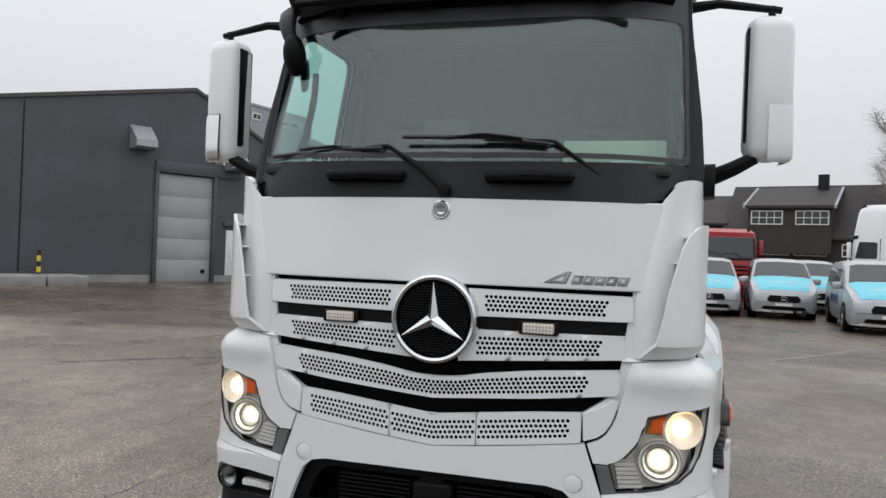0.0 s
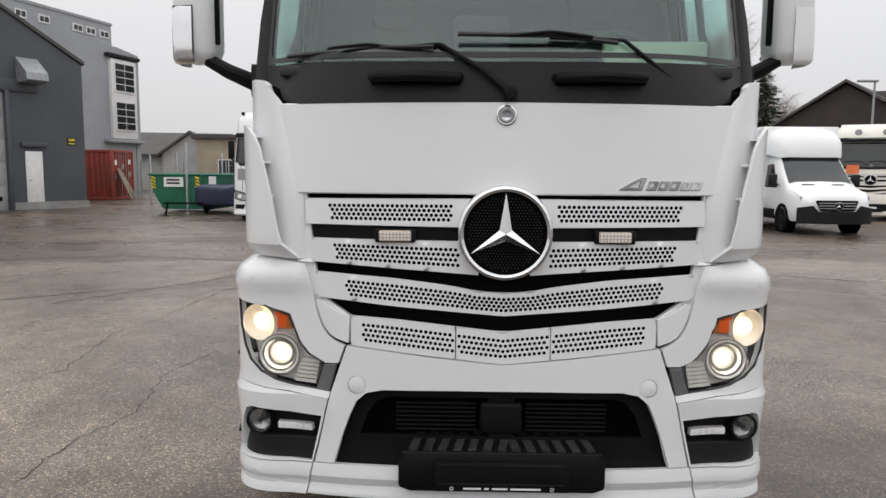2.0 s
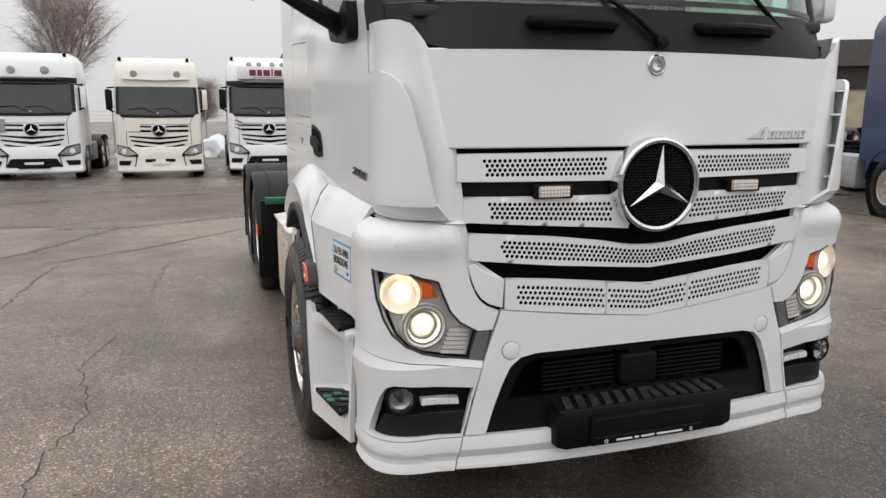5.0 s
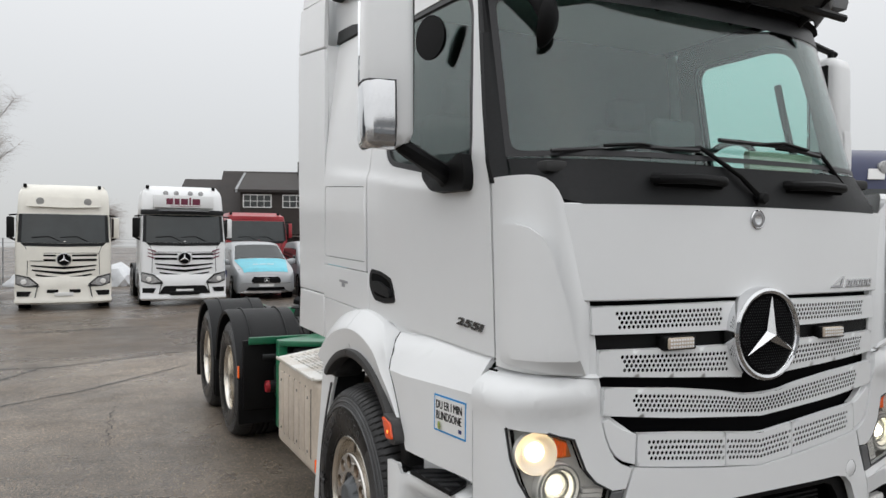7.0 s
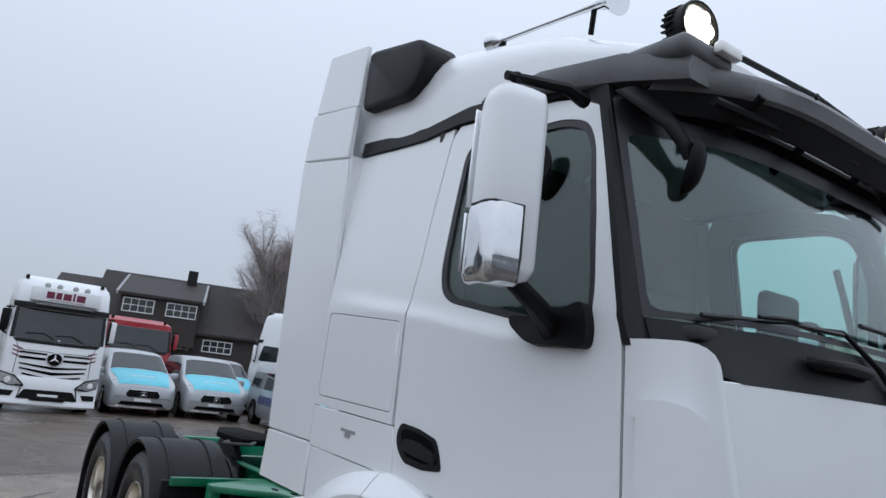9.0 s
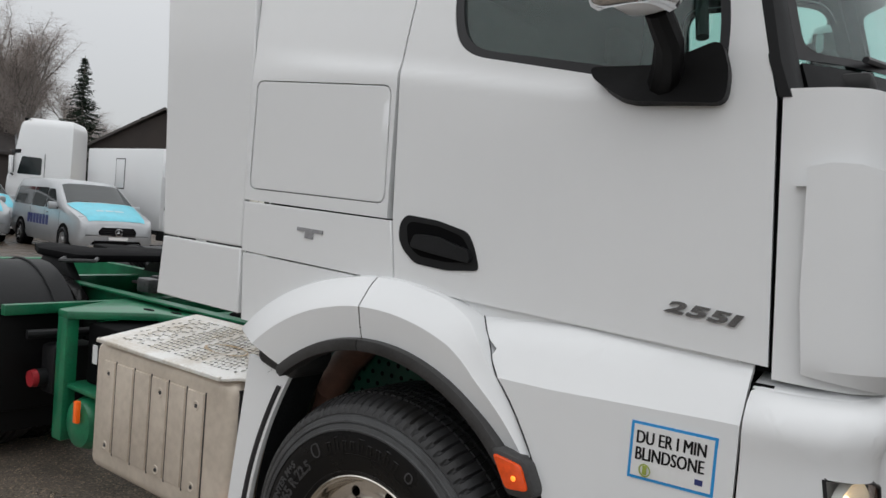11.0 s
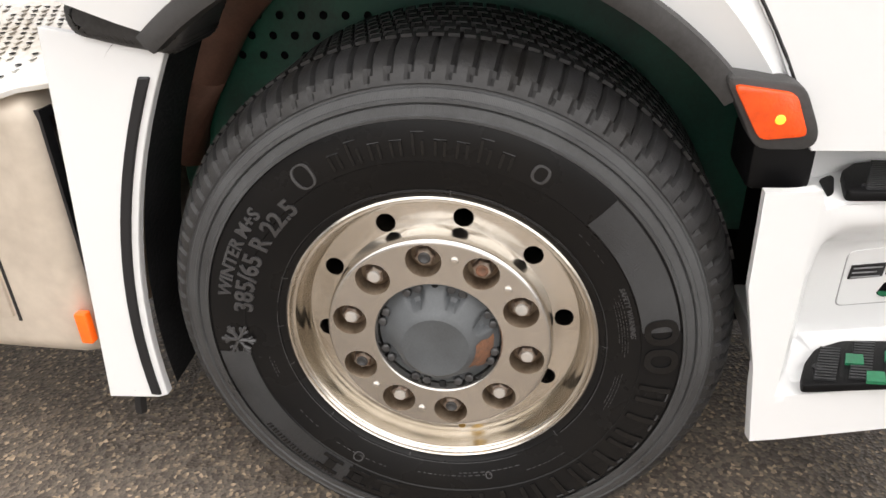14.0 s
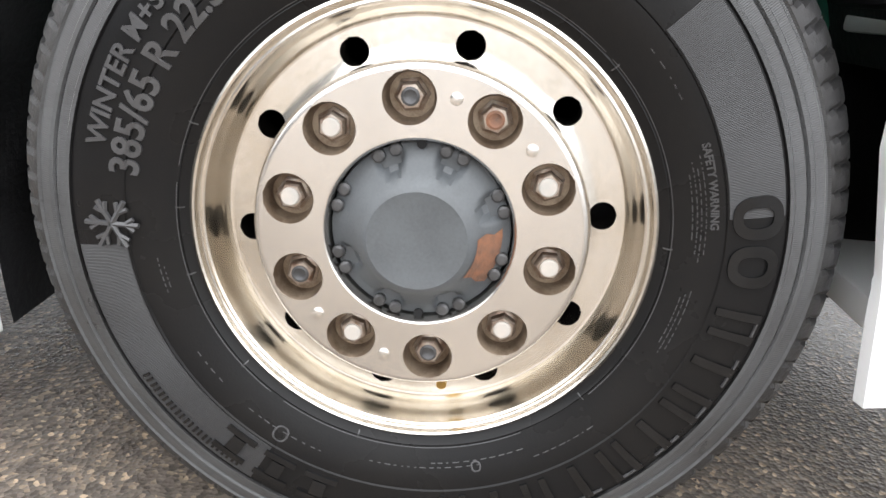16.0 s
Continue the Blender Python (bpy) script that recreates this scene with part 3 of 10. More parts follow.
                bx, by = 1.030, 0.235 + 0.035 * k
                a = q * math.pi / 2
                ex, ey = math.sin(a) ** 0.8, 1 - max(0.0, math.cos(a)) ** 0.8
                x, y = ax + (bx - ax) * ex, ay + (by - ay) * ey
                nx, ny = math.sin(a), -math.cos(a)
                return (s * (x + nx * off), y + ny * off, z)
            return surf
        def rolled(q, z):
            """The corner's skin with a soft roll along its inner edge."""
            return corner(0.012 * math.exp(-((q - 0.10) / 0.11) ** 2) - 0.010 * max(0, 1 - q / 0.05))(q, z)
        panel("corner_panel", [(0.0, 1.285), (0.5, 1.29), (0.990, 1.30), (0.990, 1.985), (0.72, 1.986), (0.45, 1.985), (0.30, 1.981), (0.20, 1.972), (0.12, 1.955), (0.06, 1.930), (0.02, 1.905), (0.0, 1.880)], rolled, WHITE, TRUCK, 0.025, cut=(0.04, 0.08), bevel=0.006)
        us = [arc_of(0.74) + (arc_of(1.0973) - arc_of(0.74)) * i / 24 for i in range(25)]
        ledge = [[front(0.004)(s * u, 1.274), front(-0.02)(s * u, 1.288), front(-0.14)(s * u, 1.315)] for u in us]
        lb = loft(ledge, closed=False)
        if sum(f.normal.z for f in lb.faces) < 0:
            bmesh.ops.reverse_faces(lb, faces=lb.faces[:])
        part("shoulder_ledge", lb, WHITE, TRUCK)
        def flare(q, z):
            return corner(0.022 + 0.048 * max(0, 1 - q) * min(1, max(0, (z - 1.283) / 0.062)) - 0.016 * min(1, max(0, (1.345 - z) / 0.06)))(q, z)
        df = panel("wind_deflector", [(0.03, 1.283), (0.35, 1.297), (0.86, 1.325), (0.885, 1.50), (0.87, 1.80), (0.76, 1.812), (0.60, 1.810), (0.46, 1.797), (0.35, 1.768), (0.28, 1.715), (0.235, 1.60), (0.19, 1.45), (0.135, 1.347)], flare, WHITE, TRUCK, 0.014, cut=(0.05, 0.031), label="white corner wind deflector with a curved top edge", bevel=0.005, sharp=22)
        for z in (1.40, 1.53, 1.66, 1.76):
            ribs = []
            for k in range(9):
                q = (0.26 if z < 1.7 else 0.36) + 0.07 * k
                ribs.append([corner(-0.004)(q, z - 0.004), flare(q, z - 0.004), flare(q, z + 0.004), corner(-0.004)(q, z + 0.004)])
            part("deflector_rib", loft(ribs), WHITE, df)


def build_bumper():
    # middle panel over and beside the lower opening
    p = []
    right = [(0.0, 0.878), (0.28, 0.905), (0.612, 0.945), (0.676, 0.756), (0.746, 0.462), (0.668, 0.462), (0.640, 0.560), (0.606, 0.655), (0.575, 0.722), (0.535, 0.757), (0.47, 0.771), (0.2, 0.774), (0.0, 0.774)]
    poly = right + [(-x, z) for x, z in reversed(right[1:-1])]
    mid = panel("bumper_middle", fpoly(poly), front(0.006), WHITE, TRUCK, 0.03, bevel=0.006)
    for s in (-1, 1):
        y = fy(0.573, 0.788)
        part("tow_cap", moved(lathe([(0.034, -0.004), (0.034, 0.0015), (0.031, 0.003), (0.0, 0.003)], 36, "y"), Matrix.Translation((s * 0.573, y - 0.005, 0.788)) @ Matrix.Rotation(s * 0.08, 4, "Z") @ Matrix.Diagonal((1, -1, 1, 1))), WHITE, mid, "round tow-eye cover")
        part("cap_joint", moved(lathe([(0.0365, -0.0005), (0.0355, 0.0016), (0.0345, -0.0005)], 36, "y", True), Matrix.Translation((s * 0.573, y - 0.0055, 0.788)) @ Matrix.Rotation(s * 0.08, 4, "Z") @ Matrix.Diagonal((1, -1, 1, 1))), GREYP, mid)
    # lower lip in three lengths
    panel("bumper_lip", fpoly([(-0.752, 0.458), (-0.40, 0.458), (-0.385, 0.405), (0.385, 0.405), (0.40, 0.458), (0.752, 0.458), (0.780, 0.325), (0, 0.318), (-0.780, 0.325)]), front(0.004), WHITE, TRUCK, 0.03, cut=(0.05, 0.02), bevel=0.004, sharp=14)
    for s in (-1, 1):
        e = [(s * 0.757, 0.456), (s * 1.06, 0.450), (s * 1.0962, 0.448), (s * 1.0973, 0.446), (s * 1.0973, 0.345), (s * 1.0962, 0.335), (s * 1.06, 0.322), (s * 0.785, 0.322)]
        panel("bumper_lip", fpoly(e), front(0.008), WHITE, TRUCK, 0.03, cut=(0.02, 0.02), bevel=0.004, sharp=14)
        # corner piece with the fog lamp niche
        niche = [(s * 0.716, 0.655), (s * 0.90, 0.668), (s * 1.005, 0.676), (s * 1.030, 0.664), (s * 1.052, 0.618), (s * 1.083, 0.470), (s * 0.760, 0.466)]
        corner = [(s * 0.688, 0.728), (s * 0.80, 0.742), (s * 0.95, 0.759), (s * 1.06, 0.779), (s * 1.0962, 0.791), (s * 1.0973, 0.796), (s * 1.0973, 0.452), (s * 1.0962, 0.452), (s * 0.756, 0.460)]
        panel("bumper_corner", fpoly(corner), front(0.006), WHITE, TRUCK, 0.03, holes=[fpoly(niche)], cut=(0.02, 0.03), bevel=0.004, sharp=14)
        nb = [(s * 0.68, 0.70), (s * 1.07, 0.70), (s * 1.095, 0.44), (s * 0.74, 0.44)]
        fb = panel("fog_lamp_niche", fpoly(nb), front(-0.045), BLACKP, TRUCK, 0.01, cut=(0.04, 0.1))
        panel("niche_floor", fpoly([(s * 0.745, 0.555), (s * 1.05, 0.550), (s * 1.08, 0.462), (s * 0.758, 0.462)]), front(-0.014), GREYP, fb, 0.03, cut=(0.04, 0.1), bevel=0.004)
        c = Matrix.Translation((s * 0.980, fy(0.980) + 0.035, 0.612)) @ Matrix.Rotation(s * 0.12, 4, "Z") @ Matrix.Diagonal((1, -1, 1, 1))
        fl = part("fog_lamp", moved(lathe([(0.056, -0.01), (0.056, 0.03), (0.050, 0.034), (0.047, 0.03), (0.047, 0.02)], 40, "y", caps=False), c.copy()), BLACKP, TRUCK, "round fog lamp")
        part("fog_bowl", moved(lathe([(0.046, 0.026), (0.040, 0.012), (0.024, 0.004), (0.0, 0.002)], 32, "y", caps=False), c.copy()), FOGREF, fl)
        part("fog_bulb", moved(lathe([(0.010, 0.004), (0.010, 0.022), (0.0, 0.026)], 16, "y"), c.copy()), INK, fl)
        ln = part("fog_lens", moved(lathe([(0.0465, 0.027), (0.030, 0.036), (0.0, 0.040)], 32, "y", caps=False), c.copy()), CLEAR, fl)
        ln.visible_shadow = False
        dr = panel("daylight_strip", fpoly([(s * 0.765, 0.580), (s * 0.905, 0.582), (s * 0.908, 0.610), (s * 0.768, 0.606)]), front(-0.018), REFLECT, TRUCK, 0.03, cut=(0.03, 0.1), label="strip of clear daylight LEDs", bevel=0.003)
        for k in range(5):
            x = 0.782 + 0.027 * k
            panel("led_cell", fpoly([(s * x, 0.586), (s * (x + 0.016), 0.586), (s * (x + 0.016), 0.602), (s * x, 0.602)]), front(-0.0155), PAPER, dr, 0.006)
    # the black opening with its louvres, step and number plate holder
    # the back sheet's near-black colour supplies the opening's shade
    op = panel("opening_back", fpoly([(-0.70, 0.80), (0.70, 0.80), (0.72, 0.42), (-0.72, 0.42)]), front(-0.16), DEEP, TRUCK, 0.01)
    frame = [(0.0, 0.790), (0.48, 0.788), (0.55, 0.775), (0.60, 0.725), (0.63, 0.66), (0.69, 0.45), (0, 0.45)]
    inner = [(0.0, 0.735), (0.45, 0.732), (0.50, 0.715), (0.54, 0.66), (0.57, 0.575), (0.0, 0.575)]
    for s in (-1, 1):
        panel("opening_frame", fpoly([(s * x, z) for x, z in frame]), front(-0.035), BLACKP, TRUCK, 0.03, holes=[fpoly([(s * max(x, 0.05), z) for x, z in inner])], bevel=0.004)
        for k in range(7):
            z = 0.592 + 0.018 * k
            part("louvre", box(s * 0.10 if s > 0 else -0.42, 0.42 if s > 0 else -0.10, 0.0, 0.035, z, z + 0.009, 0.002), BLACKP, TRUCK)
    part("radar_box", box(-0.085, 0.085, -0.03, 0.06, 0.585, 0.72, 0.02, 3), BLACKP, TRUCK)
    st = part("front_step", prism([(-0.405, 0.395), (-0.405, 0.50), (-0.375, 0.535), (0.375, 0.535), (0.405, 0.50), (0.405, 0.395), (0.36, 0.378), (-0.36, 0.378)], "y", -0.10, 0.05, 0.012), BLACKP, TRUCK, "black plastic step in the bumper")
    part("step_top", prism([(-0.10, 0.530), (-0.095, 0.540), (0.06, 0.572), (0.06, 0.53)], "x", -0.39, 0.39, 0.003), BLACKP, TRUCK)
    for k in range(-6, 7):
        x = 0.058 * k
        sl = -0.03 if k > 0 else 0.03
        bm = bmesh.new()
        q = [(x - 0.016, -0.092), (x + 0.016, -0.092), (x + 0.016 + sl, 0.05), (x - 0.016 + sl, 0.05)]
        lo = [bm.verts.new((a, b, 0.5425 + (b + 0.095) * 0.205)) for a, b in q]
        hi = [bm.verts.new((a, b, 0.5505 + (b + 0.095) * 0.205)) for a, b in q]
        bm.faces.new(hi)
        for i in range(4):
            bm.faces.new((lo[i], lo[(i + 1) % 4], hi[(i + 1) % 4], hi[i]))
        bmesh.ops.recalc_face_normals(bm, faces=bm.faces[:])
        part("step_ridge", bm, RIDGEM, st)
    pl = part("plate_holder", box(-0.262, 0.262, -0.116, -0.098, 0.388, 0.508, 0.004), BLACKP, TRUCK, "empty black number plate holder")
    part("holder_rim", box(-0.245, 0.245, -0.121, -0.112, 0.418, 0.423, 0.001), GREYP, pl)
    part("holder_rim", box(-0.245, 0.245, -0.121, -0.112, 0.494, 0.499, 0.001), GREYP, pl)
    x = -0.150
    for w in (0.070, 0.018, 0.060, 0.118):
        part("print_bar", box(x, x + w, -0.1185, -0.115, 0.3985, 0.4055), PAPER, pl, "white bar of print")
        x += w + 0.012
    for s in (-1, 1):
        part("print_dot", moved(lathe([(0.0075, 0), (0.0075, -0.002), (0.0055, -0.002), (0.0055, 0)], 16, "y", True), Matrix.Translation((s * 0.195, -0.1165, 0.402))), PAPER, pl)
    # behind it all, unseen boxes close the underside, added to keep the ground dark
    part("underside_box", box(-0.80, 0.80, 0.14, 0.70, 0.305, 0.90, 0.03), DEEP, TRUCK)
    part("underside_blocker", box(-0.78, 0.78, 0.62, 2.6, 0.29, 0.46, 0.03), DEEP, TRUCK, "unseen black box added to block light under the truck")


def build_lamps():
    for s in (-1, 1):
        hl = [(1.066, 1.108), (0.945, 1.093), (0.845, 1.060), (0.826, 1.010), (0.803, 0.951), (0.765, 0.905), (0.705, 0.873), (0.736, 0.768), (0.83, 0.778), (0.905, 0.795), (0.965, 0.825), (1.010, 0.868), (1.037, 0.925), (1.056, 1.0)]
        hl = [(s * x, z) for x, z in hl]
        # painted skin round the lamp: shoulder above, bezel below
        block = [(0.706, 0.866), (0.655, 0.868), (0.682, 0.757), (0.736, 0.764)]
        ring = [(1.066, 1.108), (0.945, 1.093), (0.845, 1.060), (0.826, 1.010), (0.803, 0.951), (0.765, 0.905), (0.706, 0.872)]
        low = [(0.736, 0.766), (0.83, 0.776), (0.905, 0.793), (0.965, 0.823), (1.010, 0.866), (1.037, 0.925), (1.056, 1.0)]
        upper = [(0.706, 0.872), (0.646, 0.874), (0.622, 0.944), (0.664, 0.962), (0.692, 0.985), (0.712, 1.018), (0.729, 1.060), (0.742, 1.112), (0.757, 1.186), (0.766, 1.240), (0.780, 1.268), (0.90, 1.278), (1.03, 1.278), (1.0962, 1.28), (1.0973, 1.27), (1.0973, 1.0), (1.0962, 1.0), (1.056, 1.0)] + ring[:-1]
        lower = low + [(1.0962, 1.0), (1.0973, 1.0), (1.0973, 0.80), (1.0962, 0.795), (1.06, 0.782), (0.95, 0.762), (0.80, 0.745), (0.684, 0.731), (0.680, 0.757)]
        panel("lamp_shoulder", fpoly([(s * x, z) for x, z in upper]), front(0.006), WHITE, TRUCK, 0.025, cut=(0.025, 0.035), label="white fender shoulder over the headlamp", bevel=0.008)
        panel("lamp_bezel", fpoly([(s * x, z) for x, z in lower]), front(0.006), WHITE, TRUCK, 0.025, cut=(0.025, 0.035), bevel=0.006)
        panel("bezel_block", fpoly([(s * x, z) for x, z in block]), front(0.008), VISORM, TRUCK, 0.03, label="dark grey washer cover", bevel=0.003)
        lamp = panel("headlamp", fpoly(hl), front(-0.045), REFLECT, TRUCK, 0.01, cut=(0.03, 0.04), label="clear-glass headlamp, lit, with amber turn lamp")
        rim = panel("lamp_glass", fpoly(hl), front(0.003), CLEAR, lamp, 0.003, cut=(0.03, 0.04))
        rim.visible_shadow = False
        pts = [front(0.004)(arc_of(x), z) for x, z in hl]
        part("lamp_seal", tube(pts + pts[:1], 0.005, 6), INK, lamp)
        for x, z, r, mat, nm in ((0.988, 1.020, 0.072, LAMPWARM, "upper"), (0.895, 0.893, 0.062, BULBLOW, "lower")):
            pa, pb = front(-0.052)(s * arc_of(x), z), front(0.0)(s * arc_of(x), z)
            yaw = math.atan2(pb[0] - pa[0], -(pb[1] - pa[1])) * (0.8 if nm == "upper" else 0.6)
            m = Matrix.Translation(pa) @ Matrix.Rotation(yaw, 4, "Z") @ Matrix.Diagonal((1, -1, 1, 1))
            if nm == "lower":
                part("projector_ring", moved(lathe([(r + 0.026, 0.0), (r + 0.026, 0.032), (r + 0.016, 0.044), (r + 0.004, 0.036), (r - 0.004, 0.02), (r - 0.008, 0.0)], 48, "y", caps=False), m.copy()), REFLECT, lamp, "chrome projector ring")
                part("projector_lens", moved(lathe([(r - 0.010, 0.012), (r - 0.016, 0.034), (r - 0.036, 0.048), (0.0, 0.054)], 40, "y", caps=False), m.copy()), CLEAR, lamp)
                part("lamp_bulb", moved(lathe([(0.027, 0.010), (0.022, 0.022), (0.0, 0.030)], 32, "y"), m.copy()), BULBLOW, lamp, "lit bulb")
                for rg, yg in ((r + 0.019, 0.041), (r + 0.004, 0.037), (r - 0.013, 0.012)):
                    part("ring_groove", moved(lathe([(rg + 0.0035, yg - 0.004), (rg + 0.0035, yg + 0.002), (rg - 0.0035, yg + 0.002), (rg - 0.0035, yg - 0.004)], 40, "y", caps=False), m.copy()), RINGM, lamp)
            else:
                part("lamp_bowl", moved(lathe([(r + 0.008, 0.02), (r + 0.002, 0.040), (r - 0.004, 0.03), (r * 0.6, 0.014), (0.0, 0.008)], 40, "y", caps=False), m.copy()), REFLECT, lamp)
                part("lamp_bulb", moved(lathe([(0.034, 0.016), (0.028, 0.026), (0.014, 0.034), (0.0, 0.037)], 32, "y"), m.copy()), LAMPWARM, lamp, "lit bulb")
        tl = panel("turn_lamp", fpoly([(s * x, z) for x, z in ((0.915, 1.072), (0.860, 1.052), (0.842, 0.995), (0.900, 0.995))]), front(-0.02), LENSAMB, lamp, 0.02, label="amber turn reflector", bevel=0.003)
        for i in range(5):
            x = 0.862 + 0.011 * i
            panel("amber_rib", fpoly([(s * x, 1.046 + 0.004 * i), (s * (x + 0.006), 1.048 + 0.004 * i), (s * (x + 0.010), 1.002), (s * (x + 0.004), 1.002)]), front(-0.016), ORANGE, tl, 0.006)
        for i in range(6):
            z = 0.782 + 0.0165 * i
            panel("lamp_fin", fpoly([(s * (0.744 - 0.003 * i), z), (s * (0.835 - 0.006 * i), z + 0.004), (s * (0.835 - 0.006 * i), z + 0.017), (s * (0.744 - 0.003 * i), z + 0.013)]), front(-0.012), FINM, lamp, 0.03)


def side(off=0.0, s=-1):
    """The cab's side skin: y and z to a place."""
    def surf(y, z):
        x = 1.10 - 0.07 * min(1, max(0, (1.3 - y) / 1.05)) ** 1.5
        x -= 0.115 * max(0, (z - 2.08) / 0.87) ** 1.25
        # a soft shoulder folds in along the belt line
        belt = float(np.interp(y, [0.4, 0.7, 1.395, 2.12], [1.952, 1.972, 2.070, 2.155]))
        k = min(1, max(0, (z - belt) / 0.06)) * min(1, max(0, (y - 0.45) / 0.35)) * min(1, max(0, (2.10 - y) / 0.4))
        return (s * (x + off - 0.015 * k * (2 - k)), y, z)
    return surf


WINDOW = [(1.245, 2.775), (1.225, 2.25), (1.195, 2.155), (1.13, 2.110), (0.72, 2.035), (0.46, 1.985), (0.395, 2.02), (0.395, 2.15), (0.44, 2.42), (0.50, 2.68), (0.555, 2.775), (0.68, 2.815), (1.20, 2.825)]


def shrink(poly, d):
    c = Vector((sum(p[0] for p in poly) / len(poly), sum(p[1] for p in poly) / len(poly)))
    out = []
    for p in poly:
        v = Vector(p) - c
        out.append(tuple(c + v * (1 - d / max(v.length, 0.05))))
    return out


def build_sides():
    for s in (-1, 1):
        door = [(0.238, 1.327), (0.60, 1.350), (0.98, 1.372), (1.355, 1.394), (1.385, 1.60), (1.400, 2.05), (1.405, 2.11), (1.385, 2.30), (1.378, 2.88), (1.34, 2.935), (0.75, 2.905), (0.62, 2.88), (0.520, 2.83), (0.430, 2.56), (0.348, 2.26), (0.284, 1.99), (0.276, 1.96)]
        dr = panel("door", door, side(0.0, s), WHITE, TRUCK, 0.03, holes=[rounded(WINDOW, 0.05)], cut=(0.10, 0.02), label="white cab door with a black pull handle", bevel=0.004)
        panel("window_rubber", rounded(WINDOW, 0.05), side(-0.004, s), INK, dr, 0.02, holes=[rounded(shrink(WINDOW, 0.030), 0.05)], cut=(0.10, 0.03), label="black rubber window seal")
        g = panel("side_window", rounded(shrink(WINDOW, 0.028), 0.05), side(-0.012, s), SIDEGL, dr, 0.004, cut=(0.12, 0.03), label="green-tinted side window")
        g.visible_shadow = False
        panel("door_seal", [(0.19, 1.31), (0.60, 1.32), (1.36, 1.36), (1.36, 1.41), (0.60, 1.37), (0.29, 1.345), (0.31, 1.95), (0.25, 1.97)], side(-0.022, s), DEEP, TRUCK, 0.01, cut=(0.1, 0.1))
        part("door_gap", tube([side(-0.004, s)(y, z) for y, z in ((0.231, 1.335), (0.238, 1.55), (0.247, 1.75), (0.256, 1.955))], 0.0035, 6), DEEP, TRUCK)
        panel("door_trim", door, side(-0.036, s), INTER, dr, 0.008, holes=[rounded(WINDOW, 0.05)], cut=(0.2, 0.2), label="dark inner door trim")
        panel("door_sill", [(0.30, 1.300), (1.36, 1.350), (1.36, 1.393), (0.98, 1.371), (0.60, 1.348), (0.30, 1.328)], side(-0.014, s), WHITE, TRUCK, 0.006, cut=(0.1, 0.1))
        # handle
        hp = [(1.350, 1.590), (1.325, 1.620), (1.202, 1.609), (1.087, 1.582), (1.060, 1.535), (1.038, 1.470), (1.155, 1.459), (1.279, 1.469), (1.332, 1.511), (1.352, 1.546)]
        hd = panel("handle_bowl", rounded(hp, 0.02), side(0.004, s), GREYP, dr, 0.02, cut=(0.05, 0.05), label="black door handle in a recessed bowl", bevel=0.008)
        # flat near-black plate painted as the shaded hollow of the bowl
        panel("bowl_shade", rounded([(1.320, 1.588), (1.300, 1.600), (1.195, 1.592), (1.105, 1.568), (1.078, 1.530), (1.068, 1.492), (1.155, 1.484), (1.265, 1.494), (1.308, 1.525)], 0.02), side(0.0055, s), DEEP, hd, 0.004, cut=(0.05, 0.05))
        panel("handle_grip", rounded([(1.275, 1.562), (1.19, 1.560), (1.070, 1.528), (1.062, 1.490), (1.19, 1.505), (1.290, 1.520)], 0.015), side(0.022, s), GREYP, hd, 0.02, cut=(0.05, 0.05), bevel=0.007)
        # number on the door
        bm = bmesh.new()
        x0 = 0.0
        for ch, wd in (("2", 0.046), ("5", 0.044), ("5", 0.044), ("1", 0.018)):
            one = text_points(ch, 0.062, 0.006, 0.0026)
            lo, hi = min(v.co.x for v in one.verts), max(v.co.x for v in one.verts)
            bot = min(v.co.y for v in one.verts)
            for v in one.verts:
                uu = x0 + (v.co.x - lo) / (hi - lo) * wd + 0.42 * (v.co.y - bot)
                hh = (v.co.y - bot) * 0.66
                yy = (0.490 - uu) if s < 0 else (0.305 + uu)
                v.co = Vector(side(0.005 + v.co.z, s)(yy, 1.412 + hh - 0.10 * (0.490 - yy) + 0.016))
            x0 += wd + 0.0065
            join(bm, one)
        part("door_number", bm, MARKM, dr, "smoked chrome model number", 30)
        # sleeper side with its hatch and the lock panel
        hatch = [(2.118, 2.085), (1.432, 2.035), (1.425, 1.648), (2.125, 1.672)]
        sl = [(1.411, 1.602), (2.148, 1.630), (2.148, 2.20), (2.20, 2.80), (2.215, 2.955), (1.62, 2.925), (1.386, 2.935), (1.392, 2.30), (1.412, 2.11)]
        cab = panel("sleeper_side", sl, side(0.0, s), WHITE, TRUCK, 0.03, holes=[rounded(hatch, 0.035)], cut=(0.08, 0.02), bevel=0.004)
        panel("side_hatch", rounded(shrink(hatch, 0.007), 0.033), side(-0.001, s), WHITE, cab, 0.03, cut=(0.12, 0.12), label="white locker hatch", bevel=0.005)
        panel("hatch_joint", rounded(hatch, 0.035), side(-0.016, s), INK, cab, 0.01, cut=(0.2, 0.2))
        lp = panel("lock_panel", [(1.362, 1.398), (2.145, 1.432), (2.146, 1.622), (1.392, 1.596)], side(0.0, s), WHITE, TRUCK, 0.03, cut=(0.12, 0.12), bevel=0.004)
        panel("lock_badge", [(1.832, 1.545), (1.700, 1.540), (1.700, 1.527), (1.748, 1.529), (1.748, 1.506), (1.790, 1.508), (1.790, 1.531), (1.832, 1.532)], side(0.004, s), STAINW, lp, 0.006, label="small dark metal trim badge")
        panel("rear_skirt", [(1.30, 1.17), (2.125, 1.165), (2.142, 1.425), (1.30, 1.392)], side(-0.004, s), WHITE, TRUCK, 0.03, cut=(0.12, 0.12), bevel=0.004)
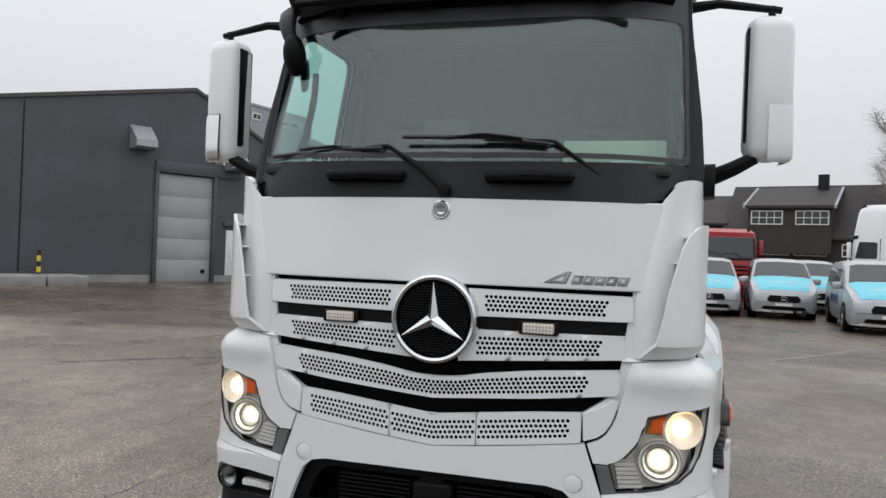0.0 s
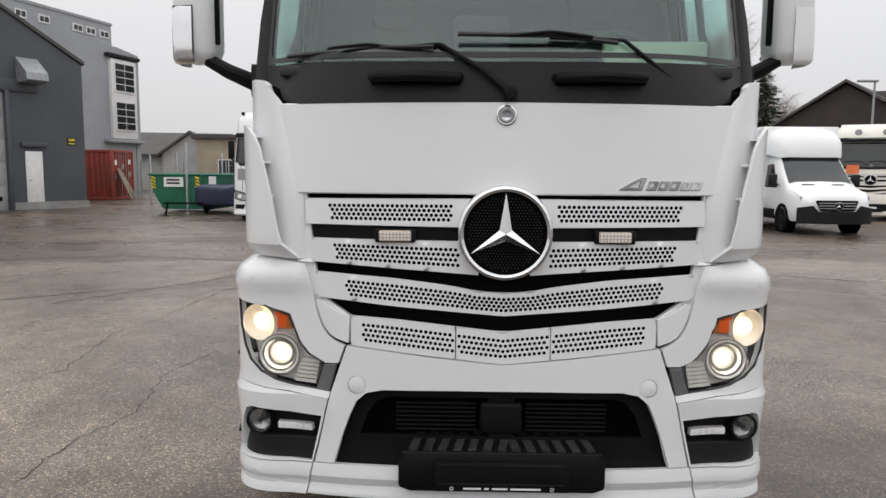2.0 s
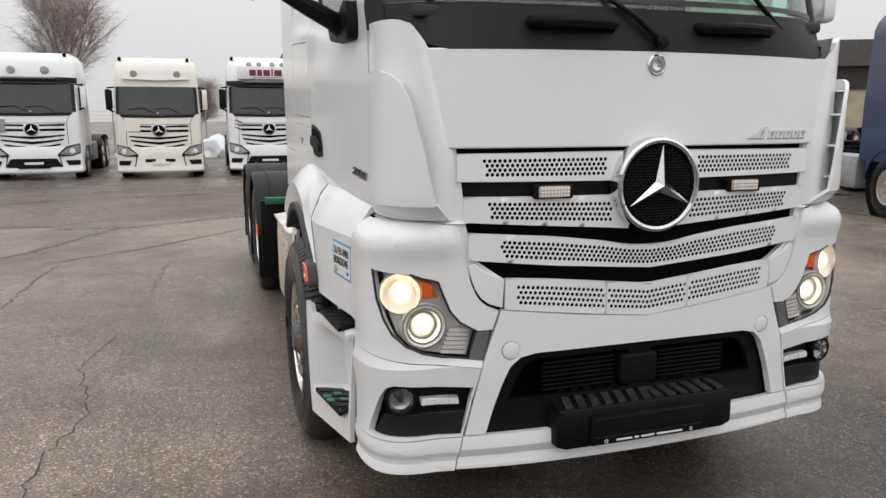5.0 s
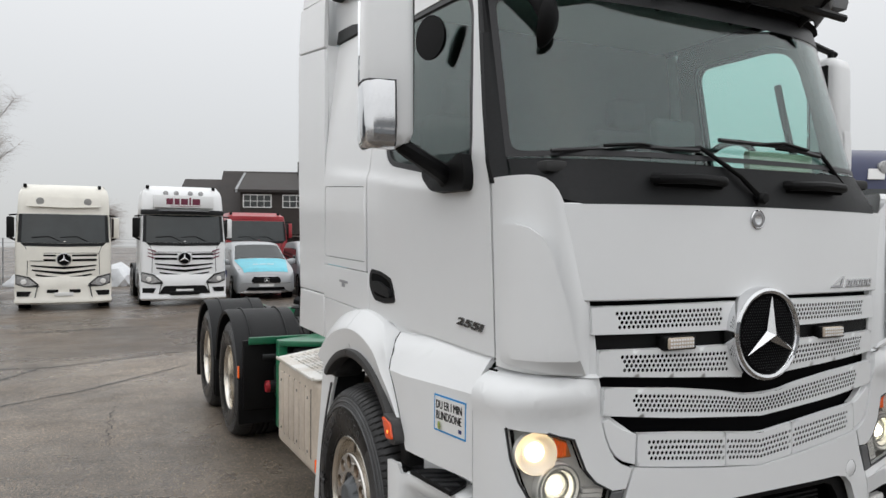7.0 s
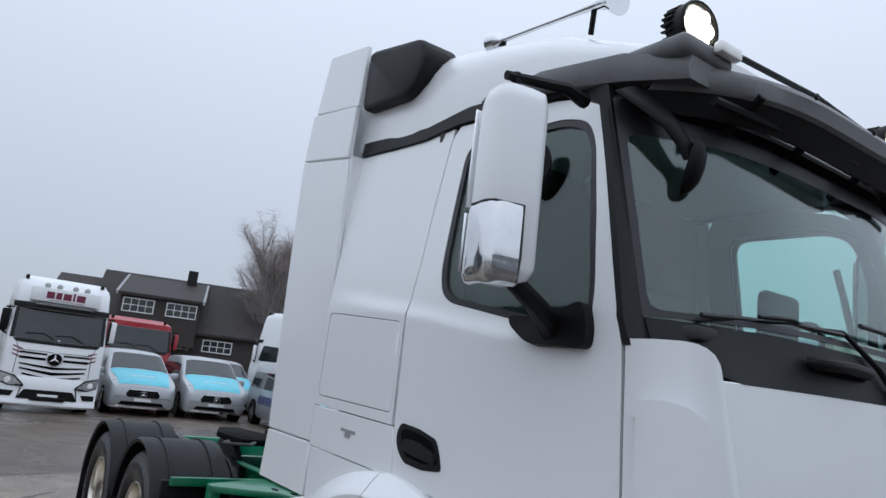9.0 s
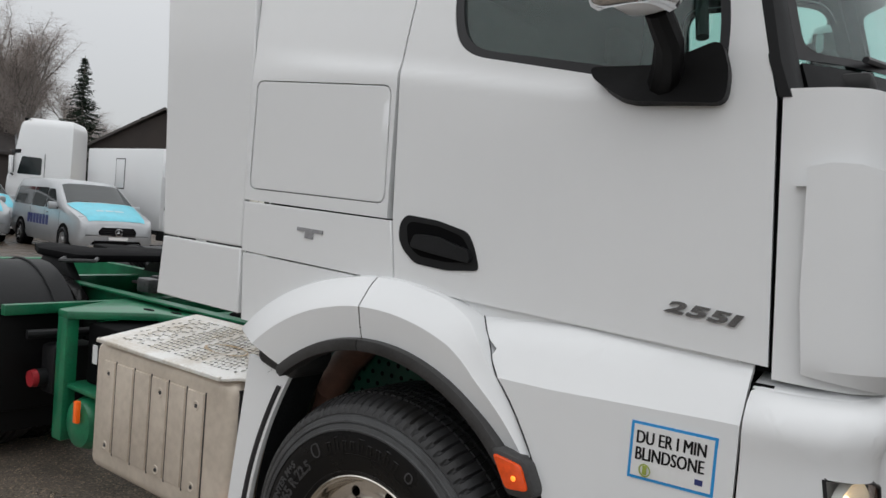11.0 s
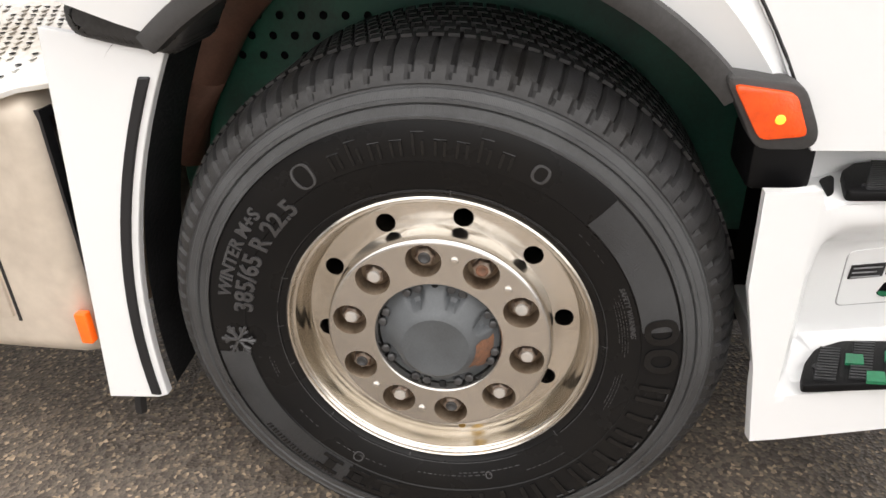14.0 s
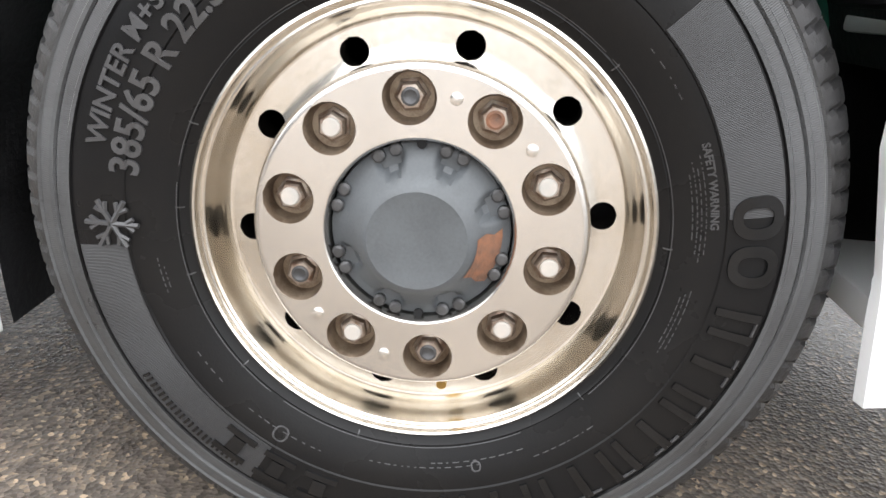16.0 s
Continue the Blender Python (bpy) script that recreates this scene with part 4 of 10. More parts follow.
        # dark strip under the roof
        panel("roof_gutter", [(0.70, 2.915), (1.35, 2.945), (1.62, 2.930), (2.225, 2.965), (2.235, 3.045), (1.62, 2.995), (1.30, 3.02), (0.70, 2.985)], side(0.014, s), GREYP, TRUCK, 0.05, cut=(0.12, 0.12), bevel=0.006)
        # side air deflector behind the cab
        def fair(y, z):
            return (s * (1.095 - 0.04 * max(0, (z - 2.3) / 1.4)), y, z)
        f1 = [(2.155, 1.445), (2.690, 1.455), (2.74, 2.2), (2.825, 3.02), (2.228, 2.93), (2.205, 2.80), (2.155, 2.20)]
        panel("side_fairing", f1, fair, WHITE, TRUCK, 0.03, cut=(0.2, 0.2), label="white side air fairing", bevel=0.006)
        panel("side_fairing", [(2.150, 1.185), (2.715, 1.195), (2.690, 1.447), (2.155, 1.437)], fair, WHITE, TRUCK, 0.03, cut=(0.2, 0.2), bevel=0.006)
        panel("side_fairing", [(2.228, 2.94), (2.825, 3.03), (2.80, 3.32), (2.238, 3.24)], fair, WHITE, TRUCK, 0.03, cut=(0.2, 0.2), bevel=0.006)

        part("fairing_lip", prism([(2.150, 2.10), (2.19, 2.10), (2.25, 2.95), (2.213, 2.95), (2.199, 2.80), (2.15, 2.2)], "x", s * 0.95, s * 1.058), WHITE, TRUCK)

        def fair_up(y, z):
            return (s * (1.057 - 0.02 * max(0, (z - 3.2) / 0.55)), y, z)
        panel("side_fairing", [(2.240, 3.25), (2.80, 3.335), (2.735, 3.70), (2.25, 3.62)], fair_up, WHITE, TRUCK, 0.03, cut=(0.2, 0.2), bevel=0.006)
    # inner back wall, roof liner and floor so that the cab is a closed room
    part("cab_back_wall", box(-0.94, 0.94, 2.15, 2.19, 1.2, 2.95, 0.01), INTERL, TRUCK)
    part("cab_floor", box(-1.02, 1.02, 0.30, 2.2, 1.30, 1.36, 0.01), INTER, TRUCK)
    part("firewall", box(-0.93, 0.93, 0.12, 0.16, 1.0, 1.95, 0.01), DEEP, TRUCK)
    part("sleeper_curtain", box(-0.98, 0.98, 1.46, 1.50, 1.9, 2.95, 0.01), INTERL, TRUCK, "grey curtain before the bunk")
    part("engine_cover", box(-0.72, 0.72, 0.25, 2.1, 1.0, 1.30, 0.03), DEEP, TRUCK)


def screen(u, z):
    """The windscreen's surface."""
    k = z - 2.05
    y = 0.0 + 0.30 * k + 0.255 * abs(u / 0.985) ** 4
    return (u, y, z)


def build_top():
    # black band under the windscreen, pillars, glass
    def band(u, z):
        k = (z - 1.885) / 0.17
        y = fy(min(abs(u), 0.86), 1.885) * (1 - k) + screen(u, 2.05)[1] * k - 0.004
        if abs(u) > 0.86:
            y += (abs(u) - 0.86) * 1.5 * (1 - k)
        return (u, y, z)
    bl = [(-0.975, 2.056), (-0.97, 1.985), (-0.90, 1.955), (-0.872, 1.905), (-0.80, 1.886), (0, 1.892), (0.80, 1.886), (0.872, 1.905), (0.90, 1.955), (0.97, 1.985), (0.975, 2.056), (0.5, 2.046), (0, 2.044), (-0.5, 2.046)]
    bb = panel("scuttle_panel", bl, band, GREYP, TRUCK, 0.03, cut=(0.05, 0.04), label="black plastic panel below the windscreen", bevel=0.004)
    for x in (-0.345, 0.353):
        pts = [(x - 0.165, -0.012, 1.985), (x - 0.155, -0.045, 1.982), (x - 0.13, -0.058, 1.982), (x, -0.062, 1.986), (x + 0.13, -0.058, 1.982), (x + 0.155, -0.045, 1.982), (x + 0.165, -0.012, 1.985)]
        part("grab_handle", tube(pts, 0.020, 10), BLACKP, bb, "black grab handle")
        # near-black strip painted as the shaded hollow under the grab handle
        part("handle_shade", box(x - 0.17, x + 0.17, -0.034, -0.018, 1.955, 1.975, 0.006), DEEP, bb)
    gl = panel("windscreen", [(-0.985, 2.06), (-0.5, 2.05), (0, 2.048), (0.5, 2.05), (0.985, 2.06), (0.96, 2.82), (0.45, 2.845), (0, 2.85), (-0.45, 2.845), (-0.96, 2.82)], screen, SCREEN, TRUCK, 0.005, cut=(0.06, 0.1), label="tinted windscreen")
    gl.visible_shadow = False
    def inside(u, z):
        p = screen(u, z)
        return (p[0], p[1] - 0.003, p[2])
    panel("screen_border", [(-0.985, 2.065), (0.985, 2.065), (0.96, 2.84), (-0.96, 2.84)], inside, INK, TRUCK, 0.002, holes=[rounded([(-0.962, 2.085), (0.962, 2.085), (0.938, 2.70), (0.55, 2.69), (-0.55, 2.69), (-0.938, 2.70)], 0.04)], cut=(0.06, 0.1))
    for s in (-1, 1):
        # A pillar, wrapping from the glass to the door
        secs = []
        for z, yd in ((1.965, 0.275), (2.05, 0.305), (2.26, 0.352), (2.56, 0.434), (2.83, 0.525), (2.92, 0.64)):
            gx = 0.982 - 0.03 * (z - 2.05)
            gp = screen(gx, z)
            o = side(0.0, 1)(yd, z)
            mid = ((gp[0] + o[0]) / 2 + 0.010, (gp[1] + o[1]) / 2 - 0.018, z)
            secs.append([(s * p[0], p[1], p[2]) for p in ((gp[0] - 0.012, gp[1] - 0.006, z), (gp[0] + 0.012, gp[1] - 0.006, z), mid, (o[0] + 0.0, yd - 0.03, z), (o[0] + 0.001, yd - 0.004, z), (o[0] - 0.05, yd, z), (gp[0] - 0.02, gp[1] + 0.05, z))])
        part("windscreen_pillar", loft(secs), GREYP, TRUCK, "dark grey windscreen pillar", 30)
    # wipers
    for a, b, c, d in (((0.012, -0.05, 1.925), (-0.09, -0.035, 2.01), (-0.255, 0.005, 2.112), (-0.865, 0.135, 2.080)), ((0.735, 0.045, 1.912), (0.62, 0.03, 2.0), (0.445, 0.015, 2.130), (-0.185, -0.005, 2.145))):
        w = part("wiper", tube([a, b, c], 0.014, 8, taper=0.008), BLACKP, TRUCK, "black windscreen wiper")
        m = tuple((c[i] * 0.55 + d[i] * 0.45) for i in range(3))
        part("wiper_arm", tube([c, m], 0.008, 6), BLACKP, w)
        lift = 0.012
        part("wiper_blade", tube([(c[0] * 0.96 + d[0] * 0.04, c[1] - lift, c[2] - 0.012), (m[0], m[1] - lift - 0.008, m[2] + 0.006), (d[0], d[1] - lift, d[2])], 0.009, 6), INK, w)
        part("wiper_bow", tube([(m[0] + 0.16, m[1] - 0.02, m[2] + 0.0), (m[0], m[1] - 0.035, m[2] + 0.016), (m[0] - 0.16, m[1] - 0.02, m[2] + 0.002)], 0.007, 6), BLACKP, w)
        part("wiper_pivot", moved(lathe([(0.026, -0.03), (0.026, 0.01), (0.018, 0.02), (0, 0.022)], 20, "y"), Matrix.Translation(a) @ Matrix.Diagonal((1, -1, 1, 1))), BLACKP, w)
    # roof cap
    secs = []
    for y, zt, zs, w, r in ((0.22, 3.03, 2.95, 0.80, 0.08), (0.28, 3.075, 2.94, 0.85, 0.09), (0.42, 3.125, 2.93, 0.90, 0.10), (0.62, 3.21, 2.95, 0.935, 0.12), (0.85, 3.32, 2.97, 0.95, 0.20), (1.2, 3.42, 2.98, 0.965, 0.26), (1.6, 3.50, 2.99, 0.975, 0.30), (2.0, 3.56, 3.0, 0.98, 0.32), (2.30, 3.60, 3.0, 0.98, 0.33)):
        sec = []
        for k in range(21):
            t = -1 + 2 * k / 20
            a = abs(t) * math.pi / 2
            x = w * (math.sin(a) ** 0.46) * (1 if t >= 0 else -1)
            z = zs + (zt - zs) * (max(0, math.cos(a)) ** 0.46)
            sec.append((x, y, z))
        sec += [(w - 0.05, y, zs - 0.03), (-(w - 0.05), y, zs - 0.03)]
        secs.append(sec)
    part("roof_cap", loft(secs), WHITE, TRUCK, "white cab roof", 50)
    # black air intakes and the roof's rear spoiler
    for s in (-1, 1):
        poly = [(2.225, 3.215), (1.78, 3.185), (1.66, 3.26), (1.62, 3.38), (1.68, 3.47), (2.19, 3.565), (2.225, 3.53)]
        it = part("air_intake", moved(prism(rounded(poly, 0.05), "x", -0.14, 0.075, 0.02), Matrix.Translation((s * 0.90, 0, 0)) ), GREYP, TRUCK, "dark grey air intake box on the roof side")
        part("intake_grille", prism(rounded([(2.19, 3.265), (1.85, 3.235), (1.75, 3.33), (1.76, 3.42), (2.16, 3.505)], 0.04), "x", s * 0.965, s * 0.985, 0.004), DEEP, it)
    part("roof_spoiler", loft([[(-0.92, 2.25, 3.55), (0.92, 2.25, 3.55), (0.92, 2.25, 3.0), (-0.92, 2.25, 3.0)], [(-0.90, 2.74, 3.70), (0.90, 2.74, 3.70), (0.98, 2.80, 3.05), (-0.98, 2.80, 3.05)]]), WHITE, TRUCK, "white rear roof spoiler")
    for x in (-0.86, -0.70):
        part("spoiler_knob", box(x - 0.045, x + 0.045, 2.60, 2.72, 3.68, 3.76, 0.02), BLACKP, TRUCK)
    build_visor()
    build_mirrors()


def build_visor():
    # sun visor: a curved grey bar before the windscreen with arms to the roof
    secs = []
    for k in range(25):
        t = -1 + 2 * k / 24
        x = 0.90 * t
        back = 0.30 * abs(t) ** 4
        y, z = 0.085 + back, 2.895 + 0.03 * abs(t) ** 2
        secs.append([(x, y - 0.045, z + 0.020), (x, y - 0.060, z - 0.005), (x, y - 0.050, z - 0.055), (x, y - 0.035, z - 0.066), (x, y + 0.015, z - 0.05), (x, y + 0.035, z + 0.02), (x, y + 0.030, z + 0.040), (x, y - 0.01, z + 0.040)])
    vis = part("sun_visor", loft(secs), VISORM, TRUCK, "dark grey sun visor bar across the windscreen", 40)
    for x in (-0.62, -0.22, 0.22, 0.62):
        part("visor_strut", tube([(x, 0.10, 2.86), (x * 0.98, 0.20, 2.80), (x * 0.97, 0.30, 2.74)], 0.018, 8), BLACKP, vis)
    for x in (-0.42, 0.0, 0.42):
        part("visor_bolt", moved(lathe([(0.012, 0), (0.012, 0.008), (0, 0.01)], 12, "y"), Matrix.Translation((x, 0.025, 2.905)) @ Matrix.Diagonal((1, -1, 1, 1))), BLACKP, vis)
    # the header above the glass
    def head(u, z):
        p = screen(u, 2.82)
        return (u, p[1] - 0.012 + (z - 2.82) * 0.9, z)
    panel("screen_header", [(-0.90, 2.79), (0.90, 2.79), (0.88, 3.06), (-0.88, 3.06)], head, DEEP, TRUCK, 0.03, cut=(0.08, 0.08))
    low_secs = []
    for k in range(25):
        t = -1 + 2 * k / 24
        y, z = 0.085 + 0.30 * abs(t) ** 4, 2.895 + 0.03 * t * t
        low_secs.append([(0.90 * t, y - 0.042, z - 0.055), (0.90 * t, y + 0.035, z - 0.130), (0.90 * t, y + 0.045, z - 0.128), (0.90 * t, y - 0.025, z - 0.050)])
    part("visor_lip", loft(low_secs), GREYP, vis, "smoked lower lip of the visor", 40)
    part("visor_pipe", tube([(-0.80, 0.16, 2.80), (0, 0.10, 2.805), (0.80, 0.16, 2.80)], 0.018, 8), BLACKP, vis)
    for s in (-1, 1):
        cheek = [(s * 0.86, 0.20, 2.90), (s * 0.95, 0.42, 2.93), (s * 0.985, 0.80, 2.98), (s * 0.985, 1.15, 2.99)]
        secs = []
        for i, (x, y, z) in enumerate(cheek):
            h = (0.050, 0.062, 0.048, 0.025)[i]
            secs.append([(x + s * 0.015, y, z + h), (x + s * 0.03, y, z), (x + s * 0.015, y, z - h * 0.7), (x - s * 0.10, y, z - h * 0.7), (x - s * 0.12, y, z + h)])
        part("visor_cheek", loft(secs), VISORM, TRUCK, "dark grey cheek of the visor", 40)
        part("marker_housing", box(s * 0.79 - 0.14, s * 0.79 + 0.14, 0.185, 0.46, 2.945, 3.025, 0.034, 4), VISORM, TRUCK, "dark grey marker lamp housing")
        part("marker_lamp", box(s * 0.72 - 0.06, s * 0.72 + 0.06, 0.150, 0.19, 2.985, 3.030, 0.012), REFLECT, TRUCK, "clear roof marker lamp")
        # front ramp mirror hanging before the glass
        if s < 0:
            secs = []
            for x, y, z, w, h in ((-0.955, 0.40, 2.86, 0.055, 0.030), (-0.925, 0.32, 2.785, 0.050, 0.026), (-0.885, 0.255, 2.71, 0.036, 0.022), (-0.852, 0.225, 2.645, 0.028, 0.018), (-0.835, 0.215, 2.60, 0.026, 0.016)):
                secs.append([(x + w * math.cos(a), y + h * math.sin(a), z + 0.5 * w * math.cos(a)) for a in [math.pi * k / 6 for k in range(12)]])
            part("mirror_stalk", loft(secs), BLACKP, TRUCK, "black front mirror arm", 50)
            part("front_mirror", moved(lathe([(0.0, -0.06), (0.045, -0.052), (0.076, -0.028), (0.092, 0.0), (0.094, 0.014), (0.0, 0.020)], 28, "y"), Matrix.Translation((-0.825, 0.215, 2.575)) @ Matrix.Rotation(0.3, 4, "X") @ Matrix.Rotation(0.55, 4, "Z") @ Matrix.Diagonal((0.58, 0.7, 1.05, 1))), BLACKP, TRUCK, "black front view mirror")
        # spot lamps and horns on the roof edge
        c = Matrix.Translation((s * 0.74, 0.30, 3.13)) @ Matrix.Rotation(s * 0.05, 4, "Z") @ Matrix.Diagonal((0.87, -0.87, 0.87, 1))
        sp = part("spot_lamp", moved(lathe([(0.05, -0.09), (0.09, -0.07), (0.108, -0.02), (0.114, 0.03), (0.108, 0.04), (0.100, 0.036), (0.098, 0.02)], 40, "y", caps=False), c.copy()), BLACKP, TRUCK, "round LED spot lamp on the roof")
        for k in range(24):
            a = 2 * math.pi * k / 24
            part("cooling_fin", moved(box(-0.004, 0.004, 0.02, 0.075, 0.085, 0.115), c @ Matrix.Diagonal((1, -1, 1, 1)) @ Matrix.Rotation(a, 4, "Y")), BLACKP, sp)
        part("spot_face", moved(lathe([(0.098, 0.022), (0.0, 0.026)], 32, "y"), c.copy()), REFLECT, sp)
        # LEDs glow to imitate reflections on the lamp face
        for k in range(7):
            a = 2 * math.pi * k / 6
            r = 0.058 if k < 6 else 0
            part("spot_led", moved(lathe([(0.030, 0.0), (0.026, 0.012), (0, 0.014)], 16, "y"), c @ Matrix.Translation((r * math.cos(a), 0.024, r * math.sin(a)))), SPOTGLOW, sp)
        part("spot_foot", box(s * 0.74 - 0.03, s * 0.74 + 0.03, 0.30, 0.36, 2.98, 3.05, 0.01), BLACKP, sp)
        hb = part("air_horn", moved(lathe([(0.072, 0.0), (0.066, 0.012), (0.034, 0.05), (0.018, 0.12), (0.012, 0.30), (0.012, 0.72), (0.05, 0.74), (0.055, 0.79), (0.03, 0.82), (0, 0.825)], 28, "y"), Matrix.Translation((s * 0.80, 0.62, 3.36)) @ Matrix.Rotation(0.09, 4, "X")), CHROME, TRUCK, "chrome air horn on the roof")
        for y in (0.74, 1.32):
            part("horn_foot", tube([(s * 0.80, y, 3.36 + 0.09 * (y - 0.62)), (s * 0.78, y + 0.03, 3.25 + 0.1 * (y - 0.62))], 0.012, 6), BLACKP, hb)
    part("roof_bar", tube([(-0.68, 0.27, 3.095), (0, 0.24, 3.105), (0.68, 0.27, 3.095)], 0.012, 8), GREYP, TRUCK)
    an = part("antenna_foot", moved(lathe([(0.045, 0), (0.04, 0.03), (0.02, 0.055), (0, 0.06)], 20, "z"), Matrix.Translation((-0.14, 0.47, 3.14))), BLACKP, TRUCK)
    part("antenna_rod", tube([(-0.14, 0.47, 3.18), (-0.20, 0.66, 3.38)], 0.006, 6, taper=0.003), BLACKP, an)


def build_mirrors():
    for s in (-1, 1):
        secs = []
        for z, a, b in ((2.125, 0.35, 0.4), (2.145, 0.85, 0.8), (2.18, 1.0, 1.0), (2.45, 1.0, 1.0), (2.70, 0.98, 1.0), (2.745, 0.90, 0.88), (2.765, 0.6, 0.5)):
            sec = []
            for k in range(40):
                t = 2 * math.pi * k / 40
                cx = math.copysign(abs(math.cos(t)) ** 0.45, math.cos(t))
                cy = math.copysign(abs(math.sin(t)) ** 0.6, math.sin(t))
                x, y = 1.312 + 0.097 * cx * a, 0.60 + 0.085 * cy * b
                x, y = 1.32 + (x - 1.32) * 0.985 - (y - 0.6) * 0.17, 0.60 + (x - 1.32) * 0.17 + (y - 0.6) * 0.985
                sec.append((s * x, y, z))
            secs.append(sec)
        mr = part("mirror", loft(secs), WHITE, TRUCK, "white wing mirror housing on black arms", 60)
        part("mirror_glass", moved(box(-0.078, 0.078, 0.0, 0.006, 2.37, 2.70, 0.002), Matrix.Translation((s * 1.312, 0.688, 0)) @ Matrix.Rotation(s * 0.17, 4, "Z")), MIRROR, mr, "mirror glass")
        part("wide_glass", moved(box(-0.078, 0.078, 0.0, 0.006, 2.16, 2.35, 0.002), Matrix.Translation((s * 1.312, 0.688, 0)) @ Matrix.Rotation(s * 0.17, 4, "Z")), MIRROR, mr, "wide-angle mirror glass")
        # chrome cap at the outer lower corner
        secs = []
        for z, a in ((2.116, 0.78), (2.124, 0.95), (2.140, 1.025), (2.20, 1.04), (2.335, 1.03), (2.365, 1.0)):
            sec = []
            for k in range(25):
                t = radians(-92 + 140 * k / 24)
                cx = math.copysign(abs(math.cos(t)) ** 0.45, math.cos(t))
                cy = math.copysign(abs(math.sin(t)) ** 0.6, math.sin(t))
                x, y = 1.314 + (0.097 * cx) * a, 0.60 + 0.087 * cy * a
                x, y = 1.32 + (x - 1.32) * 0.985 - (y - 0.6) * 0.17, 0.60 + (x - 1.32) * 0.17 + (y - 0.6) * 0.985
                sec.append((s * x, y, z))
            secs.append(sec)
        cap = part("mirror_cap", loft(secs, closed=False), CHROME if s < 0 else WHITE, mr, "chrome lower corner cap" if s < 0 else "white lower corner cap", 60)
        if s < 0:
            edge = [(p[0] * 1.002, p[1] - 0.001, p[2]) for p in (secs[1][0], secs[3][0], secs[5][0], secs[5][6], secs[5][12], secs[5][18])]
            part("cap_joint", tube(edge, 0.0035, 6), INK, cap)
        part("upper_arm", tube([(s * 0.985, 0.62, 2.84), (s * 1.10, 0.60, 2.845), (s * 1.36, 0.60, 2.80)], 0.026, 8, taper=0.016), BLACKP, mr, "black upper mirror arm")
        part("upper_joint", tube([(s * 1.32, 0.60, 2.82), (s * 1.32, 0.60, 2.74)], 0.016, 8), BLACKP, mr)
        part("lower_arm", tube([(s * 1.03, 0.635, 2.02), (s * 1.08, 0.61, 2.05), (s * 1.175, 0.575, 2.09), (s * 1.265, 0.575, 2.14)], 0.042, 10, taper=0.030), BLACKP, mr, "black lower mirror arm")
        part("mirror_rib", box(min(s * 1.215, s * 1.255), max(s * 1.215, s * 1.255), 0.545, 0.66, 2.2, 2.72, 0.012), BLACKP, mr)
        base = [(0.38, 1.945), (0.62, 1.955), (0.72, 2.015), (0.735, 2.05), (0.55, 2.045), (0.40, 2.10), (0.375, 2.02)]
        foot = panel("mirror_foot", rounded(base, 0.03), side(0.045, s), BLACKP, mr, 0.05, cut=(0.06, 0.06), label="black mirror foot on the door", bevel=0.014)
        if s < 0:
            # the near mirror is swung a little further out and forward
            mr.location = (-0.040, -0.095, -0.022)
            foot.location = (0.040, 0.095, 0.022)
            part("kerb_mirror", moved(lathe([(0.03, -0.04), (0.085, -0.03), (0.10, 0.0), (0.10, 0.02), (0, 0.025)], 24, "x"), Matrix.Translation((s * 1.005, 0.85, 2.645)) @ Matrix.Rotation(s * -0.35, 4, "Z") @ Matrix.Diagonal((s * 0.6, 0.85, 0.95, 1))), BLACKP, mr, "black round kerb mirror")


def build_interior():
    dash = part("dashboard", box(-0.92, 0.92, 0.16, 0.62, 1.70, 2.03, 0.05, 3), INTER, TRUCK, "dark dashboard")
    part("dash_top", box(-0.90, 0.90, 0.10, 0.30, 2.0, 2.045, 0.015), INTER, dash)
    part("dash_screen", box(-0.205, 0.03, 0.30, 0.36, 2.03, 2.285, 0.03, 3), INTER, TRUCK, "dark display hump on the dashboard")
    part("dash_tray", box(0.44, 0.885, 0.38, 0.42, 2.03, 2.19, 0.01), BEIGE, TRUCK, "cream tray on the dashboard")
    part("paper_slip", box(0.665, 0.79, 0.145, 0.150, 2.055, 2.070), PAPER, TRUCK)
    sw = part("steering_wheel", moved(lathe([(0.215 + 0.016 * math.cos(a), 0.016 * math.sin(a)) for a in [2 * math.pi * k / 8 for k in range(8)]], 40, "z", True), Matrix.Translation((0.52, 0.62, 2.06)) @ Matrix.Rotation(radians(-62), 4, "X")), INTER, TRUCK, "black steering wheel")
    part("wheel_spoke", moved(box(-0.20, 0.20, -0.02, 0.02, -0.012, 0.012, 0.005), Matrix.Translation((0.52, 0.62, 2.06)) @ Matrix.Rotation(radians(-62), 4, "X")), INTER, sw)
    for x in (-0.55, 0.55):
        st = part("seat", box(x - 0.25, x + 0.25, 0.85, 1.30, 1.50, 1.85, 0.05, 3), INTER, TRUCK, "dark fabric seat")
        part("seat_back", moved(box(-0.24, 0.24, 0, 0.14, 0, 0.62, 0.05, 3), Matrix.Translation((x, 1.26, 1.82)) @ Matrix.Rotation(-0.15, 4, "X")), INTER, st)
        part("head_rest", box(x - 0.13, x + 0.13, 1.34, 1.44, 2.44, 2.62, 0.04, 3), INTER, st)
    for s in (-1, 1):
        part("grab_bar", tube([(s * 0.93, 0.50, 2.15), (s * 0.90, 0.52, 2.25), (s * 0.885, 0.56, 2.45), (s * 0.90, 0.60, 2.58)], 0.018, 8), INTER, TRUCK)


build_front()
build_bumper()
build_lamps()
build_sides()
build_top()
build_interior()
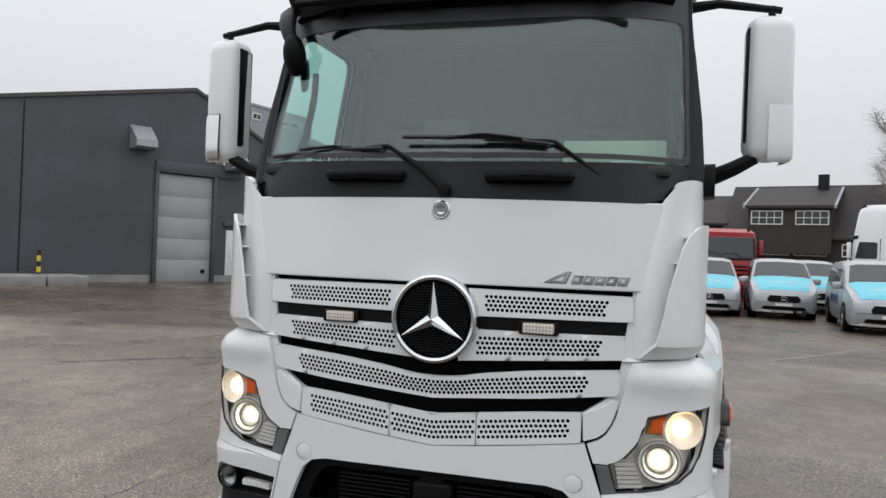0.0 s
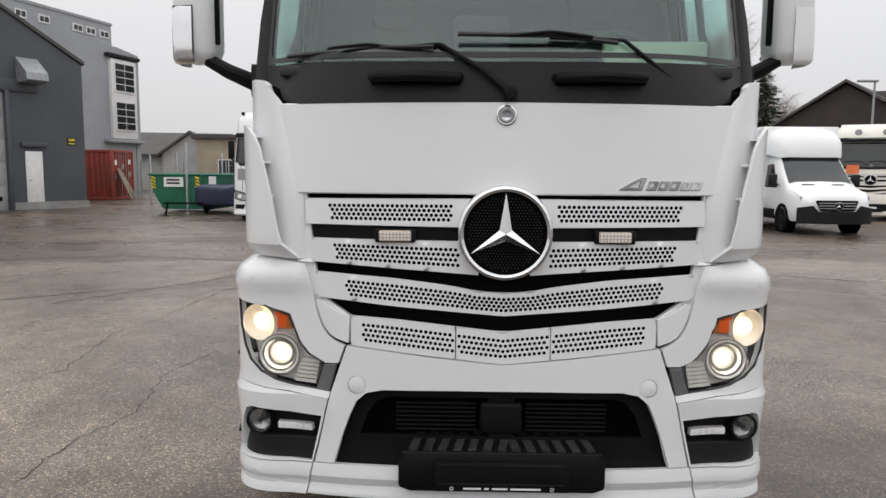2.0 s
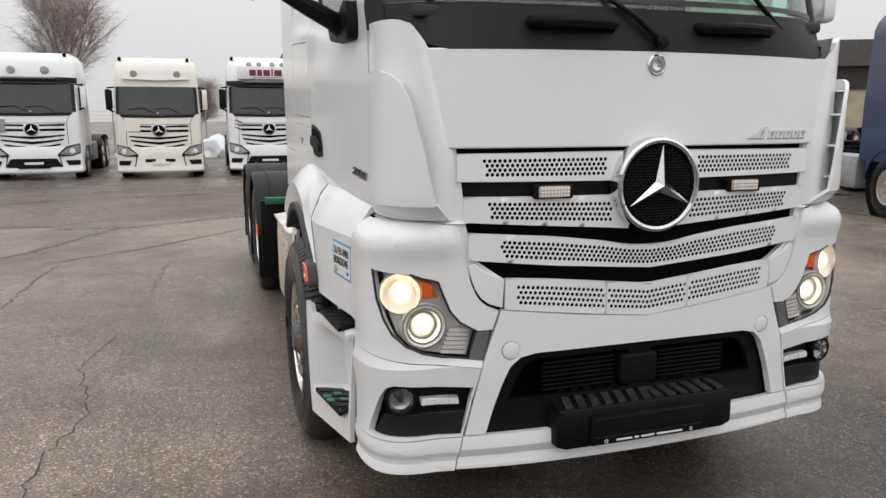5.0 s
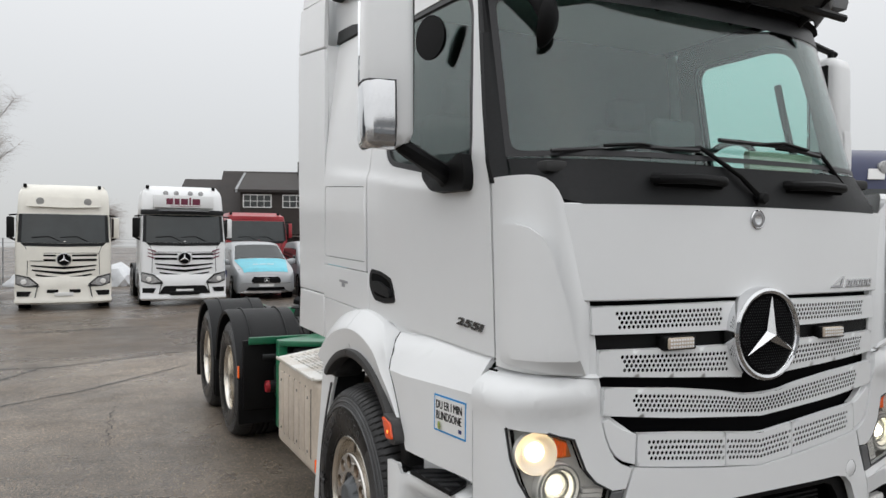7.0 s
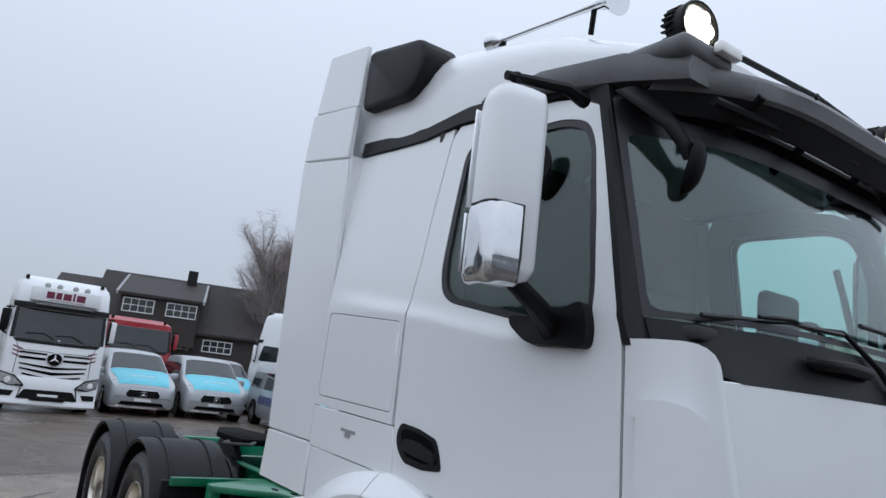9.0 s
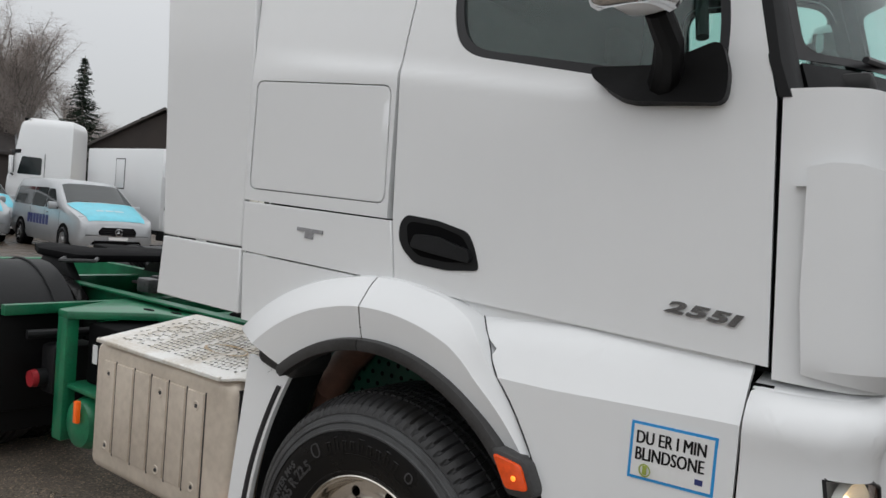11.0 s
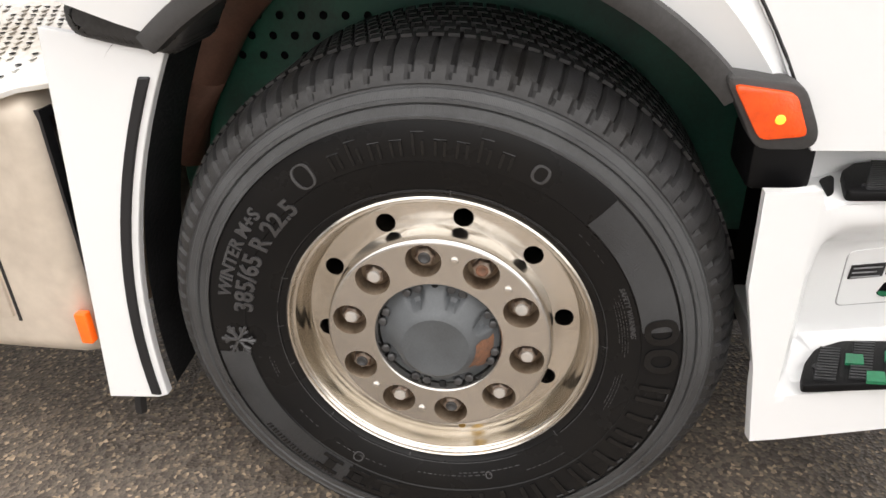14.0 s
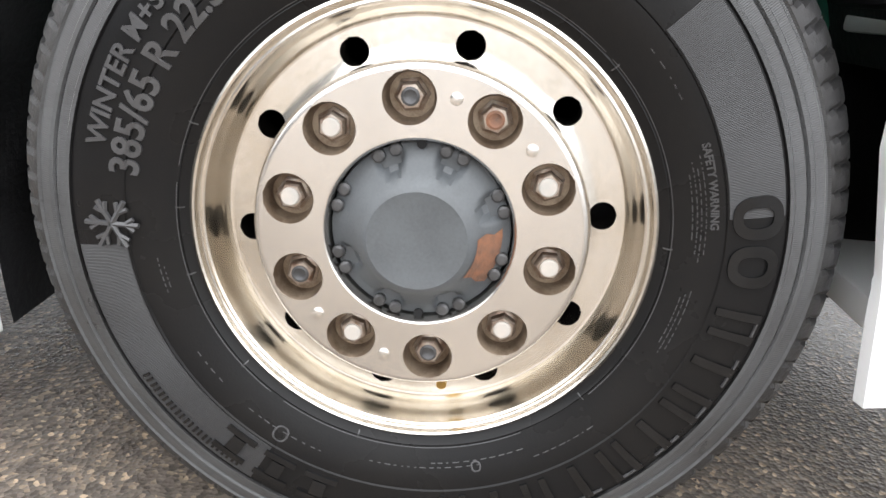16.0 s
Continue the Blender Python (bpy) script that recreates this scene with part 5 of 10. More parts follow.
# ---- wheels, arches, steps, tank and chassis of the tractor ----
def annulus_holes(r0, r1, h, n, rc, rh, phase, depth, m=16):
    """A ring (flat profile function h(r)) cut by n round holes of radius rh at radius rc; x is out."""
    verts, faces = [], []

    def put(r, a, d=0.0):
        verts.append((h(r) - d, r * math.cos(a), r * math.sin(a)))
        return len(verts) - 1
    for k in range(n):
        a0 = phase + 2 * math.pi * (k - 0.5) / n
        a1 = phase + 2 * math.pi * (k + 0.5) / n
        ac = (a0 + a1) / 2
        q4 = 8
        border = [(r0, a0 + (a1 - a0) * j / q4) for j in range(q4)] + [(r0 + (r1 - r0) * j / q4, a1) for j in range(q4)] + [(r1, a1 + (a0 - a1) * j / q4) for j in range(q4)] + [(r1 + (r0 - r1) * j / q4, a0) for j in range(q4)]
        out, inn, low = [], [], []
        cy, cz = rc * math.cos(ac), rc * math.sin(ac)
        for r, a in border:
            y, z = r * math.cos(a) - cy, r * math.sin(a) - cz
            q = math.atan2(z, y)
            iy, iz = cy + rh * math.cos(q), cz + rh * math.sin(q)
            out.append(put(r, a))
            inn.append(put(math.hypot(iy, iz), math.atan2(iz, iy)))
            low.append(put(math.hypot(iy, iz), math.atan2(iz, iy), depth))
        for j in range(32):
            i = (j + 1) % 32
            faces.append([out[j], out[i], inn[i], inn[j]])
            faces.append([inn[j], inn[i], low[i], low[j]])
    bm = bmesh.new()
    vs = [bm.verts.new(v) for v in verts]
    for f in faces:
        bm.faces.new([vs[i] for i in f])
    bmesh.ops.remove_doubles(bm, verts=bm.verts[:], dist=1e-4)
    bmesh.ops.recalc_face_normals(bm, faces=bm.faces[:])
    big = max(bm.faces, key=lambda f: f.calc_area())
    if big.normal.x < 0:
        bmesh.ops.reverse_faces(bm, faces=bm.faces[:])
    return bm


def ring_text(body, r, a_start, size, depth, hgt):
    """Letters bent round the wheel, read clockwise from outside with their tops outward; x is out, angles from the front in degrees."""
    bm = text_points(body, size, depth, size * 0.022)
    for v in bm.verts:
        rr = r + v.co.y
        a = radians(a_start) - v.co.x / (r + size * 0.3)
        v.co = Vector((hgt(rr) + v.co.z, rr * math.cos(a), rr * math.sin(a)))
    return bm


TYRE_PROFILE = [(0.284, 0.0), (0.291, 0.008), (0.3, 0.012), (0.304, 0.0155), (0.306, 0.0145), (0.318, 0.02), (0.34, 0.028), (0.36, 0.0325), (0.364, 0.0325), (0.3655, 0.035), (0.395, 0.037), (0.4302, 0.033), (0.4326, 0.032), (0.4344, 0.035), (0.4391, 0.0348), (0.4415, 0.0305), (0.4546, 0.027), (0.4563, 0.0245), (0.4593, 0.0278), (0.4646, 0.0268), (0.4664, 0.0235), (0.4783, 0.0195), (0.4801, 0.0155), (0.483, 0.015), (0.486, 0.017), (0.491, 0.015), (0.501, 0.0085), (0.511, -0.002), (0.52, -0.016), (0.528, -0.034), (0.533, -0.056), (0.536, -0.08)]


def tyre_h(r):
    return float(np.interp(r, [p[0] for p in TYRE_PROFILE], [p[1] for p in TYRE_PROFILE]))


def tyre_mesh(width, lugs=96, fine=6):
    """A tyre whose shoulders are notched into lugs; every fine-th meridian lies in a notch."""
    segs = lugs * fine
    prof = list(TYRE_PROFILE)
    for k in range(1, 5):
        h = -0.08 - (width - 0.16) * k / 5
        prof += [(0.536, h + 0.012), (0.522, h + 0.008), (0.522, h - 0.004), (0.536, h - 0.008)]
    prof += [(0.536, -width + 0.08), (0.52, -width + 0.02), (0.45, -width - 0.0), (0.33, -width + 0.01), (0.29, -width + 0.03)]
    bm = lathe(prof, segs, "x", True)
    for v in bm.verts:
        r = math.hypot(v.co.y, v.co.z)
        if r > 0.4875 and (v.co.x > -0.085 or v.co.x < -width + 0.06):
            # the notches lean a little against the radius
            a = math.atan2(v.co.z, v.co.y) + 0.3 * (r - 0.4875)
            k = round(a / (2 * math.pi) * segs) % fine
            if k == 0:
                e = min(1, (r - 0.4865) / 0.009)
                f = 1 - 0.012 * e * min(1, max(0, (r - 0.497) / 0.025))
                v.co.y *= f
                v.co.z *= f
                v.co.x -= 0.0080 * e
    return bm


def wheel(parent, centre, sx, deep=False, hub_cap=True):
    """A truck wheel; sx -1 for the side that faces -x. Built with x outward, then turned."""
    base = Matrix.Translation(centre) @ (Matrix.Rotation(math.pi, 4, "Z") if sx < 0 else Matrix.Identity(4))
    w = thing("wheel", "", "")
    w.parent = parent
    w.matrix_basis = base
    for key in ("label", "category"):
        if key in w:
            del w[key]
    w["label"] = "truck wheel with polished aluminium rim"
    d = -0.10 if deep else 0.0
    ty = part("tyre", tyre_mesh(0.385, 96, 6 if hub_cap and sx < 0 else 3), RUBBER, w, "black truck tyre with raised sidewall print", 24)
    for mt in (RUBSHEEN, RUBTREAD):
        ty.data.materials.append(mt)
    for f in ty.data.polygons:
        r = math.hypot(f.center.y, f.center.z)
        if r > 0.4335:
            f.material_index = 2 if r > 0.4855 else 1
    part("rim", lathe([(0.295, -0.12), (0.294, -0.02), (0.294, 0.005), (0.2925, 0.0105), (0.289, 0.0125), (0.2865, 0.0105), (0.2850, 0.0055), (0.2825, 0.0025), (0.2795, 0.0030), (0.2772, 0.0010), (0.2750, -0.006), (0.2725, -0.017 + d * 0.3), (0.2700, -0.028 + d * 0.6), (0.2683, -0.0305 + d * 0.7), (0.2668, -0.036 + d * 0.8), (0.2645, -0.0415 + d), (0.2605, -0.0458 + d), (0.256, -0.0470 + d), (0.250, -0.12 + d)], 128, "x", True), ALU, w, "polished aluminium rim with road grime", 26)
    part("rim_dish", annulus_holes(0.2100, 0.2605, lambda r: -0.0465 + 0.2 * max(0, 0.225 - r) + d, 10, 0.2320, 0.0185, radians(7), 0.05), ALU, w, "", 40)
    part("disc_edge", lathe([(0.2128, -0.053 + d), (0.2128, -0.004 + d), (0.2122, 0.0020 + d), (0.2106, 0.0066 + d), (0.2083, 0.0098 + d), (0.2055, 0.0115 + d), (0.2025, 0.012 + d), (0.2015, -0.02 + d), (0.207, -0.05 + d)], 128, "x", True), ALUFACE, w, "", 50)
    fc = part("disc_face", annulus_holes(0.122, 0.2025, lambda r: 0.012 + d, 10, 0.1690, 0.0325, radians(-11), 0.002), ALUFACE, w, "brushed disc with ten nut pockets", 40)
    part("disc_bore", lathe([(0.122, 0.012 + d), (0.1195, 0.0108 + d), (0.118, 0.007 + d), (0.117, 0.0 + d), (0.117, -0.04 + d), (0.121, -0.04 + d), (0.123, 0.0 + d)], 96, "x", True), ALUFACE, w, "", 50)
    # black disc in place of the shade behind the rim holes
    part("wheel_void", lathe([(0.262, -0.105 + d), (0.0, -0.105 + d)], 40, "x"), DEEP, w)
    for k in range(10):
        a = radians(-11) + 2 * math.pi * k / 10
        c = Matrix.Translation((0, 0.1690 * math.cos(a), 0.1690 * math.sin(a)))
        rusty = k == 2
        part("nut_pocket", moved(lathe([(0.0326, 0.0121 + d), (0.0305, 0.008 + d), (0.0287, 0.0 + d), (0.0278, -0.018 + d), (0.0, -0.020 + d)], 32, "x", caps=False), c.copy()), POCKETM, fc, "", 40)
        bm = lathe([(0.0225, -0.021 + d), (0.0225, -0.016 + d), (0.0185, -0.014 + d), (0.0185, -0.003 + d), (0.0155, 0.000 + d), (0.0125, 0.0005 + d)], 6, "x")
        nt = part("wheel_nut", moved(bm, c @ Matrix.Rotation(0.4 * k, 4, "X")), NUTM, fc, "hexagon nut with a rusty stud" if rusty else "hexagon nut", 30)
        if k not in (0, 1, 4, 5, 7, 9):
            part("stud_end", moved(lathe([(0.0115, -0.002 + d), (0.0115, 0.002 + d), (0.0085, 0.003 + d), (0.006, 0.001 + d), (0.0, 0.0005 + d)], 16, "x"), c.copy()), RUST if rusty else BOLTM, fc)
        else:
            part("stud_cap", moved(lathe([(0.0120, 0.000 + d), (0.0118, 0.0035 + d), (0.0100, 0.0050 + d), (0.0, 0.0055 + d)], 20, "x"), c.copy()), WCAP, fc, "white stud mark")
    for q in (78.5, 42.3, 223.5, 257.5):
        a = radians(q)
        part("disc_stud", moved(lathe([(0.0085, 0.011 + d), (0.007, 0.017 + d), (0.0, 0.019 + d)], 12, "x"), Matrix.Translation((0, 0.174 * math.cos(a), 0.174 * math.sin(a)))), ALUFACE, fc)
    # the hub: grey cover with eight cut scallops and a flat cap
    bm = lathe([(0.116, -0.02 + d), (0.114, -0.008 + d), (0.110, -0.005 + d), (0.104, -0.002 + d), (0.098, 0.003 + d), (0.091, 0.010 + d), (0.084, 0.018 + d), (0.078, 0.025 + d), (0.071, 0.033 + d), (0.066, 0.037 + d), (0.062, 0.039 + d), (0.060, 0.0385 + d), (0.0, 0.0385 + d)], 288, "x")
    for v in bm.verts:
        r = math.hypot(v.co.y, v.co.z)
        if 0.068 < r < 0.112:
            a = math.degrees(math.atan2(v.co.z, v.co.y))
            k = round((a - 25) / 45)
            off = abs(a - 25 - 45 * k)
            if k % 8 not in (3, 7) or not hub_cap:
                wid = 13.0 * math.sqrt(min(1, max(0, (r - 0.0785) / 0.016)))
                v.co.x -= min(0.017, max(0, v.co.x - d + 0.004)) * min(1, max(0, (wid - off) / 4.0))
    hb = part("hub", bm, HUBGREY, w, "grey hub cover, chipped and rusty at one edge", 32)
    for k in range(16):
        a = radians(25 + 45 * (k // 2) + (6 if k % 2 else -6))
        part("hub_bolt", moved(lathe([(0.0085, -0.01 + d), (0.0085, 0.003 + d), (0.006, 0.0055 + d), (0.0, 0.006 + d)], 10, "x"), Matrix.Translation((0, 0.1085 * math.cos(a), 0.1085 * math.sin(a)))), BOLTM, hb)
    for a in (92, 272):
        part("hub_plug", moved(lathe([(0.006, -0.01 + d), (0.006, 0.0 + d), (0.0, 0.001 + d)], 10, "x"), Matrix.Translation((0, 0.112 * math.cos(radians(a)), 0.112 * math.sin(radians(a))))), GREYP, hb)
    part("valve_stem", tube([(-0.035 + d, 0.205 * math.cos(radians(-79)) * 1.03, 0.205 * math.sin(radians(-79)) * 1.03), (0.004 + d, 0.203 * math.cos(radians(-79)) * 1.07, 0.203 * math.sin(radians(-79)) * 1.07)], 0.0085, 10, taper=0.007), BRASS, w, "small brass valve")
    if hub_cap:
        vs, fs = [], []
        for i in range(4):
            for j in range(7):
                r = 0.074 + 0.010 * i
                a = radians(-36 + 7 * j + (2 if i % 2 else -1))
                vs.append((float(np.interp(r, [0.066, 0.071, 0.078, 0.084, 0.091, 0.098, 0.104], [0.037, 0.033, 0.025, 0.018, 0.010, 0.003, -0.002])) + 0.0015 + d, r * math.cos(a), r * math.sin(a)))
        for i in range(3):
            for j in range(6):
                fs.append([i * 7 + j, i * 7 + j + 1, (i + 1) * 7 + j + 1, (i + 1) * 7 + j])
        lists("rust_patch", vs, fs, RUST, hb)
    return w, ty


def mudguard_side(parent):
    """Front wheel arch panels on the near and the far side."""
    for s in (-1, 1):
        outer = [(37, 0.957), (46, 0.935), (61, 0.90), (75, 0.875), (84, 0.868), (101.7, 0.860), (113, 0.856), (118.5, 0.828), (122.5, 0.797), (129, 0.778), (137, 0.753), (146.5, 0.728), (153, 0.718)]

        def rad(a):
            return float(np.interp(a, [p[0] for p in outer], [p[1] for p in outer]))
        cy, cz = 1.35, 0.55
        for a0, a1 in ((38, 85.4), (85.7, 149.5)):
            secs = []
            n = 30
            for i in range(n + 1):
                row = []
                for kr in range(9):
                    a = a0 + (a1 - a0) * i / n
                    if a0 < 50:
                        cut = (12.5, 12.3, 10.5, 7.0, 6.6, 2.6, 0.6, 0, 0)[kr]
                        a = a0 + cut + (a1 - a0 - cut) * i / n
                    R = rad(a)
                    ca, sa = math.cos(radians(a)), math.sin(radians(a))
                    q = min(1, max(0, (a - 106) / 12))
                    r, x = ((0.655, 1.165), (0.660, 1.184), (0.70, 1.192), (0.70 + (R - 0.70) * 0.42, 1.202), (0.70 + (R - 0.70) * 0.455, 1.199), (0.70 + (R - 0.70) * 0.80, 1.150 + 0.036 * q), (0.70 + (R - 0.70) * 0.96, 1.118 + 0.060 * q), (R, 1.09 + 0.074 * q), (R, 1.04 + 0.06 * q))[kr]
                    row.append((s * (x - 0.03 * max(0, (a - 125) / 30)), cy + ca * r, cz + sa * r))
                secs.append(row)
            bm = loft(secs, closed=False)
            if s < 0:
                bmesh.ops.reverse_faces(bm, faces=bm.faces[:])
            part("wheel_arch", bm, WHITE, parent, "white wheel arch panel", 24)
            secs = []
            t0, t1 = (50, a1) if a0 < 50 else (a0, 140)
            for i in range(n + 1):
                a = t0 + (t1 - t0) * i / n
                ca, sa = math.cos(radians(a)), math.sin(radians(a))
                R0 = 0.672 + 0.01 * (a - 90) / 60
                secs.append([(s * x, cy + ca * r, cz + sa * r) for r, x in ((R0 - 0.04, 1.14), (R0 - 0.04, 1.205), (R0 - 0.025, 1.212), (R0 - 0.004, 1.208), (R0, 1.19), (R0, 1.14))])
            part("arch_trim", loft(secs), ARCHM, parent, "dark grey arch edging", 50)
        # inner liner above the tyre
        secs = []
        for i in range(21):
            a = radians(20 + 145 * i / 20)
            secs.append([(s * x, 1.35 + 0.70 * math.cos(a), 0.55 + 0.70 * math.sin(a)) for x in ((1.08, 1.12, 1.15) if i < 15 else (0.55, 0.85, 1.15))])
        part("arch_liner", loft(secs, closed=False), LINERM, parent)
        # orange side marker in a black case
        case = [(0.872, 1.014), (0.757, 1.001), (0.722, 0.926), (0.730, 0.902), (0.81, 0.900)]
        mk = part("side_marker", prism(rounded(case, 0.022, 4), "x", s * 1.17, s * 1.222, 0.005, 2), ARCHM, parent, "orange side marker in a black case")
        part("marker_lens", prism(rounded([(0.857, 1.001), (0.768, 0.989), (0.741, 0.926), (0.808, 0.918)], 0.012, 3), "x", s * 1.20, s * 1.231, 0.003, 2), LENSRED, mk, "red-orange lens")
        part("marker_bulb", moved(lathe([(0.008, 0), (0.006, 0.003), (0, 0.004)], 12, "x"), Matrix.Translation((s * 1.2305, 0.785, 0.951)) @ Matrix.Diagonal((s, 1, 1, 1))), AMBERLIT, mk)
        # fender panel before the wheel, with its folded top
        def fend(y, z):
            x = 1.105 + 0.075 * min(1, max(0, (y - 0.31) / 0.42))
            if z > 1.192:
                x -= (z - 1.192) * 0.55 + 0.6 * max(0, z - 1.30)
            return (s * x, y, z)
        fp = [(0.270, 0.872), (0.50, 0.876), (0.715, 0.885), (0.745, 0.950), (0.80, 1.06), (0.86, 1.15), (0.935, 1.235), (0.925, 1.262), (1.02, 1.325), (1.18, 1.372), (1.34, 1.392), (0.98, 1.372), (0.60, 1.349), (0.270, 1.330), (0.270, 1.20)]
        panel("fender_gap", [(0.22, 0.36), (0.305, 0.36), (0.31, 0.80), (0.33, 0.88), (0.33, 1.285), (0.22, 1.285)], lambda y, z: (s * 1.035, y, z), DEEP, parent, 0.01, cut=(0.1, 0.2))
        fen = panel("front_fender", fp, fend, WHITE, parent, 0.02, cut=(0.06, 0.04), label="white fender panel before the front wheel", bevel=0.004, sharp=25)
        part("arch_joint", tube([fend(1.35 + rad(a) * math.cos(radians(a)), 0.55 + rad(a) * math.sin(radians(a))) for a in range(113, 150, 3)], 0.0028, 6), INK, fen)
        if s < 0:
            def stick(off):
                def f(y, z):
                    p = fend(y, z)
                    return (p[0] - off, p[1], p[2])
                return f
            stk = panel("warning_sticker", [(0.512, 1.157), (0.312, 1.152), (0.313, 1.008), (0.513, 1.015)], stick(0.002), STKBLUE, fen, 0.002, label="white sticker with blue border and black text")
            panel("sticker_face", [(0.505, 1.150), (0.319, 1.145), (0.320, 1.016), (0.506, 1.022)], stick(0.003), STKWHITE, stk, 0.002)
            for body, z, wd in (("DU ER I MIN", 1.104, 0.162), ("BLINDSONE", 1.063, 0.160)):
                bm = bmesh.new()
                for dx in (-0.0018, -0.0006, 0.0006, 0.0018):
                    join(bm, moved(text_points(body, 0.05, 0.0008), Matrix.Translation((dx, 0, 0.0001 * (1 + dx * 600)))))
                x0 = min(v.co.x for v in bm.verts)
                k = wd / (max(v.co.x for v in bm.verts) - x0)
                for v in bm.verts:
                    yy = 0.497 - (v.co.x - x0) * k
                    v.co = Vector(stick(0.0042)(yy, z + v.co.y * 0.92 + (0.497 - yy) * -0.02))
                part("sticker_text", bm, INK, stk)
            part("print_ring", moved(lathe([(0.016, 0), (0.016, 0.001), (0.013, 0.001), (0.013, 0)], 24, "x", True), Matrix.Translation((-1.1445, 0.470, 1.040)) @ Matrix.Rotation(-0.17, 4, "Z")), LIME, stk)
            part("print_mark", box(-1.1455, -1.1435, 0.465, 0.475, 1.030, 1.052), LIME, stk)
            panel("print_mark", [(0.356, 1.045), (0.338, 1.044), (0.338, 1.030), (0.356, 1.031)], stick(0.0042), NAVY, stk, 0.001)
        # black neck between arch and step
        part("step_neck", box(min(s * 1.03, s * 1.17), max(s * 1.03, s * 1.17), 0.70, 0.80, 0.81, 0.905, 0.015), BLACKP, parent)


def steps(parent):
    def inside(poly, x, y):
        hit = False
        for (xa, ya), (xb, yb) in zip(poly, poly[1:] + poly[:1]):
            if (ya > y) != (yb > y) and x < xa + (y - ya) / (yb - ya) * (xb - xa):
                hit = not hit
        return hit
    for s in (-1, 1):
        flip = Matrix.Diagonal((s, 1, 1, 1))

        def sk(y, z):
            """The moulded step panel, sunk between the two treads."""
            x = 1.13 + 0.10 * min(1, max(0, (y - 0.30) / 0.44))
            sink = 0.0
            if y < 0.70:
                e = min(1, max(0, (0.695 - y) / 0.06)) * min(1, max(0, (y - 0.315) / 0.05))
                e = e * e * (3 - 2 * e)
                sink = e * float(np.interp(z, [0.442, 0.458, 0.60, 0.675, 0.74, 0.762], [0.0, 0.14, 0.118, 0.105, 0.02, 0.0]))
                x -= 0.024 * min(1, max(0, (z - 0.45) / 0.36)) * min(1, (0.70 - y) / 0.05)
            return (s * (x - sink), y, z)
        sp = panel("step_panel", [(0.785, 0.835), (0.70, 0.838), (0.685, 0.800), (0.30, 0.795), (0.30, 0.345), (0.66, 0.332), (0.722, 0.332), (0.745, 0.50), (0.78, 0.66)], sk, WHITE, parent, 0.02, cut=(0.018, 0.018), label="white moulded cab step panel", bevel=0.004)
        part("step_floor", moved(prism([(0.85, 0.31), (1.12, 0.31), (1.195, 0.70), (0.85, 0.70)], "z", 0.40, 0.447, 0.008), flip), WHITE, sp)
        part("step_floor", moved(prism([(0.85, 0.305), (1.13, 0.305), (1.182, 0.655), (1.185, 0.69), (0.85, 0.70)], "z", 0.778, 0.806, 0.008), flip), WHITE, sp)
        part("step_back", moved(prism([(1.00, 0.30), (1.02, 0.30), (1.03, 0.42), (1.045, 0.60), (1.09, 0.665), (1.10, 0.70), (1.06, 0.70), (1.00, 0.62)], "z", 0.795, 0.905), flip), WHITE, sp)
        part("step_top", moved(prism([(0.93, 0.30), (1.095, 0.30), (1.13, 0.70), (0.93, 0.72)], "z", 0.893, 0.915, 0.005), flip), WHITE, sp)
        part("tread_niche", moved(prism(rounded([(1.172, 0.673), (1.108, 0.668), (1.088, 0.645), (1.098, 0.642), (1.158, 0.660)], 0.006), "z", 0.80, 0.8095), flip), BLACKP, sp)
        for z, out in ((0.806, [(1.188, 0.652), (1.165, 0.649), (1.10, 0.634), (1.062, 0.603), (1.050, 0.56), (1.040, 0.43), (1.060, 0.40), (1.150, 0.340), (1.160, 0.337)]), (0.448, [(1.220, 0.655), (1.195, 0.650), (1.150, 0.632), (1.105, 0.602), (1.072, 0.545), (1.060, 0.43), (1.078, 0.40), (1.150, 0.342), (1.165, 0.338)])):
            tr = part("step_tread", moved(prism(rounded(out, 0.010), "z", z, z + 0.017, 0.003), flip), BLACKP, parent, "black ribbed step tread")
            # bands of fine ribs, slanting across the tread, with bare gaps between
            bm = bmesh.new()
            for k in range(-1, 7):
                for j in range(18):
                    x = 1.052 + 0.0085 * j
                    y0 = 0.305 + 0.058 * k + 0.0034 * j
                    corners = [(x, y0), (x + 0.0045, y0), (x, y0 + 0.036), (x + 0.0045, y0 + 0.036)]
                    if all(inside(out, a, b) for a, b in corners):
                        box(x, x + 0.0045, y0, y0 + 0.036, z + 0.016, z + 0.0215, bm=bm)
            moved(bm, flip)
            bmesh.ops.recalc_face_normals(bm, faces=bm.faces[:])
            tagged(part("tread_ribs", bm, RIDGEM, tr), kind="stuff")
            for y in (0.615, 0.42):
                part("tread_screw", moved(lathe([(0.009, 0.0), (0.009, 0.003), (0.006, 0.004), (0.0, 0.002)], 14, "z"), flip @ Matrix.Translation((1.165 if y > 0.5 else 1.125, y, z + 0.0165))), INK, tr)
            if z < 0.6:
                for x, y in ((1.136, 0.541), (1.120, 0.468), (1.185, 0.521), (1.178, 0.474)):
                    q = [(x - 0.015, y - 0.017), (x + 0.015, y - 0.009), (x + 0.015, y + 0.023), (x - 0.015, y + 0.013)]
                    part("tread_window", moved(prism(q, "z", z + 0.0160, z + 0.0225), flip), GREEN, tr)
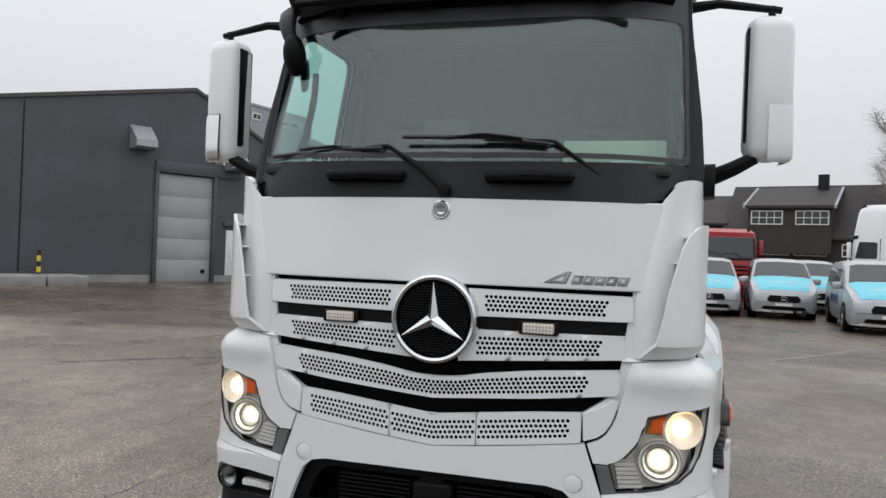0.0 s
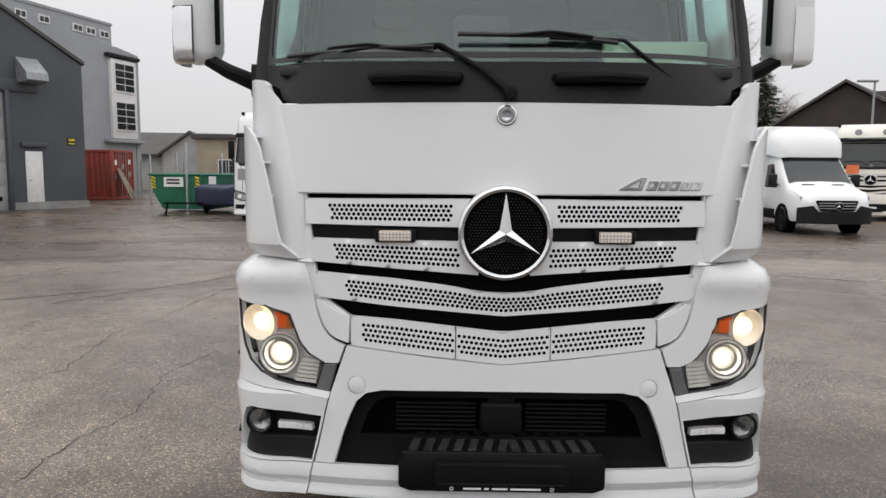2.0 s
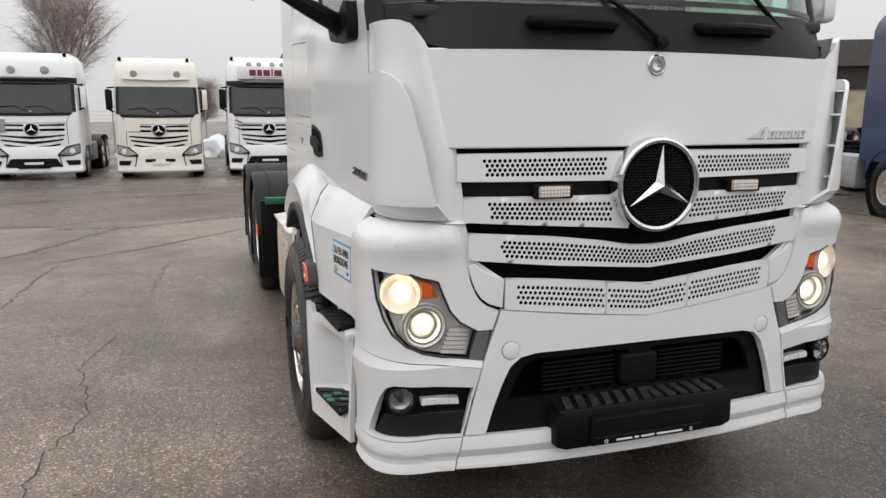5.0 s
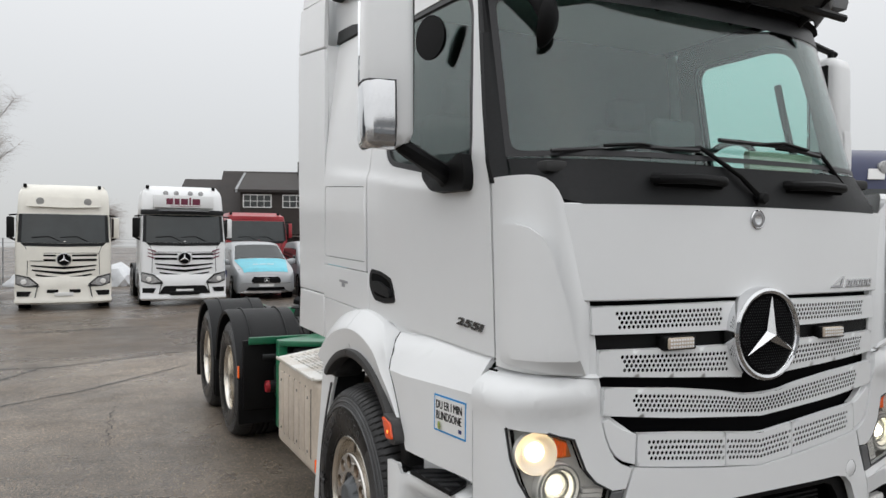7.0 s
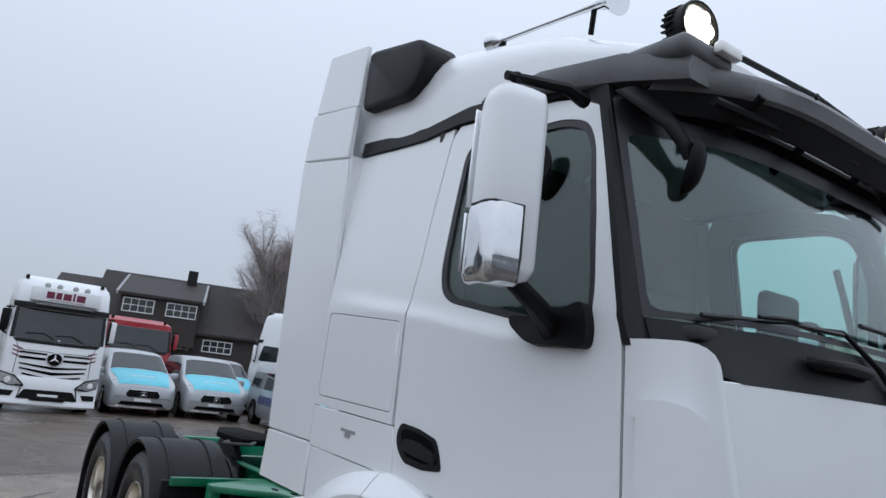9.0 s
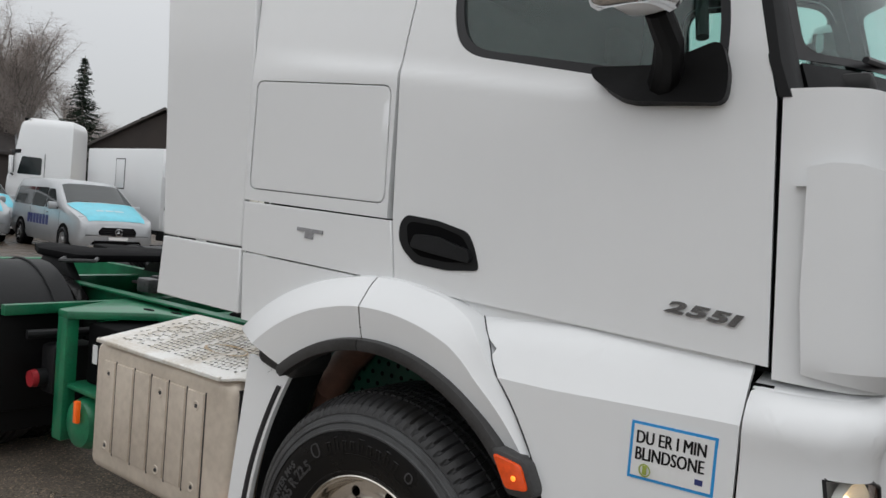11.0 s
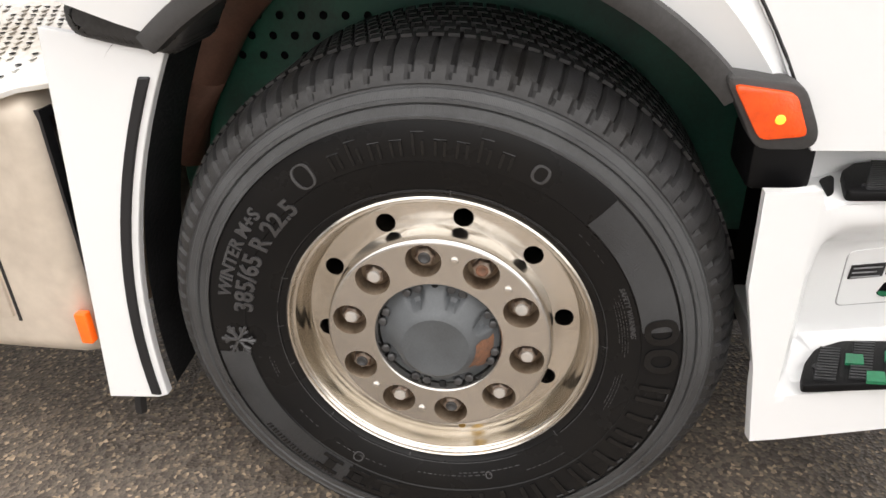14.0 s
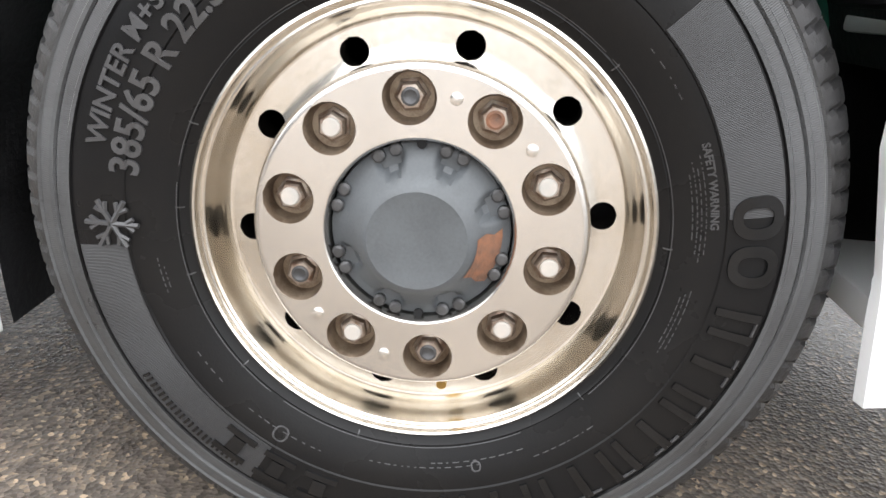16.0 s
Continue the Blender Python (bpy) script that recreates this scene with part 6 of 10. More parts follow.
        if s < 0:
            def lab(off):
                return lambda y, z: (sk(y, z)[0] - off, y, z)
            cov = [(0.574, 0.657), (0.567, 0.533), (0.404, 0.536), (0.407, 0.668)]
            panel("cover_joint", rounded([(0.5762, 0.655), (0.5692, 0.5315), (0.4022, 0.5335), (0.4048, 0.667)], 0.014), lab(0.0003), STAINW, sp, 0.003, cut=(0.03, 0.03))
            ac = panel("access_cover", rounded(cov, 0.014), lab(0.0016), WHITE, sp, 0.003, label="access cover with printed labels", cut=(0.03, 0.03), bevel=0.001)
            for a, b, c, d, bars in ((0.562, 0.499, 0.596, 0.626, 3), (0.482, 0.422, 0.640, 0.664, 2), (0.493, 0.416, 0.601, 0.628, 2)):
                pr = panel("print_label", [(a, d), (b, d + 0.002), (b, c + 0.002), (a, c)], lab(0.0045), INK, ac, 0.002, cut=(0.03, 0.03))
                for n in range(bars):
                    h = (d - c) / bars
                    z = c + h * (n + 0.32)
                    panel("print_bar", [(a - 0.004, z + h * 0.3), (b + 0.006 + 0.008 * (n % 2), z + h * 0.3), (b + 0.006 + 0.008 * (n % 2), z), (a - 0.004, z)], lab(0.0062), STAINW, pr, 0.001, cut=(0.03, 0.03))
            for y, z, r, mt in ((0.484, 0.566, 0.0155, GREEN), (0.335, 0.678, 0.011, DEEP), (0.340, 0.628, 0.011, DEEP)):
                p = sk(y, z)
                ho = part("cover_hole", moved(lathe([(r, 0.0), (r, 0.003), (0, 0.003)], 20, "x"), Matrix.Translation((p[0] - 0.004, y, z))), DEEP, sp)
                if mt is GREEN:
                    part("hole_glimpse", moved(prism([(-0.012, -0.006), (-0.008, -0.011), (0.008, -0.011), (0.012, -0.006), (0.010, -0.003), (-0.010, -0.003)], "x", -0.0055, -0.001), Matrix.Translation((p[0] - 0.003, y, z))), GREEN, ho)


def behind_wheel(parent):
    """The flap, the fuel tank and what stands behind it."""
    for s in (-1, 1):
        arcpts = [(1.916 - 0.4377 * (z - 0.43) ** 2, z) for z in [1.023 - 0.046 * k for k in range(17)]]

        def fl(y, z):
            return (s * (1.150 + 0.05 * (1.0 - z) * 0.9), y, z)
        fp = panel("wheel_flap", arcpts + [(1.93, 0.277), (2.048, 0.268), (1.992, 1.059)], fl, WHITE, parent, 0.02, cut=(0.05, 0.08), label="white flap behind the front wheel", bevel=0.004)
        strip = arcpts[1:]
        panel("flap_edging", [(y + 0.014, z) for y, z in strip] + [(y + 0.036, z) for y, z in reversed(strip)], lambda y, z: (fl(y, z)[0] + s * 0.006, y, z), INK, fp, 0.008, cut=(0.05, 0.08), label="black rubber edging", bevel=0.003)
        part("flap_inner", loft([[(s * 1.14, y, z), (s * 0.97, y + 0.01, z)] for y, z in [(1.77, 1.03)] + arcpts], closed=False), LINERM, parent)
        part("flap_foot", tube([(s * 1.17, 1.98, 0.29), (s * 1.16, 2.0, 0.215)], 0.014, 6), INK, fp)
        part("arch_bridge", prism(rounded([(1.69, 1.10), (1.735, 1.012), (1.84, 1.028), (1.925, 1.048), (1.93, 1.10), (1.87, 1.145), (1.76, 1.15)], 0.035, 6), "x", s * 1.0, s * 1.168, 0.022, 3), ARCHM, parent)
    # tank with pressed bays
    tk = part("fuel_tank", box(-1.150, -0.48, 2.060, 3.105, 0.335, 0.935, 0.055, 4), TANKM, parent, "dirty dull aluminium tank cover with pressed bays")
    ys = [2.232, 2.358, 2.485, 2.615, 2.747, 2.897, 3.005]
    for k, y in enumerate(ys[:-1]):
        yb = ys[k + 1]
        bm = prism([(y + 0.010, 0.445), (yb - 0.008, 0.445), (yb - 0.008, 0.855), (y + 0.010, 0.855)], "x", -1.158, -1.12, 0.005)
        part("tank_bay", bm, TANKM, tk)
        part("bay_groove", box(-1.1525, -1.140, y - 0.003, y + 0.003, 0.435, 0.862), INK, tk)
        if k in (0, 2, 5):
            for z in (0.800, 0.472):
                part("tank_bolt", moved(lathe([(0.022, -0.0015), (0.018, 0.0022), (0.013, 0.001), (0.010, -0.001)], 20, "x", caps=False), Matrix.Translation((-1.158, y + 0.052, z)) @ Matrix.Diagonal((-1, 1, 1, 1))), TANKM, tk, "pressed dimple round a bolt")
                part("bolt_head", moved(lathe([(0.0095, -0.002), (0.008, 0.0025), (0.0, 0.003)], 8, "x"), Matrix.Translation((-1.1585, y + 0.052, z)) @ Matrix.Diagonal((-1, 1, 1, 1))), BOLTM, tk)
    part("rear_tank_strap", box(-1.12, -1.08, 2.060, 2.078, 0.38, 0.90), INK, tk)
    part("orange_reflector", box(-1.172, -1.15, 2.058, 2.085, 0.40, 0.475, 0.004), ORANGE, tk, "orange side reflector with an added faint glow")
    # perforated tread plate on the tank
    def plate(u, v):
        return (u, v, 0.945 + (u + 1.14) * 0.14)
    tp = panel("tread_plate", [(-1.165, 2.125), (-1.152, 2.10), (-1.13, 2.085), (-1.10, 2.02), (-1.02, 1.93), (-0.62, 1.93), (-0.62, 3.10), (-1.150, 3.065), (-1.165, 3.05)], plate, TREAD, parent, 0.012, cut=(0.08, 0.15), label="dirty perforated aluminium tread plate", inward=(-0.9, 2.6, 0.2), bevel=0.003)
    bmh, bmr = bmesh.new(), bmesh.new()
    for i in range(16):
        for j in range(48):
            u, v = -1.115 + 0.028 * i, 1.98 + 0.0255 * j + (0.012 if i % 2 else 0)
            if v > 3.02 or (u < -1.0 and v < 2.12) or j % 8 == 7 or u < -1.105 or (v > 2.78 and (i + j // 2) % 3 == 0) or v > 2.98 + (u + 1.1) * 0.3:
                continue
            z = plate(u, v)[2]
            if (i + j) % 2:
                q = 0.0085
                bmh.faces.new([bmh.verts.new((u + q * math.cos(a), v + q * 0.8 * math.sin(a), z + 0.0016)) for a in [math.pi * k / 3 for k in range(6)]])
            else:
                moved_box = box(u - 0.010, u + 0.010, v - 0.003, v + 0.003, z, z + 0.003)
                join(bmr, moved_box)
    stain = []
    for k in range(25):
        a = 2 * math.pi * k / 24
        w = 0.006 + 0.004 * math.sin(3 * a + 1)
        stain.append([(plate(-0.93 + (0.055 + q) * math.cos(a) * 0.9, 2.42 + (0.13 + q) * math.sin(a))[:2] + (plate(-0.93 + (0.055 + q) * math.cos(a) * 0.9, 0)[2] + 0.0034,)) for q in (-w, w)])
    part("rust_mark", loft(stain, closed=False), RUSTMARK, tp, "ring of rust on the plate")
    part("plate_lip", prism([(-1.172, 0.929), (-1.166, 0.929), (-1.160, 0.946), (-1.166, 0.949), (-1.172, 0.944)], "y", 2.13, 3.05, 0.002), TREAD, tp, "turned-down front lip")
    tagged(part("plate_pattern", bmh, DEEP, tp), kind="stuff")
    tagged(part("plate_relief", bmr, TREAD, tp), kind="stuff")
    # chassis rails and the green bracket
    for s in (-1, 1):
        x = s * 0.42
        prof = [(x, 0.74), (x + s * 0.075, 0.74), (x + s * 0.075, 0.75), (x + s * 0.012, 0.755), (x + s * 0.012, 0.985), (x + s * 0.075, 0.99), (x + s * 0.075, 1.0), (x, 1.0)]
        part("chassis_rail", prism(prof, "y", 1.2, 7.1), GREEN, parent, "green steel chassis rail")
    for y in (2.6, 3.4, 4.15, 5.45, 6.9):
        part("cross_member", box(-0.43, 0.43, y, y + 0.09, 0.78, 0.95, 0.01), GREEN, parent)
    part("deck_plate", prism([(-1.0, 3.69), (-0.62, 3.46), (-0.45, 2.95), (-0.38, 2.95), (-0.38, 4.05), (-0.50, 4.05), (-1.0, 3.79)], "z", 0.925, 0.970, 0.008), GREEN, parent, "green bracket plate")
    for i, (x, y) in enumerate(((-0.50, 3.22), (-0.53, 3.42), (-0.46, 3.55), (-0.60, 3.58))):
        part("plate_slot", moved(lathe([(0.03, 0.0), (0.03, 0.003), (0, 0.003)], 16, "z"), Matrix.Translation((x, y, 0.9705)) @ Matrix.Diagonal((0.6, 1.6, 1, 1))), DEEP, parent)
    part("bracket_post", box(-1.0, -0.93, 3.69, 3.79, 0.27, 0.935, 0.008), GREEN, parent, "green bracket post")
    part("bracket_shelf", box(-0.98, -0.50, 3.36, 3.72, 0.555, 0.58, 0.006), GREEN, parent)
    at = part("air_tank", moved(lathe([(0.0, 0.0), (0.06, 0.005), (0.12, 0.03), (0.14, 0.08), (0.14, 0.55), (0.12, 0.60), (0.06, 0.625), (0, 0.63)], 32, "x"), Matrix.Translation((-1.02, 3.53, 0.40))), GREEN, parent, "green air tank")
    part("tank_marker", box(-1.040, -1.015, 3.455, 3.490, 0.425, 0.54, 0.006), ORANGE, at)
    part("battery_box", box(-0.90, -0.50, 3.16, 3.66, 0.58, 0.91, 0.02), DEEP, parent)
    part("label_slip", box(-0.905, -0.898, 3.54, 3.585, 0.70, 0.80), PAPER, parent)
    va = part("air_coupling", moved(lathe([(0.05, 0.0), (0.05, 0.05), (0.035, 0.06), (0.03, 0.12), (0, 0.12)], 20, "x"), Matrix.Translation((-1.01, 3.985, 0.555))), GREYP, parent)
    part("red_cap", moved(lathe([(0.046, -0.03), (0.05, 0.0), (0.04, 0.02), (0, 0.02)], 20, "x"), Matrix.Translation((-1.01, 3.985, 0.555))), REDC, va, "red cap")
    part("valve_block", box(-0.96, -0.70, 3.90, 4.06, 0.46, 0.74, 0.03), GREYP, parent)
    part("pipe_stub", tube([(-1.06, 4.0, 0.80), (-0.7, 3.95, 0.80)], 0.026, 10), GREYP, parent)
    # rear axles
    for y in (4.78, 6.12):
        for s in (-1, 1):
            w, _t = wheel(parent, (s * 1.185, y, 0.515), s, deep=True, hub_cap=False)
            part("inner_tyre", moved(tyre_mesh(0.34, 60, 2), Matrix.Translation((s * 0.82, y, 0.515)) @ (Matrix.Rotation(math.pi, 4, "Z") if s < 0 else Matrix.Identity(4))), RUBBER, parent)
            secs = []
            for i in range(17):
                a = radians(8 + 164 * i / 16)
                r = 0.615
                cy, cz = y + r * math.cos(a), 0.515 + r * math.sin(a) * 1.0
                q = 0.03
                secs.append([(s * 1.225, cy - q * math.cos(a), cz - q * math.sin(a)), (s * 1.235, cy, cz - 0.005), (s * 1.20, cy + 0.012 * math.cos(a), cz + 0.012 * math.sin(a)), (s * 0.66, cy + 0.012 * math.cos(a), cz + 0.012 * math.sin(a)), (s * 0.66, cy - 0.01 * math.cos(a), cz - 0.01 * math.sin(a)), (s * 1.19, cy - 0.01 * math.cos(a), cz - 0.01 * math.sin(a))])
            g = part("mudguard", loft(secs), GREYP, parent, "dark grey plastic mudguard", 40)
            for xx in (0.78, 1.10):
                pts = [(s * xx, y + 0.634 * math.cos(radians(a)), 0.515 + 0.634 * math.sin(radians(a))) for a in range(12, 170, 10)]
                part("guard_rib", tube(pts, 0.007, 6), GREYP, g)
            part("mud_flap", box(min(s * 0.68, s * 1.23), max(s * 0.68, s * 1.23), y - 0.625, y - 0.61, 0.22, 0.62, 0.004), BLACKP, g)
            part("mud_flap", box(min(s * 0.68, s * 1.23), max(s * 0.68, s * 1.23), y + 0.61, y + 0.625, 0.22, 0.62, 0.004), BLACKP, g)
        part("axle", tube([(-0.9, y, 0.515), (0.9, y, 0.515)], 0.09, 12), GREYP, parent)
    part("guard_marker", box(-1.245, -1.232, 4.10, 4.135, 0.62, 0.72, 0.005), ORANGE, parent, "orange side marker")
    part("guard_panel", box(-1.20, -0.70, 4.11, 4.16, 0.35, 0.93, 0.01), BLACKP, parent)
    part("green_strip", box(-1.16, -0.50, 4.05, 4.10, 0.90, 0.96, 0.006), GREEN, parent)
    # fifth wheel and lines
    fw = part("fifth_wheel", prism(rounded([(-0.48, 4.62), (0.48, 4.62), (0.50, 5.2), (0.34, 5.62), (0.14, 5.70), (0.05, 5.25), (-0.05, 5.25), (-0.14, 5.70), (-0.34, 5.62), (-0.50, 5.2)], 0.06), "z", 1.135, 1.185, 0.01), DEEP, parent, "greasy black fifth wheel plate")
    for s in (-1, 1):
        part("coupling_stand", prism([(4.75, 1.0), (5.35, 1.0), (5.2, 1.135), (4.9, 1.135)], "x", s * 0.40, s * 0.46, 0.006), GREYP, fw)
    part("coupling_bar", tube([(-0.62, 4.55, 1.17), (-0.70, 4.45, 1.165), (-0.50, 4.40, 1.165), (-0.38, 4.60, 1.16)], 0.014, 6), BOLTM, fw)
    random.seed(5)
    for k in range(9):
        x = -0.38 + 0.09 * k
        pts = [(x, 2.9, 1.25), (x + random.uniform(-.1, .1), 3.3, 1.08), (x + random.uniform(-.2, .2), 3.8, 1.02), (x * 0.6, 4.4, 1.03)]
        part("air_line", tube(pts, 0.012, 6), (BLACKP, NAVY, GREYP)[k % 3], parent)
    for k in range(5):
        part("valve_body", box(-0.36 + 0.15 * k, -0.27 + 0.15 * k, 4.0 + 0.1 * (k % 2), 4.14 + 0.1 * (k % 2), 1.0, 1.09, 0.015), GREYP if k % 2 else BOLTM, parent)
    part("gearbox", box(-0.38, 0.38, 0.6, 3.2, 0.42, 1.02, 0.06), DEEP, parent)
    part("front_axle", tube([(-1.0, 1.30, 0.46), (1.0, 1.30, 0.46)], 0.07, 12), GREYP, parent)
    gp = part("arch_green_plate", prism([(0.66, 0.55), (1.98, 0.55), (1.98, 1.28), (0.66, 1.28)], "x", -0.79, -0.77), SHADEGREEN, parent, "perforated green steel plate, coloured dark for the arch's shade")
    for i in range(7):
        for j in range(4):
            part("plate_hole", moved(lathe([(0.009, 0.0), (0.0, 0.002)], 10, "x"), Matrix.Translation((-0.793, 1.50 + 0.048 * i + 0.02 * (j % 2), 0.925 + 0.042 * j)) @ Matrix.Diagonal((-1, 1, 1, 1))), DEEP, gp)
    part("red_brown_duct", tube([(-0.80, 1.97, 0.70), (-0.82, 1.88, 0.90), (-0.84, 1.79, 1.03), (-0.84, 1.66, 1.16)], 0.062, 14), DUCTM, parent, "dull red-brown hose")


HUB_Z = 0.508
wl, tyre_near = wheel(TRUCK, (-1.205, 1.302, HUB_Z), -1)
wheel(TRUCK, (1.205, 1.302, HUB_Z), 1)
# raised print of the near front tyre: x outward, angles clockwise from the front seen from outside
for body, r, a, size in (("WINTER M+S", 0.391, 167.5, 0.034), ("385/65 R 22.5", 0.350, 172, 0.047)):
    part("raised_print", ring_text(body, r, a, size, 0.004, lambda q: tyre_h(q) + 0.001), RUBLET, tyre_near, "raised size lettering")
flake = bmesh.new()
for k in range(6):
    a = math.pi * k / 3
    dy, dz = math.cos(a), math.sin(a)
    tube([(0.0, 0, 0), (0.0, 0.034 * dy, 0.034 * dz)], 0.0036, 5, flake)
    for q in (0.6, -0.6):
        ty_, tz_ = math.cos(a + q), math.sin(a + q)
        tube([(0.0, 0.016 * dy, 0.016 * dz), (0.0, 0.016 * dy + 0.014 * ty_, 0.016 * dz + 0.014 * tz_)], 0.0030, 5, flake)
part("snowflake_mark", moved(flake, Matrix.Translation((tyre_h(0.38) + 0.002, -0.381, -0.012))), RUBLET, tyre_near, "raised snowflake mark")


def sidewall_block(r0, r1, a0, a1, lift, mat, name, label=""):
    rows = []
    n = max(2, int(abs(a1 - a0) / 2))
    for i in range(n + 1):
        a = radians(a0 + (a1 - a0) * i / n)
        rows.append([(tyre_h(r) + l, r * math.cos(a), r * math.sin(a)) for r, l in ((r0, -0.002), (r0 + 0.001, lift), ((r0 + r1) / 2, lift), (r1 - 0.001, lift), (r1, -0.002))])
    bm = loft(rows, closed=False)
    if sum(f.normal.x for f in bm.faces) < 0:
        bmesh.ops.reverse_faces(bm, faces=bm.faces[:])
    part(name, bm, mat, tyre_near, label, 40)


def sidewall_ring(rc, ac, wide, tall, rim, lift, mat, name, label=""):
    """A raised oval ring on the sidewall round (rc, ac): wide along the tyre, tall along the radius."""
    rows = []
    for i in range(33):
        t = 2 * math.pi * i / 32
        ct, st = math.copysign(abs(math.cos(t)) ** 0.8, math.cos(t)), math.copysign(abs(math.sin(t)) ** 0.8, math.sin(t))
        row = []
        for q, l in ((1.0, -0.002), (0.98, lift), (1 - rim + 0.02, lift), (1 - rim, -0.002)):
            r = rc + tall / 2 * st * q
            a = radians(ac) + wide / 2 * ct * (q if q > 0.9 else q - 0.12) / rc
            row.append((tyre_h(r) + l, r * math.cos(a), r * math.sin(a)))
        rows.append(row)
    bm = loft(rows, closed=False)
    bmesh.ops.recalc_face_normals(bm, faces=bm.faces[:])
    if sum(f.normal.x * f.calc_area() for f in bm.faces) < 0:
        bmesh.ops.reverse_faces(bm, faces=bm.faces[:])
    part(name, bm, mat, tyre_near, label, 40)


# hatched fields, then plain raised rings and bars where the maker's marks stand
sidewall_block(0.3665, 0.4305, 9.5, 46, 0.0010, RUBHATCH, "hatched_field", "finely hatched sidewall field")
sidewall_block(0.3665, 0.4305, 186, 240, 0.0010, RUBHATCH, "hatched_field", "finely hatched sidewall field")
for ac in (9.5, 0.8):
    sidewall_ring(0.399, ac, 0.054, 0.058, 0.42, 0.0032, RUBMID, "raised_mark", "raised plain ring")
for k in range(9):
    a = -7.6 - 8.6 * k
    for da, w in ((0.0, 1.5), (4.0, 1.5)) if k % 2 == 0 else ((1.8, 1.7),):
        sidewall_block(0.371, 0.429, a - da, a - da - w, 0.0030, RUBMID, "raised_mark", "raised plain bar")
    # pale bar along the outer end painted as an edge highlight
    sidewall_block(0.4235, 0.4275, a, a - 5.6, 0.0030, RUBLET, "raised_mark", "thin raised bar")
for k in range(3):
    a = 256 - 9.4 * k
    sidewall_block(0.372, 0.382, a, a - 7.2, 0.0030, RUBMID, "raised_mark", "raised plain bar")
    sidewall_block(0.408, 0.419, a, a - 7.2, 0.0030, RUBMID, "raised_mark", "raised plain bar")
    sidewall_block(0.382, 0.408, a - 2.0, a - 5.0, 0.0030, RUBMID, "raised_mark", "raised plain bar")
sidewall_ring(0.392, 122.5, 0.040, 0.046, 0.16, 0.0020, RUBLET, "raised_mark", "thin raised ring")
sidewall_ring(0.392, 63.0, 0.030, 0.032, 0.22, 0.0020, RUBLET, "raised_mark", "thin raised ring")
for k in range(9):
    a = 114.5 - 5.2 * k
    top = 0.414 if k % 3 == 1 else 0.402
    sidewall_block(0.374, top, a, a - 0.7, 0.0022, RUBMID, "raised_mark", "thin raised bar")
    sidewall_block(0.374, 0.402, a - 2.2, a - 2.9, 0.0022, RUBMID, "raised_mark", "thin raised bar")
    sidewall_block(top, top + 0.002, a, a - 2.9, 0.0022, RUBLET, "raised_mark", "thin raised bar")
for k in range(11):
    a = 212 + 2.3 * k
    sidewall_block(0.4115, 0.4245, a, a + 0.55, 0.0028, RUBMID, "raised_mark", "small raised bar")
    sidewall_block(0.4115, 0.4245, a + 1.1, a + 1.6, 0.0028, RUBMID, "raised_mark", "small raised bar")
# hairline mould joints and rows of small print that nobody can read
for a0, a1 in ((-40, 48), (50, 104), (106, 168), (172, 232), (236, 300)):
    sidewall_block(0.3070, 0.3080, a0, a1, 0.0012, RUBLET, "mould_line")
for a in (157, 178, 195, 222, 257, 318, 2, 46, 84):
    sidewall_block(0.298, 0.310, a, a + 0.35, 0.0012, RUBLET, "mould_line")
part("raised_print", ring_text("SAFETY WARNING", 0.3475, 24.5, 0.0125, 0.002, lambda q: tyre_h(q) + 0.0006), RUBLET, tyre_near, "small raised warning print")
rnd_p = random.Random(8)
for r0, a0, a1, gap in ((0.3415, 22.5, 3.0, 0.5), (0.3365, 20.0, 0.5, 0.5), (0.3320, 21.5, 2.0, 0.5), (0.3270, 19.0, 6.0, 0.5), (0.3380, -6.0, -20.0, 0.6), (0.3330, -7.0, -22.0, 0.5), (0.3285, -8.0, -19.0, 0.5), (0.340, 250.0, 232.0, 1.0), (0.332, 288.0, 262.0, 0.9), (0.326, 299.0, 276.0, 0.8), (0.340, 316.0, 302.0, 0.7), (0.335, 198.0, 190.0, 0.7), (0.330, 197.0, 192.0, 0.7), (0.338, 222.0, 212.0, 1.2), (0.343, 45.0, 33.0, 1.3)):
    a = a0
    while a > a1:
        w = rnd_p.uniform(0.35, 1.7)
        sidewall_block(r0, r0 + 0.0026, a, a - w, 0.0008, RUBLET, "print_bar")
        a -= w + gap * rnd_p.uniform(0.6, 1.4)
sidewall_ring(0.345, 240.0, 0.022, 0.022, 0.14, 0.0014, RUBLET, "raised_mark", "thin raised ring")
sidewall_ring(0.335, 287.0, 0.014, 0.014, 0.2, 0.0014, RUBLET, "raised_mark", "thin raised ring")
bv, bf = [], []
for rib in range(6):
    h0 = -0.075 - 0.046 * rib
    for k in range(130):
        a0 = 2 * math.pi * (k + 0.5 * (rib % 2)) / 130
        a1 = a0 + 2 * math.pi / 130 * 0.72
        if math.sin(a0) < 0.25:
            continue
        m0 = len(bv)
        for r in (0.536, 0.5415):
            for h, a in ((h0, a0), (h0 - 0.034, a0 + 0.008), (h0 - 0.034, a1 + 0.008), (h0, a1)):
                bv.append((h, r * math.cos(a), r * math.sin(a)))
        bf += [[m0 + 4, m0 + 5, m0 + 6, m0 + 7]] + [[m0 + q, m0 + (q + 1) % 4, m0 + 4 + (q + 1) % 4, m0 + 4 + q] for q in range(4)]
tagged(lists("tread_rubber", bv, bf, RUBTREAD, tyre_near), kind="stuff")
mudguard_side(TRUCK)
steps(TRUCK)
behind_wheel(TRUCK)
